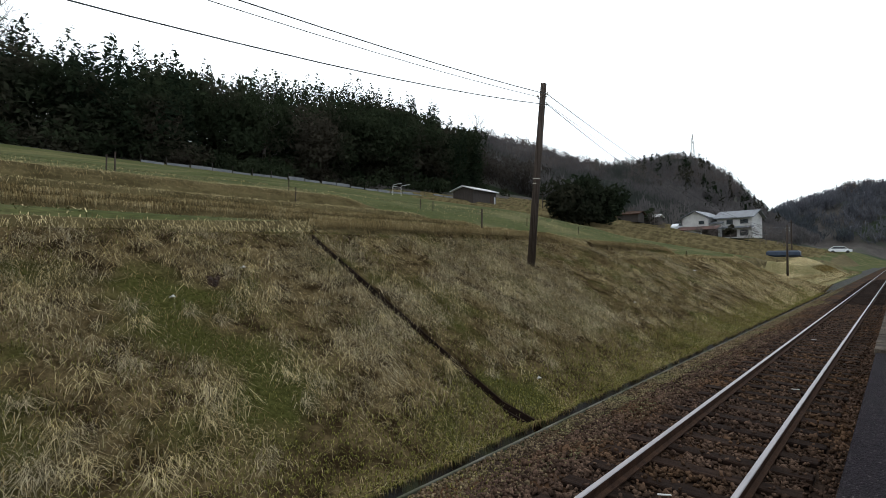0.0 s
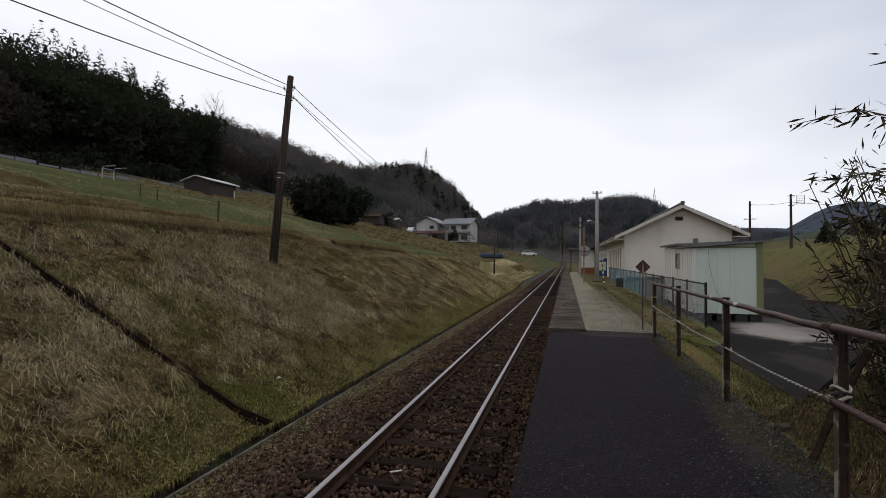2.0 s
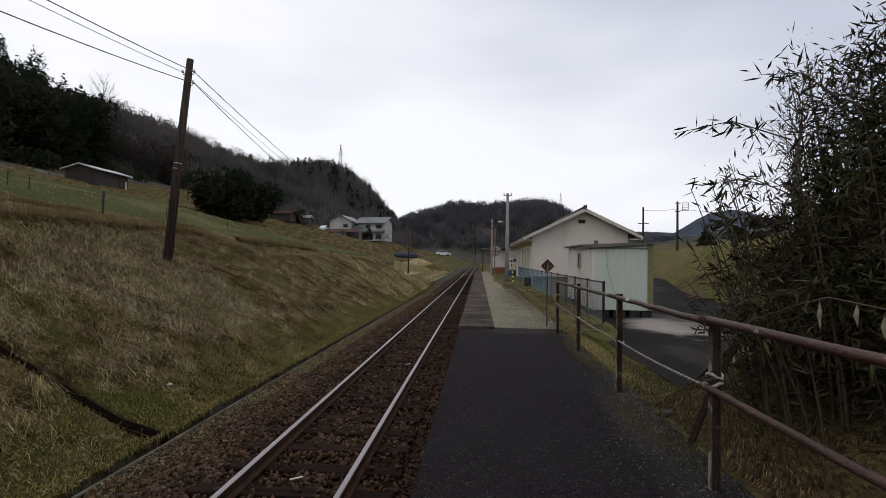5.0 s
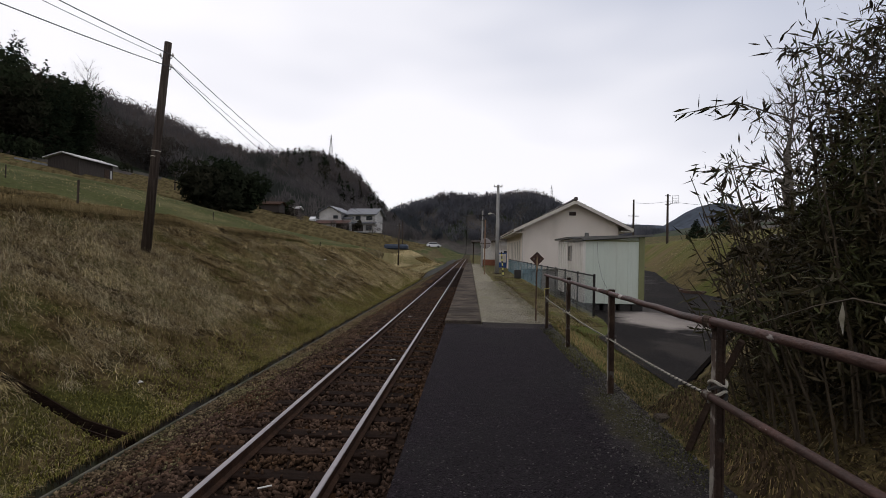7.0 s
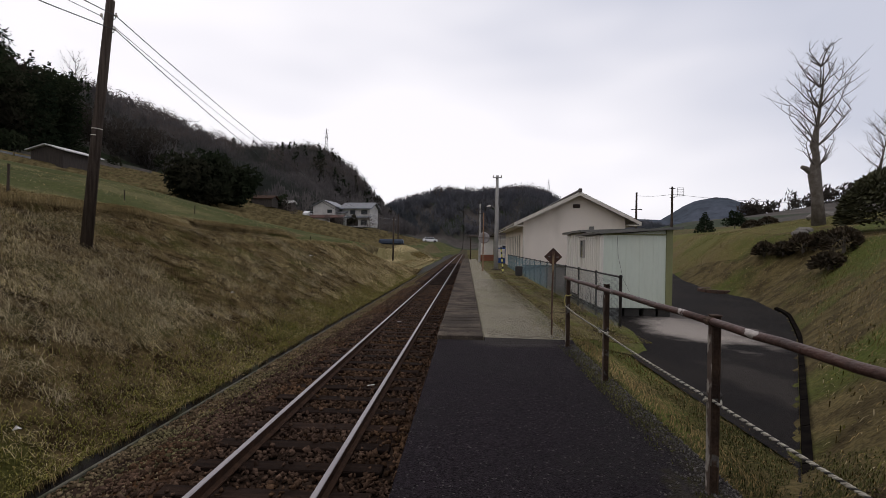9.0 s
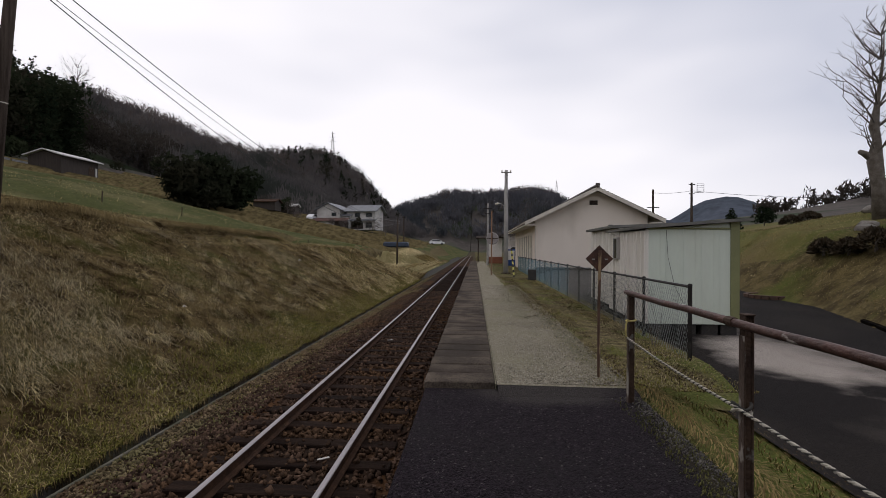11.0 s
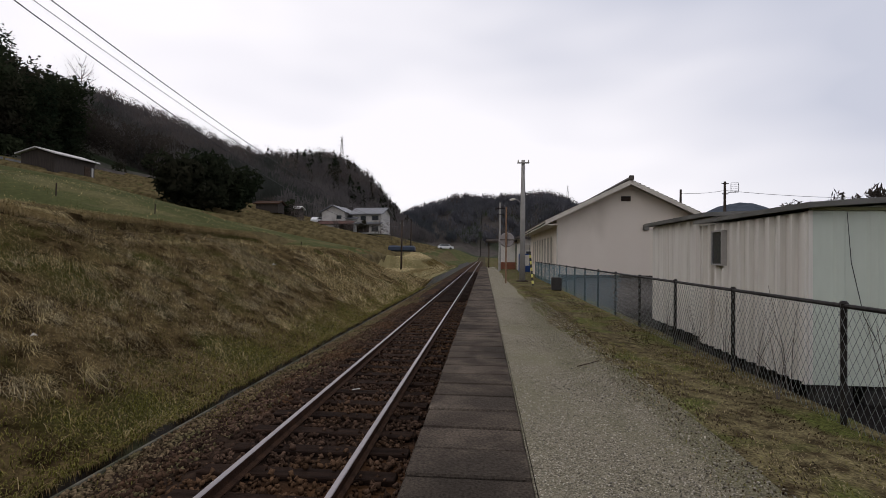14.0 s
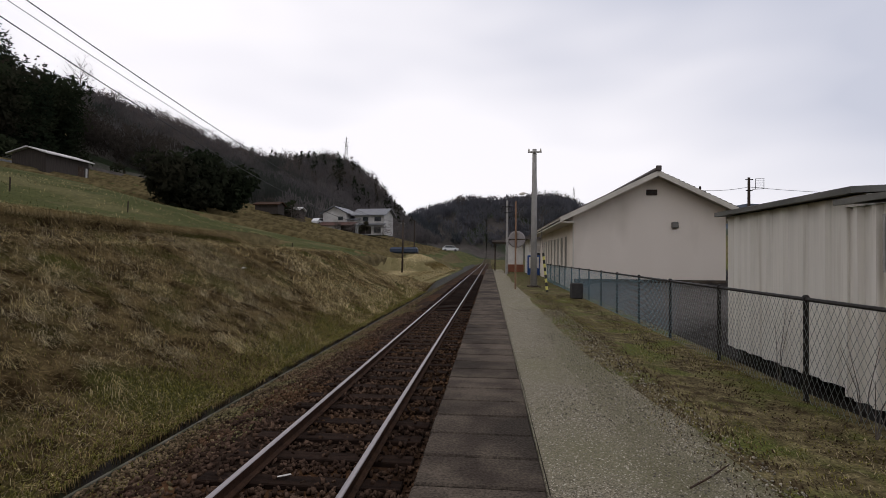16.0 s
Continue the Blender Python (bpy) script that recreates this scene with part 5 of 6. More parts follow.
house = thing("farmhouse", "two-storey white farmhouse with grey tiled roofs", "house", (-36.0, 122.0, 6.9), -8)
house.scale = (0.87, 0.87, 0.92)
gable_block(house, 0.0, 6.5, 2, 10, 0, 5.3, 1.5, M_HOUSEW, M_TILEG, 0.7, "y")
gable_block(house, 8.0, 16.0, 4, 11, 0, 5.0, 1.5, M_HOUSEW, M_TILEG, 0.8, "x")
gable_block(house, 6.5, 9.2, 3, 10, 0, 3.6, 0.9, M_HOUSEW, M_TILEG, 0.5, "x")
g = Geo()
g.add([(-0.8, -0.6, 2.25), (9.6, -0.6, 2.25), (9.6, 2.0, 3.1), (-0.8, 2.0, 3.1), (-0.8, -0.6, 2.1), (9.6, -0.6, 2.1), (9.6, 2.0, 2.95), (-0.8, 2.0, 2.95)], [(0, 1, 2, 3), (7, 6, 5, 4), (0, 4, 5, 1), (1, 5, 6, 2), (3, 2, 6, 7), (0, 3, 7, 4)])
part("porch_roof", g, mat("brown_tin_roof", (0.13, 0.065, 0.05), (0.10, 0.055, 0.045), 1, 0.7), house, "brown lean-to roof")
part("annex_wall", Geo().box((-0.2, 0, 0), (5.6, 1.98, 2.2)), M_HOUSEW, house)
part("porch_wall", Geo().box((5.7, 0.6, 0), (9.0, 1.98, 2.2)), M_BARN, house, "dark timber porch front")
for wx, wz, ww in ((10.2, 3.3, 1.6), (13.4, 3.3, 1.9)):
    house_window(house, wx, 4.0, wz, ww, 1.2)
# added panel; its dark colour stands for shade in the ground-floor openings
part("ground_floor_front", Geo().box((8.9, 3.9, 0.3), (12.6, 3.985, 2.1), 0.02), M_BARN, house, "dark panel standing in for shaded ground-floor openings")
house_window(house, 13.3, 4.0, 0.5, 1.9, 1.5)
g = Geo()
g.add([(7.6, 2.9, 2.45), (16.6, 2.9, 2.45), (16.6, 3.98, 2.85), (7.6, 3.98, 2.85), (7.6, 2.9, 2.33), (16.6, 2.9, 2.33), (16.6, 3.98, 2.73), (7.6, 3.98, 2.73)], [(0, 1, 2, 3), (7, 6, 5, 4), (0, 4, 5, 1), (1, 5, 6, 2), (3, 2, 6, 7), (0, 3, 7, 4)])
part("canopy", g, M_TILEG, house, "grey tiled canopy over the ground floor")
house_window(house, 4.2, 2.0, 3.5, 1.5, 1.0)
bz = float(land(np.array(-70.0), np.array(92.0)))
barn = thing("field_barn", "dark timber barn with a pale tin roof edge", "barn", (-75.0, 85.5, bz - 0.4))
gable_block(barn, 0, 6.0, 2.0, 10.5, 0, 3.1, 0.9, M_BARN, M_TIN, 0.6, "y")
part("door", Geo().box((6.005, 8.2, 0.2), (6.06, 9.4, 2.1)), M_POST, barn, "weathered sliding door")
part("board", Geo().box((6.005, 9.8, 0.2), (6.05, 10.2, 2.0)), M_HOUSEW, barn)
ez = float(land(np.array(-44.0), np.array(118.0)))
hut2 = thing("field_hut", "low brown field hut with a rusty roof", "hut", (-48.0, 116.0, ez))
gable_block(hut2, 0, 5.0, 0, 3.5, 0, 1.9, 0.6, M_BARN, M_RUST, 0.4, "x")
for k, (x, y, h) in enumerate(((-40.5, 119, 3.2), (-42.5, 122, 4.6), (-38.5, 117.5, 2.2), (-30.5, 117.5, 2.0), (-27.5, 117, 2.4), (-24.5, 117.5, 3.0), (-21.5, 119, 3.6), (-19.0, 122, 4.5), (-16.5, 126, 4.2), (-47.5, 121, 4.0))):
    leafy = k in (1, 5)
    tree("garden_tree", grounded(x, y), "dark evergreen tree beside the farmhouse" if leafy else "leafless brown tree beside the farmhouse", "tree", lump_points(500, h * 1.2, h * 0.42, 90 + k, 8) if leafy else twig_points(260, h, h * 0.45, 90 + k), 0.3 if leafy else 0.5, M_BROAD if leafy else M_BARE, h * 0.7, 0.09, 90 + k, 1.0 if leafy else 0.12)
for x, y, w in ((-45.5, 123.0, 4.5),):
    sh = thing("field_hut", "low field shed with a pale tin roof", "hut", grounded(x, y, -0.1))
    gable_block(sh, 0, w, 0, 3.0, 0, 1.7, 0.5, M_BARN, M_TIN, 0.4, "x")
tarp = thing("tarpaulin_stack", "low stack covered with a blue tarpaulin", "tarpaulin", grounded(-13.2, 88.0, -0.1))
g = Geo()
g.box((0, 0, 0), (4.2, 1.6, 0.95), 0.25)
part("cover", g, mat("faded_tarpaulin", (0.030, 0.042, 0.068), (0.042, 0.054, 0.078), 1.5, 0.6, bump=0.3), tarp)
part("timber", Geo().box((-0.15, 0.2, 0.0), (4.35, 1.4, 0.18), 0.02), M_BARN, tarp)


def parked_car(at, rz, body, label):
    root = thing("parked_car", label, "car", at, rz, group="parked cars")
    g = Geo()
    g.prism([(-2.0, 0.3), (2.0, 0.3), (2.05, 0.75), (1.35, 0.9), (0.75, 1.42), (-1.2, 1.45), (-1.9, 0.95), (-2.05, 0.8)], -0.8, 0.8)
    part("body", g, body, root)
    part("window", Geo().prism([(1.15, 0.95), (0.7, 1.36), (-1.1, 1.38), (-1.6, 0.97)], -0.81, 0.81), M_GLASS, root)
    for x in (-1.25, 1.25):
        for y in (-0.82, 0.62):
            w = Geo()
            w.tube([(x, y, 0.3), (x, y + 0.2, 0.3)], 0.31, 14)
            part("wheel", w, M_DARK, root)


M_CARW = mat("white_car_paint", (0.75, 0.75, 0.76), (0.70, 0.70, 0.71), 1, 0.3, bump=0.0)
parked_car(grounded(-8.0, 138.0), 5, M_CARW, "white car parked on the far lane")
parked_car(grounded(-36.9, 124.5), 80, M_CARW, "white van parked beside the farmhouse")

fr = thing("pipe_frame", "white bent pipe frame standing in the field", "frame", grounded(-72, 66))
for y in (0.0, 2.2):
    g = Geo()
    g.tube([(0, y, -0.2), (0, y, 1.7), (0.3, y, 2.0), (2.6, y, 2.0)], 0.06, 6)
    part("hoop", g, M_HOUSEW, fr)
g = Geo()
g.tube([(0, 0, 1.7), (0, 2.2, 1.7)], 0.05, 6)
part("crossbar", g, M_HOUSEW, fr)
rf = random.Random(8)
M_SHEETOLD = mat("old_sheet", (0.20, 0.20, 0.20), (0.13, 0.135, 0.14), 0.8, 0.7, bump=0.1)
for k in range(20):
    y = 24 + 3.4 * k
    x = -80 + 0.05 * k + rf.uniform(-0.3, 0.3)
    pn = thing("sheet_fence_panel", "pale sheet panel fencing the wood's edge", "fence panel", grounded(x, y, -0.1), rf.uniform(86, 94), group="sheet fence")
    part("sheet", Geo().box((0, -0.02, 0.15), (3.2, 0.02, rf.uniform(0.45, 0.75)), 0.005), M_SHEETOLD, pn)
    part("stake", Geo().box((-0.04, -0.06, -0.3), (0.04, -0.021, 1.3), 0.01), M_BARN, pn)
for k in range(10):
    x, y = rf.uniform(-30, -10.5), rf.uniform(6, 58)
    g = Geo()
    g.tube([(0, 0, -0.3), (0.02, 0.01, rf.uniform(0.6, 1.0))], 0.035, 6)
    single("field_stake", g, M_POLEWOOD, "short wooden stake at a terrace edge", "stake", grounded(x, y), group="field stakes")


# ---- pylons and poles ----
def pylon(at, h, w):
    root = thing("steel_pylon", "lattice steel transmission tower on the ridge", "pylon", at, group="pylons")
    for sx in (-1, 1):
        for sy in (-1, 1):
            g = Geo()
            g.tube([(sx * w, sy * w, -2), (sx * w * 0.35, sy * w * 0.35, h * 0.7), (0, 0, h)], 0.13, 4)
            part("leg", g, M_POLECONC, root)
    g = Geo()
    for k in range(9):
        z0, z1 = h * k / 10, h * (k + 1) / 10
        w0, w1 = w * (1 - 0.93 * z0 / h), w * (1 - 0.93 * z1 / h)
        for s in (-1, 1):
            g.tube([(-w0, s * w0, z0), (w1, s * w1, z1)], 0.07, 3)
            g.tube([(w0, s * w0, z0), (-w1, s * w1, z1)], 0.07, 3)
    part("lattice", g, M_POLECONC, root)
    for z, l in ((0.72, 2.6), (0.84, 2.2), (0.94, 1.6)):
        g = Geo()
        g.tube([(-l, 0, h * z), (0, 0, h * z + 0.4), (l, 0, h * z)], 0.1, 4)
        part("crossarm", g, M_POLECONC, root)


pylon(grounded(-104, 372), 27, 2.0)
pylon(grounded(116, 715), 36, 3.0)
pylon(grounded(-184, 290), 15, 1.2)


def service_pole(x, y, top, arms, label):
    root = thing("utility_pole", label, "utility pole", grounded(x, y), group="line poles")
    z0 = grounded(x, y)[2]
    g = Geo()
    g.tube([(0, 0, -0.4), (0, 0, top - z0)], [0.16, 0.11], 10)
    part("shaft", g, M_POLEWOOD, root)
    for h, w in arms:
        part("crossarm", Geo().box((-w, -0.1, top - z0 - h), (w, -0.04, top - z0 - h + 0.09), 0.01), M_FENCE, root)
    return root


service_pole(26.2, 63.7, 9.9, ((0.25, 0.35), (1.3, 0.3)), "dark utility pole carrying an aerial frame")
service_pole(23.3, 67.5, 9.6, ((2.2, 0.7),), "dark utility pole with a crossarm behind the station")
ant = thing("aerial_frame", "square wire aerial fixed to a utility pole", "aerial", (26.4, 63.5, 8.75))
g = Geo()
g.tube([(0, 0, 0), (1.05, 0, 0.05), (1.05, 0, 1.0), (0.3, 0, 1.0), (0.3, 0, 0.05)], 0.03, 5)
part("frame", g, M_FENCE, ant)
g = Geo()
for k in range(4):
    g.tube([(0.3, 0, 0.2 + 0.2 * k), (1.05, 0, 0.2 + 0.2 * k)], 0.014, 4)
part("rod", g, M_FENCE, ant)
cable((23.3, 67.5, 9.2), (26.2, 63.7, 9.0), 0.15, 0.02, "service wire between poles behind the station")
cable((26.2, 63.7, 9.0), (60, 60, 9.5), 1.2, 0.02, "service wire crossing the garden slope")
service_pole(-14.0, 118.0, 9.8, ((0.4, 0.5),), "slim pole beside the far lane")
service_pole(-66, 112, 20.5, ((0.4, 0.5),), "slim pole near the barn")


# ---- garden on the slope ----
def branch(g, p, d, length, r, depth, rnd):
    """A limb that bends upwards and forks."""
    pts, n = [p.copy()], 5
    for i in range(n):
        d = (d + Vector((rnd.uniform(-0.16, 0.16), rnd.uniform(-0.16, 0.16), rnd.uniform(0.02, 0.20)))).normalized()
        p = p + d * (length / n)
        pts.append(p.copy())
    g.tube(pts, [r * (1 - 0.75 * i / n) for i in range(n + 1)], 5 if depth else 4, caps=False)
    if depth:
        for k in range(2 + depth):
            q = pts[rnd.randint(1, n)]
            a = rnd.uniform(0, 6.283)
            e = (d * 0.5 + Vector((math.cos(a), math.sin(a), rnd.uniform(-0.05, 0.5)))).normalized()
            branch(g, q, e, length * rnd.uniform(0.42, 0.65), r * 0.42, depth - 1, rnd)


def bare_tree(at, h, r, seed, label):
    rnd = random.Random(seed)
    root = thing("bare_tree", label, "tree", at)
    g = Geo()
    knots = [(0, 0, -0.4), (-0.1, 0, h * 0.12), (-0.25, 0, h * 0.25), (-0.18, 0, h * 0.36), (-0.3, 0, h * 0.42), (-0.15, 0, h * 0.55), (0.05, 0, h * 0.75), (0.1, 0, h * 0.9)]
    g.tube(knots, [r * 1.25, r, r * 1.15, r * 0.62, r * 0.75, r * 0.35, r * 0.2, r * 0.06], 10)
    g.tube([(-0.25, 0, h * 0.25), (-0.6, 0.1, h * 0.29), (-0.8, 0.1, h * 0.3)], [r * 0.7, r * 0.5, r * 0.35], 7)
    part("trunk", g, M_BARK, root, smooth=True)
    for k, (z, n, ln) in enumerate(((0.29, 4, 0.22), (0.42, 5, 0.30), (0.52, 5, 0.30), (0.64, 5, 0.26), (0.76, 5, 0.21), (0.88, 4, 0.14))):
        for j in range(n):
            a = 6.283 * j / n + rnd.uniform(-0.5, 0.5)
            b = Geo()
            branch(b, Vector((-0.15 + 0.25 * (z - 0.4), 0, h * z)), Vector((math.cos(a), math.sin(a), rnd.uniform(0.5, 1.3))).normalized(), h * ln * 0.8, r * 0.17, 2, rnd)
            part("limb", b, M_TWIG, root)


M_TWIG = mat("twig_bark", (0.10, 0.085, 0.075), (0.15, 0.13, 0.12), 5, 0.95, bump=0.0)
bare_tree(grounded(18.8, 27.9, 0.3), 8.3, 0.25, 3, "leafless pollarded tree with whip-like branches on the slope")
for bx, by, bh, bs in ((-110, 140, 27, 11), (-112, 60, 21, 12), (-118, 12, 24, 13)):
    bare_tree(grounded(bx, by), bh, bh * 0.018, bs, "tall leafless tree standing out of the dark wood")
bare_tree(grounded(23.5, 30.0), 5.2, 0.12, 5, "small leafless tree behind the clipped hedge")


def clipped(at, rx, rz, n, leaf, seed, label, material):
    root = thing("clipped_shrub", label, "shrub", at, group="garden shrubs")
    r = np.random.RandomState(seed)
    d = r.normal(size=(n, 3))
    d /= np.linalg.norm(d, axis=1)[:, None]
    d[:, 2] = np.abs(d[:, 2]) - 0.25
    p = d * r.uniform(0.82, 1.02, n)[:, None] * np.array([rx, rx, rz]) + np.array([0, 0, rz * 0.35])
    v, f = cards(p, leaf, seed)
    part("foliage", array_mesh("foliage", v, f, material), None, root)
    g = Geo()
    g.tube([(0, 0, -0.3), (0.03, 0, rz * 0.6)], [0.06, 0.04], 6)
    part("stem", g, M_BARK, root)


M_SHRUB = mat("shrub_leaves", (0.035, 0.028, 0.018), (0.055, 0.040, 0.024), 3, 0.9, bump=0.0, vary=0.4, spec=0.15)
M_HEDGE = mat("hedge_leaves", (0.040, 0.042, 0.020), (0.06, 0.058, 0.03), 2, 0.9, bump=0.0, vary=0.4, spec=0.15)
for k, (x, y, a, b) in enumerate(((14.65, 25.1, 0.45, 0.55), (14.75, 24.0, 0.42, 0.52), (14.95, 23.1, 0.55, 0.68), (15.4, 22.8, 0.32, 0.4), (14.0, 19.7, 0.6, 0.75), (13.0, 18.9, 0.5, 0.5), (20.4, 36.5, 0.55, 0.5), (21.2, 36.1, 0.62, 0.55))):
    clipped(grounded(x, y), a, b, 900, 0.1, 60 + k, "clipped rust-green garden shrub on the slope", M_SHRUB)
clipped(grounded(17.6, 22.2), 1.7, 2.1, 5200, 0.12, 75, "large dark dome-clipped hedge in the garden", M_HEDGE)
tree("small_conifer", grounded(22.8, 48.0), "small dark conifer on the lawn rise", "tree", cone_points(700, 1.9, 0.85, 81), 0.13, M_CONIFER, 1.4, 0.06, 81)
tree("small_conifer", grounded(25.3, 48.0), "round dark conifer on the lawn rise", "tree", lump_points(800, 1.75, 1.0, 82), 0.13, M_CONIFER, 1.2, 0.06, 82)
M_ROCK = mat("garden_rock", (0.20, 0.18, 0.16), (0.13, 0.12, 0.105), 3, 0.9, bump=0.5, fine=20)


def rock_mesh(seed):
    bm = bmesh.new()
    bmesh.ops.create_icosphere(bm, subdivisions=2, radius=1)
    r = random.Random(seed)
    for v in bm.verts:
        v.co *= 1 + 0.28 * noise.noise(v.co * 1.7 + Vector((seed * 3.1, 0, 0)))
        v.co.z *= 0.62
    me = bpy.data.meshes.new("rock")
    bm.to_mesh(me)
    bm.free()
    me.materials.append(M_ROCK)
    return me


rr = random.Random(14)
rocks = [rock_mesh(k) for k in range(4)]
for x, y, s in ((15.4, 22.0, 0.3), (16.2, 25.2, 0.3), (17.0, 26.2, 0.3), (20.2, 30.2, 0.4), (21.0, 30.5, 0.35), (14.0, 20.6, 0.22), (11.2, 13.0, 0.15), (9.8, 10.8, 0.14)):
    ob = new("garden_rock", rocks[rr.randint(0, 3)])
    ob.matrix_basis = Matrix.Translation(grounded(x, y, 0.05)) @ Matrix.Rotation(rr.uniform(0, 6), 4, "Z") @ Matrix.Diagonal((s * 1.4, s, s, 1))
    tagged(ob, "rough grey rock set in the garden slope", "rock", "garden rocks")
pl = thing("brick_planter", "low round planter of rust-red blocks by the road", "planter", (12.9, 25.2, 0.5))
nb = 22
blk = Geo().box((-0.11, -0.07, 0), (0.11, 0.07, 0.16), 0.012).mesh("block", mat("dull_brick", (0.085, 0.045, 0.032), (0.06, 0.04, 0.03), 5, 0.9, bump=0.4))
for k in range(nb):
    a = 6.283 * k / nb
    part("block", blk, None, pl, at=pose(0.82 * math.cos(a), 0.82 * math.sin(a), 0, 0, 0, math.degrees(a) + 90))
g = Geo()
g.tube([(0, 0, 0.0), (0, 0, 0.12)], 0.74, 20)
part("soil", g, M_RIGHTGRASS, pl)
dr = thing("road_drain", "near-black strips standing in for an open drain by the road", "drain", kind="structure")
# raised near-black strips stand in for the darkness of an open trench
g = Geo()
for k in range(14):
    y = 6.3 + 0.9 * k
    for j in (0, 1):
        x = float(road_right(np.array(y))) + 0.03 + 0.2 * j
        x2 = float(road_right(np.array(y + 0.88))) + 0.03 + 0.2 * j
        g.add([(x, y, 0.3), (x + 0.09, y, 0.3), (x + 0.09, y, 0.60), (x, y, 0.58), (x2, y + 0.88, 0.3), (x2 + 0.09, y + 0.88, 0.3), (x2 + 0.09, y + 0.88, 0.60), (x2, y + 0.88, 0.58)], [(0, 1, 2, 3), (7, 6, 5, 4), (0, 4, 5, 1), (1, 5, 6, 2), (2, 6, 7, 3), (3, 7, 4, 0)])
part("kerb", g, mat("drain_dark", (0.006, 0.005, 0.005), (0.013, 0.011, 0.009), 4, 1.0, bump=0.0, spec=0.0), dr)

# ---- bamboo thicket ----
M_BAMLEAF = mat("bamboo_leaf", (0.018, 0.014, 0.007), (0.066, 0.050, 0.025), 2.5, 0.7, bump=0.0, c3=(0.044, 0.048, 0.016), scale3=1.3, cut3=(0.48, 0.6), vary=0.6, spec=0.15)
M_CULM = mat("bamboo_culm", (0.075, 0.055, 0.035), (0.042, 0.032, 0.02), 4, 0.7, bump=0.1, vary=0.4)
bam = thing("bamboo_thicket", "dense dark bamboo thicket leaning over the handrail", "bamboo", (4.95, 4.35, 0.5))
rb = random.Random(9)
tips = []
for k in range(150):
    a, q = rb.uniform(0, 6.283), rb.uniform(0, 1) ** 0.5
    bx0, by0 = 0.85 * q * math.cos(a), 1.05 * q * math.sin(a)
    h = rb.uniform(1.4, 3.2) + (0.75 if bx0 > 0.05 else 0.0) * (1.0 - 0.25 * (bx0 < -0.4))
    if k > 110:
        bx0, by0, h = rb.uniform(-0.1, 0.9), rb.uniform(-0.9, 0.9), rb.uniform(3.2, 4.3)
    lx, ly = bx0 * rb.uniform(0.2, 0.75) - 0.15, by0 * rb.uniform(0.1, 0.5)
    pts = [Vector((bx0 + lx * t * t, by0 + ly * t * t, h * (t - 0.12 * t * t) - 0.2 * (1 - t))) for t in (0, 0.25, 0.5, 0.75, 1.0)]
    part("culm", Geo().tube(pts, [0.012, 0.011, 0.009, 0.006, 0.003], 5, caps=False), M_CULM, bam)
    tips += [(pts[i].lerp(pts[i + 1], rb.random()), (pts[i + 1] - pts[i]).normalized()) for i in (1, 2, 2, 3, 3, 3) for _ in range(3)]
arcs = [((-0.55, 0.2, 2.75), (-1.45, 0.3, 2.83)), ((-0.5, 0.0, 2.2), (-1.32, 0.22, 2.38)), ((-0.4, -0.2, 2.9), (-1.05, -0.25, 3.12)), ((-0.6, -0.5, 1.45), (-1.15, -0.75, 1.55)), ((-0.5, 0.3, 1.9), (-1.1, 0.4, 2.1)), ((-0.6, 0.2, 1.2), (-1.05, 0.3, 1.3))]
for a, b in arcs:
    a, b = Vector(a), Vector(b)
    m = a.lerp(b, 0.5) + Vector((0, 0, 0.13))
    part("twig", Geo().tube([a, m, b], [0.007, 0.005, 0.002], 5, caps=False), M_CULM, bam)
    for k in range(26):
        t = rb.uniform(0.15, 1.0)
        tips.append(((a.lerp(m, t * 2) if t < 0.5 else m.lerp(b, t * 2 - 1)) + Vector((rb.uniform(-0.03, 0.03),) * 3), (b - a).normalized()))
lv = []
rl = np.random.RandomState(19)


def leaf_quads(p, d, n, spread_r, ln):
    for _ in range(n):
        o = np.array(p) + rl.normal(size=3) * spread_r
        a = np.array(d) * 0.5 + rl.normal(size=3) * 0.7 + np.array([0, 0, -0.45])
        a /= np.linalg.norm(a)
        w = np.cross(a, rl.normal(size=3))
        w /= np.linalg.norm(w)
        l = ln * rl.uniform(0.6, 1.25)
        b = l * 0.075
        lv.extend([o, o + a * l * 0.4 + w * b, o + a * l, o + a * l * 0.4 - w * b])


for p, d in tips:
    leaf_quads(p, d, 8 if p.x > -0.75 else 2, 0.10 if p.x > -0.75 else 0.03, 0.105 if p.x > -0.75 else 0.13)
for k in range(50000):
    q = rl.normal(size=3)
    q /= np.linalg.norm(q)
    q = q * rl.uniform(0.55, 1.0) * np.array([0.85, 1.1, 1.55]) + np.array([0.08, 0, 1.45]) if k < 14000 else q * rl.uniform(0.3, 1.0) * np.array([0.75, 1.35, 1.55]) + np.array([0.5, -0.75, 2.15])
    if k >= 33000:
        q = rl.normal(size=3)
        q = q / np.linalg.norm(q) * rl.uniform(0.2, 1.0) ** 0.5 * np.array([0.78, 0.95, 1.25]) + np.array([0.28, 0.05, 1.3])
    elif k >= 24000:
        q = (q - np.array([0.5, -0.75, 2.15])) * np.array([0.8, 0.6, 0.75]) + np.array([0.25, 0.1, 2.75])
    if q[2] > 0.1:
        leaf_quads(q, (0, 0, 1), 1, 0.05, 0.11)
lv = np.array(lv)
M_DRYLEAF = mat("pale_dry_leaf", (0.40, 0.37, 0.30), (0.30, 0.27, 0.20), 9, 0.8, bump=0.0)
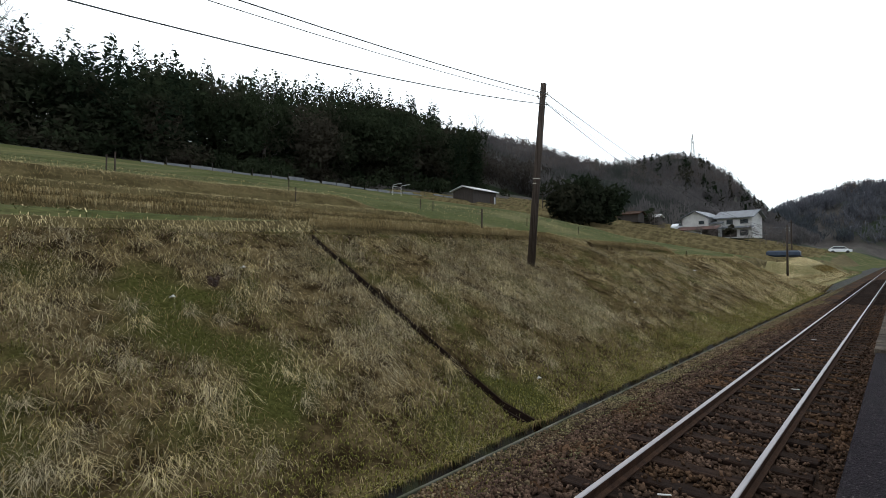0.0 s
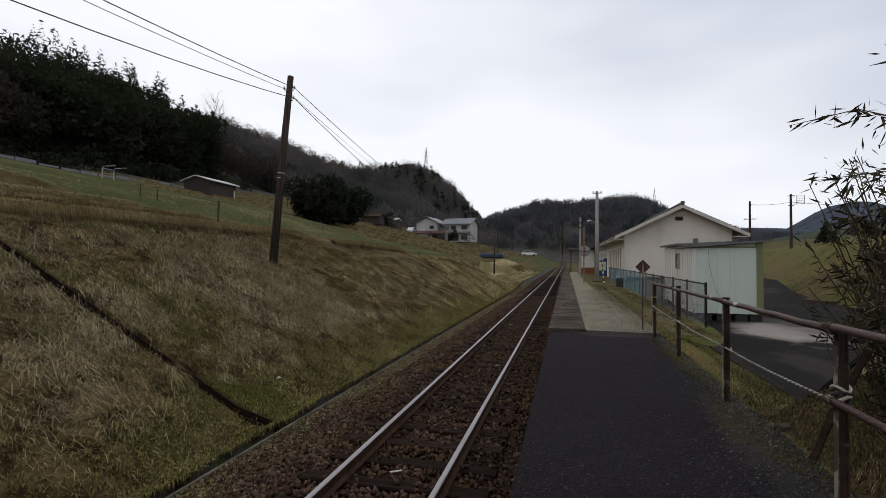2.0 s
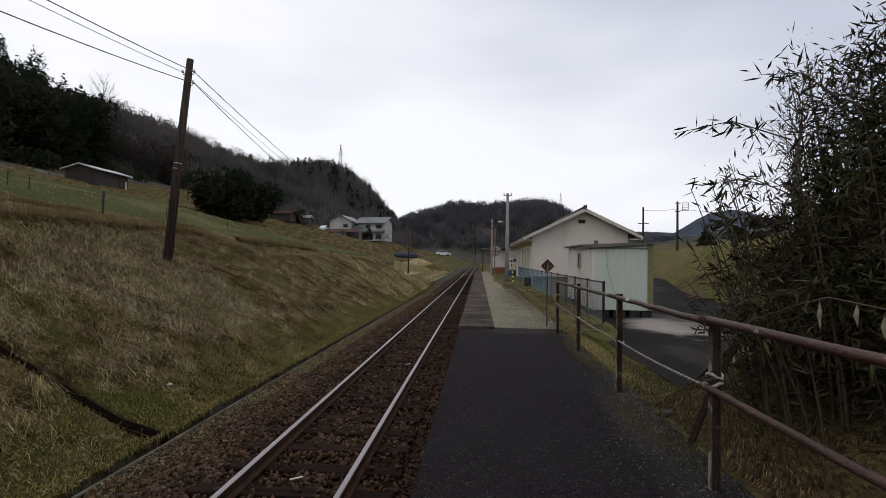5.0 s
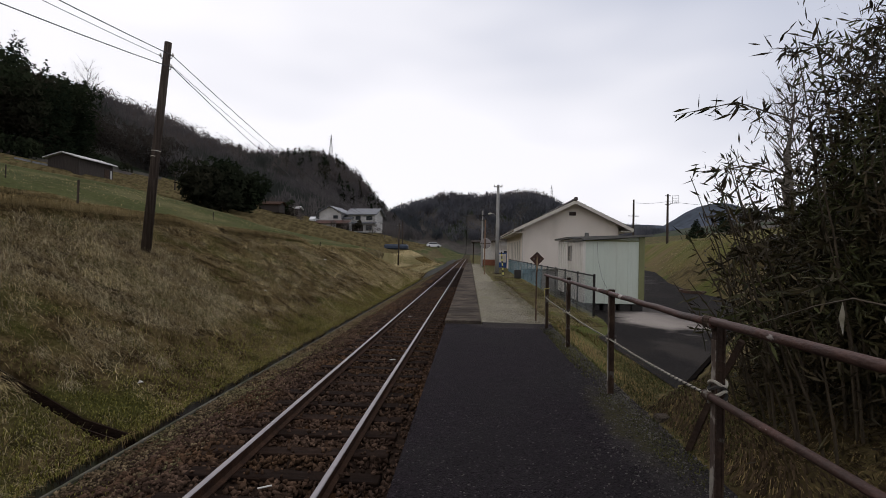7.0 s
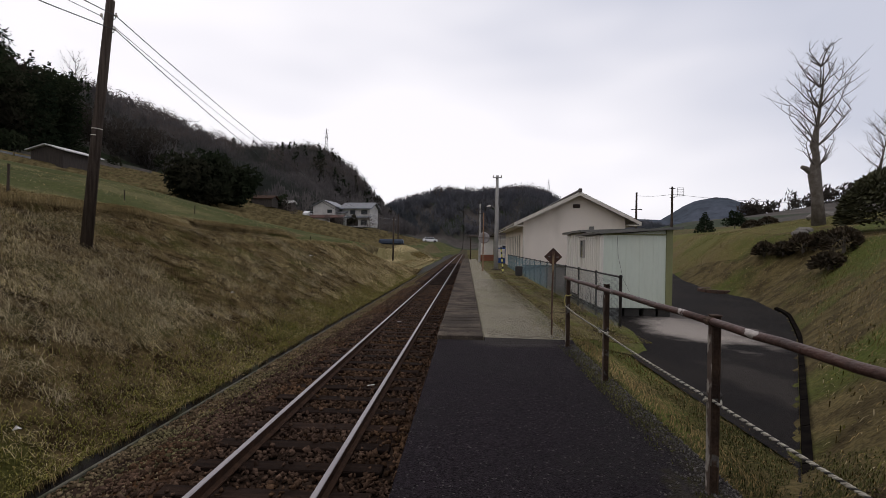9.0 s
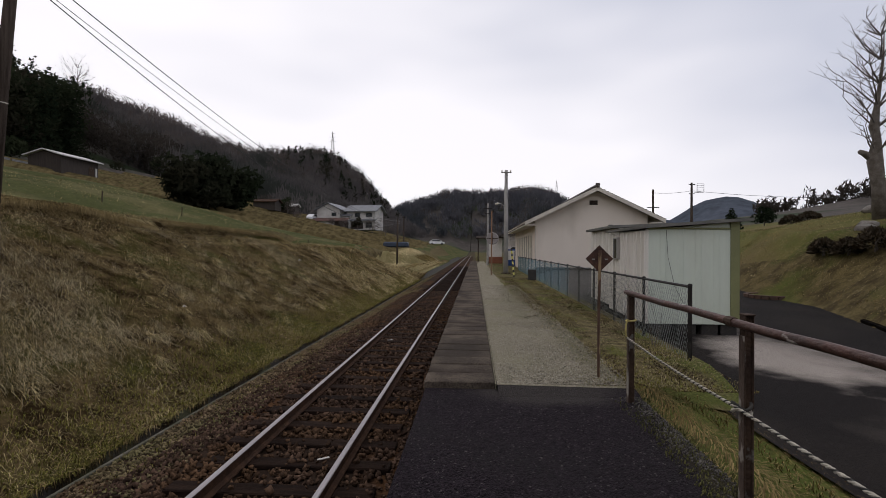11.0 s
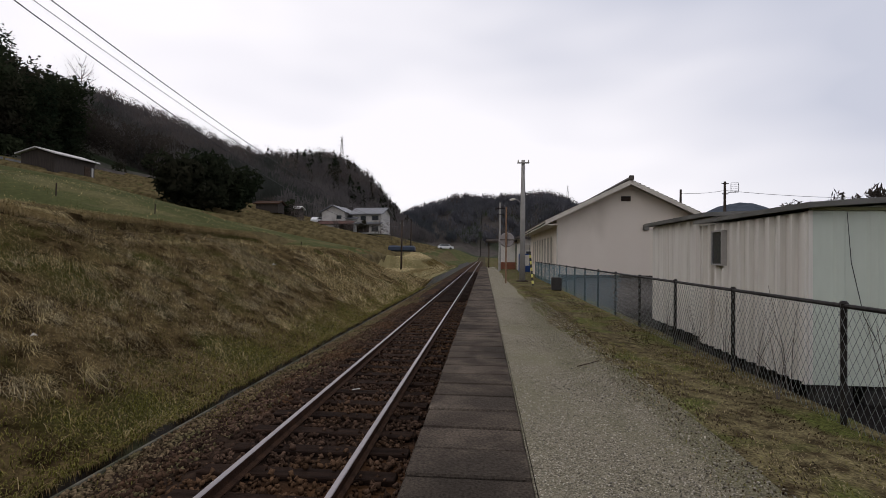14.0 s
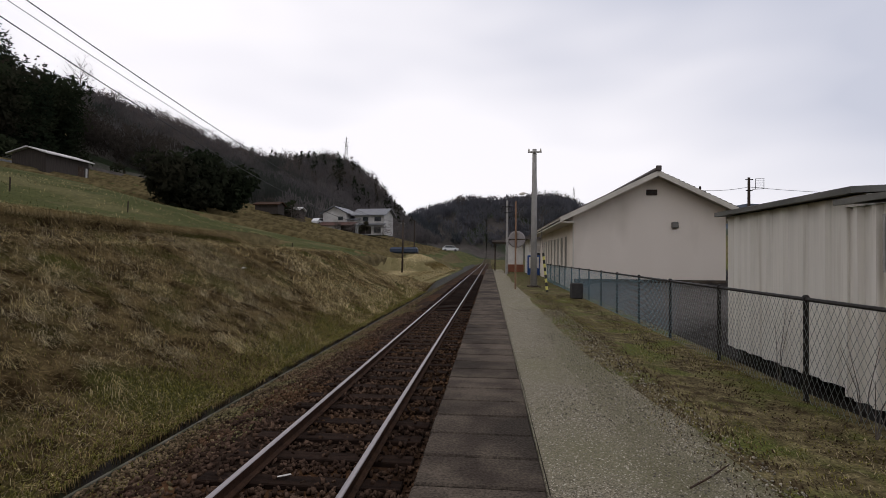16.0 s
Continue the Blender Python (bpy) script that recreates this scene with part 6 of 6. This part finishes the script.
part("twig", Geo().tube([(-1.45, -0.35, 1.22), (-1.2, -0.95, 1.5), (-1.2, -1.2, 1.56), (-1.15, -1.6, 1.52), (-0.6, -1.7, 1.45)], [0.003, 0.004, 0.005, 0.006, 0.008], 5), M_CULM, bam, "bent pale twig")
for lx0, ly0, lz0, ll in ((-1.2, -1.13, 1.54, 0.17), (-1.17, -1.36, 1.54, 0.12), (-1.15, -1.58, 1.52, 0.10), (-1.16, -1.52, 1.5, 0.12)):
    dl = Geo()
    dl.add([(lx0, ly0, lz0), (lx0 + 0.008, ly0 - 0.006, lz0 - ll * 0.35), (lx0 + 0.02, ly0 + 0.022, lz0 - ll), (lx0 - 0.008, ly0 + 0.014, lz0 - ll * 0.5), (lx0 + 0.006, ly0 + 0.004, lz0 - ll * 0.4)], [(0, 1, 4), (1, 2, 4), (2, 3, 4), (3, 0, 4), (0, 3, 2, 1)])
    part("dry_leaf", dl, M_DRYLEAF, bam, "pale withered leaf")
part("leaves", array_mesh("leaves", lv, np.arange(len(lv)).reshape(-1, 4), M_BAMLEAF), None, bam, "narrow dark bamboo leaves")


# ---- grass, stones and litter ----
def blades(name, x, y, z, length, width, flatness, material, label, seed, droop=(0.6, 0.0)):
    """Bent grass blades as one mesh of stuff; most lie over, downhill along droop."""
    r = np.random.RandomState(seed)
    n = len(x)
    a = r.uniform(0, 6.283, n)
    h = np.stack([np.cos(a) + droop[0], np.sin(a) + droop[1]], 1)
    h /= np.linalg.norm(h, axis=1)[:, None] + 1e-6
    L = length * r.uniform(0.5, 1.4, n)
    f = np.clip(flatness + r.normal(size=n) * 0.22, 0.1, 0.98)
    root = np.stack([x, y, z - 0.01], 1)
    slope = (land(x + h[:, 0] * 0.2, y + h[:, 1] * 0.2) - land(x, y)) / 0.2
    fw = np.concatenate([h, np.clip(slope, -1, 1)[:, None]], 1)
    mid = root + fw * (L * f * 0.55)[:, None] + np.array([0, 0, 1.0]) * (L * (1 - f) * 0.8 + 0.015)[:, None]
    tip = root + fw * (L * (0.35 + 0.65 * f))[:, None] + np.array([0, 0, 1.0]) * (L * (1 - f) * 0.75 + 0.004)[:, None]
    s = np.stack([-h[:, 1], h[:, 0], 0 * L], 1) * (width * r.uniform(0.6, 1.4, n))[:, None]
    v = np.stack([root - s, root + s, mid + s * 0.8, mid - s * 0.8, tip + s * 0.12, tip - s * 0.12], 1).reshape(-1, 3)
    k = np.arange(n)[:, None] * 6
    q = np.concatenate([k + np.array([[0, 1, 2, 3]]), k + np.array([[3, 2, 4, 5]])], 0)
    ob = new(name, array_mesh(name, v, q, material))
    return tagged(ob, label, "grass", kind="stuff")


def scatter(n, x0, x1, y0, y1, seed, clump=0.0, power=1.0):
    r = np.random.RandomState(seed)
    x, y = r.uniform(x0, x1, n), y0 + (y1 - y0) * r.uniform(0, 1, n) ** power
    if clump:
        m = waves(x, y, 1.4, seed) + 0.6 * waves(x, y, 3.3, seed + 1)
        k = m + r.normal(size=n) * 0.25 > clump
        x, y = x[k], y[k]
    return x, y


def off_gutter(x, y):
    k = ~((np.abs(y - 7.5 + 0.035 * (x + 3)) < 0.13) & (x > -10.3))
    return x[k], y[k]


M_STRAW = mat("dry_straw", (0.27, 0.21, 0.100), (0.45, 0.365, 0.20), 0.8, 0.9, bump=0.0, vary=0.5, spec=0.05)
M_STRAWB = mat("brown_straw", (0.130, 0.092, 0.038), (0.225, 0.165, 0.075), 0.8, 0.9, bump=0.0, vary=0.5, spec=0.04)
M_STRAWG = mat("grey_straw", (0.215, 0.172, 0.098), (0.33, 0.272, 0.168), 0.8, 0.9, bump=0.0, vary=0.5, spec=0.04)
M_MOSSG = mat("moss_green_blade", (0.120, 0.112, 0.026), (0.175, 0.156, 0.042), 0.8, 0.9, bump=0.0, vary=0.4, spec=0.04)
M_VERGEG = mat("verge_blade", (0.040, 0.042, 0.012), (0.082, 0.078, 0.026), 0.8, 0.9, bump=0.0, vary=0.5, spec=0.1)
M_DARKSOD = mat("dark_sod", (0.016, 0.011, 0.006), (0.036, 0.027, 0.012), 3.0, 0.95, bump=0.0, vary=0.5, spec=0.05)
M_GREENB = mat("green_blade", (0.070, 0.066, 0.016), (0.122, 0.110, 0.032), 0.8, 0.9, bump=0.0, vary=0.5, spec=0.04)
for nm, m, n, cl, sd, ln, wd, fl, lab in (("dry_grass", M_STRAW, 95000, 0.26, 101, 0.20, 0.0030, 0.86, "matted dry straw-coloured grass on the bank"), ("brown_grass", M_STRAWB, 95000, -0.1, 102, 0.20, 0.0040, 0.82, "brown withered grass on the bank"), ("grey_grass", M_STRAWG, 90000, 0.2, 104, 0.16, 0.0030, 0.86, "grey curled dead grass on the bank"), ("green_grass", M_GREENB, 120000, 0.12, 103, 0.085, 0.0042, 0.5, "short green winter grass on the bank")):
    x, y = off_gutter(*scatter(n, -10.4, -2.79, -2, 34, sd, cl, 1.3))
    k = np.random.RandomState(sd).uniform(0, 1, len(x)) < {"green_grass": 1.0 - 0.55 * step(9, 16, y), "brown_grass": 0.45 + 0.55 * step(7, 15, y)}.get(nm, 1.0 + 0 * y)
    x, y = x[k], y[k]
    blades(nm, x, y, land(x, y), ln, wd, fl, m, lab, sd)
x, y = scatter(44000, -9.6, -3.0, 32, 56, 110, 0.1)
blades("far_dry_grass", x, y, land(x, y), 0.26, 0.010, 0.8, M_STRAW, "matted dry grass along the farther bank", 110)
x, y = scatter(24000, -9.6, -3.0, 32, 56, 111, -0.1)
blades("far_brown_grass", x, y, land(x, y), 0.24, 0.009, 0.75, M_STRAWB, "brown grass along the farther bank", 111)
x, y = scatter(50000, -4.3, -2.745, -4, 50, 112)
k = np.random.RandomState(6).uniform(0, 1, len(x)) < np.clip((x + 4.5) / 1.0, 0, 1)
x, y = x[k], y[k]
blades("ditch_grass", x, y, land(x, y), 0.09, 0.006, 0.5, M_MOSSG, "bright green grass fringing the ditch", 112, (1.0, 0))
rz = np.random.RandomState(57)
lips = [(10.62, 8.5, 24.5, 6000), (12.84, -10, 23, 5000), (15.07, -10, 22, 5000), (18.07, -8, 21, 5000), (23.32, -6, 20, 5000), (10.82, 25, 40, 4000), (15.37, 25, 46, 5000), (9.3, 24, 52, 5000), (10.4, -6, 8.5, 3000)]
for name, m, tip, keep, lab in (("terrace_straw", M_STRAW, 0.16, 1.0, "yellow dry grass hanging over the terrace edges"), ("riser_grass", M_STRAWB, 0.15, 0.5, "dark dead grass on the terrace risers")):
    xs, ys = [], []
    for e0, ya, yb, n in lips:
        yy = rz.uniform(ya, yb, int(n * keep))
        ee = e0 + (0.16 * np.abs(rz.normal(size=len(yy))) if keep == 1.0 else rz.uniform(-0.25, 0.0, len(yy)))
        tuft = waves(0 * yy, yy, 2.3, 61) + 0.8 * rz.normal(size=len(yy)) > -0.5
        xx = -ee - meander(ee, yy)
        xs.append(xx[tuft])
        ys.append(yy[tuft])
    x, y = np.concatenate(xs), np.concatenate(ys)
    blades(name, x, y, land(x, y) + 0.01, tip, 0.007, 0.82, m, lab, 113, (2.2, 0))
x, y = scatter(40000, -40, -10.8, -10, 60, 158, 0.1)
blades("terrace_grass", x, y, land(x, y), 0.10, 0.010, 0.6, M_VERGEG, "rough winter grass on the terraces", 158, (0, 0))
x, y = scatter(20000, -34, -10.8, -10, 60, 159, 0.2)
blades("terrace_dry_grass", x, y, land(x, y), 0.18, 0.012, 0.75, M_STRAW, "patches of dry grass on the terraces", 159, (0, 0))
x, y = scatter(14000, -10.5, -3.2, 57, 95, 160)
blades("field_straw", x, y, land(x, y), 0.3, 0.02, 0.8, M_STRAW, "pale straw on the low field by the track", 160, (0, 0))
x, y = scatter(16000, 3.3, 5.1, PLAT0 + 0.1, 40, 114, 0.1, 1.6)
blades("platform_weeds", x, y, 0 * x + 0.735 - 0.03 * (x > 4.2), 0.045, 0.0026, 0.9, M_STRAWG, "thin dry weeds on the platform strip", 114, (0, 0))
x, y = scatter(30000, 3.2, 5.1, PLAT0 + 0.1, 36, 115, 0.1, 1.6)
blades("platform_tufts", x, y, 0 * x + 0.73 - 0.03 * (x > 4.2), 0.022, 0.0032, 0.7, M_MOSSG, "green weed tufts along the platform fence", 115, (0, 0))
x, y = scatter(34000, 3.7, 4.85, 4.4, 13.4, 116, 0.12)
blades("verge_grass", x, y, land(x, y), 0.05, 0.0032, 0.65, M_VERGEG, "green grass verge below the handrail", 116, (0, 0))
x, y = scatter(12000, 3.7, 4.75, 1.0, 13.4, 117, 0.0)
blades("verge_straw", x, y, land(x, y), 0.09, 0.003, 0.85, M_STRAWB, "dry grass on the verge below the handrail", 117, (0, 0))
M_LITTER = mat("leaf_litter", (0.026, 0.018, 0.011), (0.066, 0.045, 0.026), 2.0, 0.9, bump=0.0, vary=0.6, spec=0.03)
x, y = scatter(14000, 3.72, 5.2, -1.0, 6.0, 141)
blades("leaf_litter", x, y, land(x, y) + 0.015, 0.045, 0.006, 0.92, M_LITTER, "brown fallen bamboo leaves covering the verge", 141, (0, 0))
x, y = scatter(14000, 3.3, 5.1, PLAT0 + 0.1, 34, 142, 0.0, 1.5)
blades("platform_litter", x, y, 0 * x + 0.735 - 0.04 * (x > 4.2), 0.035, 0.005, 0.92, M_LITTER, "brown leaf litter on the platform strip", 142, (0, 0))
x, y = scatter(60000, 4.2, 20, 6, 34, 118, -0.15)
k = x > road_right(y) + 0.3
x, y = x[k], y[k]
blades("slope_grass", x, y, land(x, y), 0.12, 0.005, 0.8, M_STRAWB, "withered brown grass on the garden slope", 118, (-0.6, 0))
x, y = scatter(45000, 4.2, 22, 6, 44, 119, 0.05)
k = x > road_right(y) + 0.3
x, y = x[k], y[k]
blades("slope_green", x, y, land(x, y), 0.08, 0.006, 0.6, M_GREENB, "green grass patches on the garden slope", 119, (-0.4, 0))

x, y = scatter(42000, 4.5, 24, 6, 46, 121, 0.0)
k = x > road_right(y) + 0.3
x, y = x[k], y[k]
blades("slope_straw", x, y, land(x, y), 0.10, 0.0045, 0.85, M_STRAWG, "pale dry grass on the garden slope", 121, (-0.6, 0))

x, y = scatter(12000, -2.47, -1.7, 1, 40, 122, 0.1)
blades("shoulder_grass", x, y, np.interp(x, [-2.38, -1.95, -1.45], [-0.44, -0.38, -0.235]), 0.06, 0.004, 0.6, M_MOSSG, "sparse grass on the ballast shoulder", 122, (0, 0))
x, y = off_gutter(*scatter(90000, -10.2, -4.6, 2, 40, 123))
k = waves(x, y, 0.55, 41) + 0.7 * waves(x, y, 1.6, 42) > 0.22
blades("straw_swaths", x[k], y[k], land(x[k], y[k]), 0.30, 0.0045, 0.88, M_STRAWG, "pale grey straw lying in swaths on the bank", 123)

# tussocks of pale grass
rt = np.random.RandomState(31)
for nm, m, n, ln, lab in (("pale_tussocks", M_STRAW, 130, 0.34, "pale drooping grass tussocks on the bank"), ("grey_tussocks", M_STRAWG, 210, 0.28, "grey flattened grass tussocks on the bank")):
    cx0, cy0 = rt.uniform(-9.9, -3.9, n), -1 + 33 * rt.uniform(0, 1, n) ** 1.2
    w0 = np.repeat(rt.uniform(0.04, 0.16, n), 80)
    tx = np.repeat(cx0, 80) + rt.normal(size=n * 80) * w0
    ty = np.repeat(cy0, 80) + rt.normal(size=n * 80) * w0
    tx, ty = off_gutter(tx, ty)
    blades(nm, tx, ty, land(tx, ty), ln, 0.0036, 0.7, m, lab, 131, (1.3, 0))


def fringe(name, x, y, z, length, width, material, label, seed):
    """Grass that hangs over an edge towards the track."""
    r = np.random.RandomState(seed)
    n = len(x)
    L = length * r.uniform(0.5, 1.4, n)
    a = r.normal(size=n) * 0.5
    out = np.stack([np.cos(a), np.sin(a), 0 * a], 1)
    root = np.stack([x, y, z], 1)
    mid = root + out * (L * 0.45)[:, None] + np.array([0, 0, 1.0]) * (L * r.uniform(0.0, 0.3, n))[:, None]
    tip = root + out * (L * 0.62)[:, None] - np.array([0, 0, 1.0]) * (L * r.uniform(0.3, 0.8, n))[:, None]
    w = np.stack([-out[:, 1], out[:, 0], 0 * a], 1) * (width * r.uniform(0.6, 1.4, n))[:, None]
    v = np.stack([root - w, root + w, mid + w * 0.8, mid - w * 0.8, tip + w * 0.15, tip - w * 0.15], 1).reshape(-1, 3)
    k = np.arange(n)[:, None] * 6
    ob = new(name, array_mesh(name, v, np.concatenate([k + np.array([[0, 1, 2, 3]]), k + np.array([[3, 2, 4, 5]])], 0), material))
    return tagged(ob, label, "grass", kind="stuff")


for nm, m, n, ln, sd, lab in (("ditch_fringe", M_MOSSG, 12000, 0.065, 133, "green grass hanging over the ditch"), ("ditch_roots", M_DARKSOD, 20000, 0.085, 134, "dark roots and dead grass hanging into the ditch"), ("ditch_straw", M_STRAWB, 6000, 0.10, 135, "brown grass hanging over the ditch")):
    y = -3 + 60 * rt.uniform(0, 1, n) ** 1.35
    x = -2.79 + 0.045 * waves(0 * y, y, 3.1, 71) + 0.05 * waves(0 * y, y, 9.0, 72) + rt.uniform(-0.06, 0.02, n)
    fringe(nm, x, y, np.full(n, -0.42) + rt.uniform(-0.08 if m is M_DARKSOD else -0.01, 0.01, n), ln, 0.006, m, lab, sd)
for nm, m, sd, ln, lab in (("ledge_straw", M_STRAW, 136, 0.17, "yellow grass curtain over the near terrace edges"), ("ledge_brown", M_STRAWB, 137, 0.24, "brown grass curtain over the near terrace edges")):
    y = np.concatenate([rt.uniform(8.2, 24.5, 15000), rt.uniform(-8, 23, 5000), rt.uniform(-8, 22, 5000), rt.uniform(25, 40, 6000)])
    e = np.concatenate([np.full(15000, 10.6), np.full(5000, 12.83), np.full(5000, 15.06), np.full(6000, 10.8)]) + rt.uniform(-0.05, 0.03, len(y))
    x = -e - meander(e, y)
    fringe(nm, x, y, land(x, y) + 0.02, ln, 0.006, m, lab, sd)

# ballast stones
cube = bmesh.new()
bmesh.ops.create_cube(cube, size=1.35)
bmesh.ops.triangulate(cube, faces=cube.faces[:])
cube.verts.ensure_lookup_table()
iv = np.array([v.co[:] for v in cube.verts])
itri = np.array([[v.index for v in f.verts] for f in cube.faces])
cube.free()


def stones(name, x, y, z, size, material, label, seed):
    r = np.random.RandomState(seed)
    n = len(x)
    jit = 1 + 0.32 * r.normal(size=(n, len(iv), 1)).clip(-1.3, 1.3)
    q = r.normal(size=(n, 3, 3))
    q, _ = np.linalg.qr(q)
    sc = size * r.uniform(0.55, 1.3, (n, 1, 1)) * np.stack([r.uniform(0.8, 1.3, n), r.uniform(0.7, 1.0, n), r.uniform(0.45, 0.8, n)], 1)[:, None, :]
    v = np.einsum("nvk,nkj->nvj", iv[None] * jit * sc, q) + np.stack([x, y, z], 1)[:, None, :]
    f = (np.arange(n)[:, None, None] * len(iv) + itri[None]).reshape(-1, 3)
    ob = new(name, array_mesh(name, v.reshape(-1, 3), f, material))
    return tagged(ob, label, "gravel", kind="stuff")


def bed_z(x):
    return np.interp(x, [-2.38, -1.95, -1.45, -0.9, 0.9, 1.2, 1.43], [-0.44, -0.38, -0.235, -0.205, -0.205, -0.215, -0.25])


r = np.random.RandomState(77)
M_TANSTONE = mat("tan_gravel", (0.150, 0.112, 0.066), (0.075, 0.050, 0.030), 4, 0.9, bump=0.0, c3=(0.115, 0.100, 0.050), scale3=0.9, vary=0.65, spec=0.03)
n = 34000
x = r.uniform(-2.0, 1.42, n)
y = 2.0 + 33 * r.uniform(0, 1, n) ** 1.25
ph = ((y - 1.0) / SLEEPER) % 1.0
on = (np.minimum(ph, 1 - ph) < 0.19) & (np.abs(x) < 1.07)
gap = (np.abs(np.abs(x) - 0.566) < 0.07)
k = ~(gap | (on & (r.uniform(0, 1, n) > 0.10)))
x, y, on = x[k], y[k], on[k]
lift = np.where(np.abs(x) < 1.05, 0.03, 0.008) + np.where(on, 0.035, 0)
stones("ballast_stones", x, y, bed_z(x) + lift + r.uniform(-0.015, 0.02, len(x)), 0.032, M_STONE, "brown angular ballast stones between the sleepers", 78)
n = 17000
x, y = -2.48 + 1.19 * r.uniform(0, 1, n) ** 1.3, 2.0 + 36 * r.uniform(0, 1, n) ** 1.2
stones("verge_stones", x, y, bed_z(x) + 0.008, 0.021, M_TANSTONE, "tan and grey gravel beside the ditch", 79)
n = 5000
x, y = -2.50 + 0.5 * r.uniform(0, 1, n) ** 1.5, 9.0 + 50 * r.uniform(0, 1, n)
stones("ditch_stones", x, y, bed_z(x) + 0.008, 0.026, M_TANSTONE, "grey stones lying on the ditch edge", 82)
n = 13000
x, y = r.uniform(2.26, 3.75, n), PLAT0 + 0.1 + 16 * r.uniform(0, 1, n) ** 1.5
M_PEBBLE = mat("pale_pebble", (0.34, 0.31, 0.25), (0.17, 0.15, 0.115), 9, 0.9, bump=0.0, vary=0.6)
stones("platform_pebbles", x, y, 0 * x + 0.743, 0.0075, M_PEBBLE, "fine pale pebbles on the platform", 80)

n = 12000
y = r.uniform(0.6, 11.4, n)
x = 3.74 - np.abs(r.normal(size=n)) * (0.10 + 0.30 * np.clip(1 - np.abs(y - 3.6) / 3.6, 0, 1))
k = (x > 2.6) & (waves(x, y, 5.0, 91) + 0.5 * r.normal(size=n) > -0.3)
x, y = x[k], y[k]
M_GREYGRIT = mat("grey_grit", (0.10, 0.092, 0.085), (0.055, 0.049, 0.046), 6, 0.9, bump=0.0, vary=0.6, spec=0.1)
stones("edge_grit", x, y, np.where(x < 3.72, LOW, land(x, y)) + 0.002, 0.008, M_GREYGRIT, "grey grit along the asphalt's broken edge", 81)
x, y = scatter(7000, 3.42, 3.78, 3.5, 11.4, 120, 0.15)
blades("edge_moss", x, y, 0 * x + LOW, 0.03, 0.004, 0.6, M_VERGEG, "moss tufts on the asphalt's edge", 120, (0, 0))

M_LOOSE = mat("loose_stalk", (0.21, 0.17, 0.11), (0.14, 0.105, 0.065), 5, 0.9, bump=0.1)
rk = random.Random(33)
for k in range(26):
    x, y, a, l = rk.uniform(3.75, 4.95), rk.uniform(12.6, 23.0), rk.uniform(-0.6, 0.6) + 1.9, rk.uniform(0.3, 0.9)
    c, t = math.cos(a) * l, math.sin(a) * l
    x = min(x, 4.95 - max(c, 0))
    z = 0.715 - 0.055 * max(0, x - 3.7)
    single("loose_stalk", Geo().tube([(0, 0, 0.0), (c * 0.5, t * 0.5, 0.018 + rk.uniform(0, 0.02)), (c, t, 0.006)], [0.004, 0.0035, 0.002], 5), M_LOOSE, "dry grass stalk lying on the platform verge", "weed", (x, y, z), group="loose stalks")
single("fallen_twig", Geo().tube([(-0.16, -0.13, 0.01), (0.02, 0.02, 0.02), (0.15, 0.14, 0.03), (0.19, 0.15, 0.05)], [0.006, 0.006, 0.005, 0.003], 6), M_POST, "dark forked twig lying on the gravel", "twig", (3.25, 17.3, 0.745))

# litter on the bank and track
M_PAPER = mat("white_scrap", (0.55, 0.53, 0.49), (0.45, 0.43, 0.40), 8, 0.7, bump=0.1)
# the last scrap stands in for a small pale grass tuft
for x, y, s in ((-7.35, 3.34, 0.06), (-8.23, 5.0, 0.07), (-7.08, 31.56, 0.09), (-5.34, 18.29, 0.05), (-3.67, 9.04, 0.045)):
    g = Geo()
    g.add([(-s, -s * 0.5, 0.02), (s, -s * 0.6, 0.05), (s * 0.8, s * 0.6, 0.03), (-s * 0.7, s * 0.5, 0.07), (-s, -s * 0.5, 0.012), (s, -s * 0.6, 0.042), (s * 0.8, s * 0.6, 0.022), (-s * 0.7, s * 0.5, 0.062)], [(0, 1, 2, 3), (7, 6, 5, 4), (0, 4, 5, 1), (1, 5, 6, 2), (2, 6, 7, 3), (3, 7, 4, 0)])
    single("paper_scrap", g, M_PAPER, "crumpled white scrap lying in the grass", "litter", grounded(x, y, 0.05), group="litter")
sx, sy = -7.82, 4.23
g = Geo()
for k in range(7):
    a = 0.9 * k
    g.tube([(0.05 * math.cos(a), 0.05 * math.sin(a), -0.05), (0.09 * math.cos(a), 0.09 * math.sin(a), 0.12 + 0.02 * (k % 3))], [0.05, 0.035], 7)
single("cut_stump", g, M_POST, "dark cut stump standing in the bank's grass", "stump", grounded(sx, sy))
for x, y, h in ((5.25, 15.1, 1.1), (5.3, 16.6, 1.35), (5.22, 17.2, 0.9), (5.3, 18.1, 1.2), (5.26, 18.9, 1.0), (5.28, 20.3, 1.15), (4.95, 16.2, 0.6), (5.0, 18.4, 0.5), (4.9, 14.4, 0.55)):
    st = thing("dry_stalk", "dry leafless weed stalk by the fence", "weed", (x, y, 0.45 if x > 5.1 else 0.68), group="dry stalks")
    for k in range(3):
        a, l = rf.uniform(0, 6.28), rf.uniform(0.1, 0.3)
        part("stem", Geo().tube([(0, 0, -0.05), (0.3 * l * math.cos(a), 0.3 * l * math.sin(a), h * 0.5), (l * math.cos(a), l * math.sin(a), h * rf.uniform(0.8, 1.1))], [0.005, 0.004, 0.002], 5), M_TWIG, st)
for x, y in ((-0.05, 5.6), (-0.2, 19.0), (0.3, 11.6)):
    single("pale_chip", Geo().box((-0.07, -0.014, 0), (0.07, 0.014, 0.012), 0.004), M_PAPER, "pale chip lying on a sleeper", "litter", (x, y, -0.13), 35, group="litter")
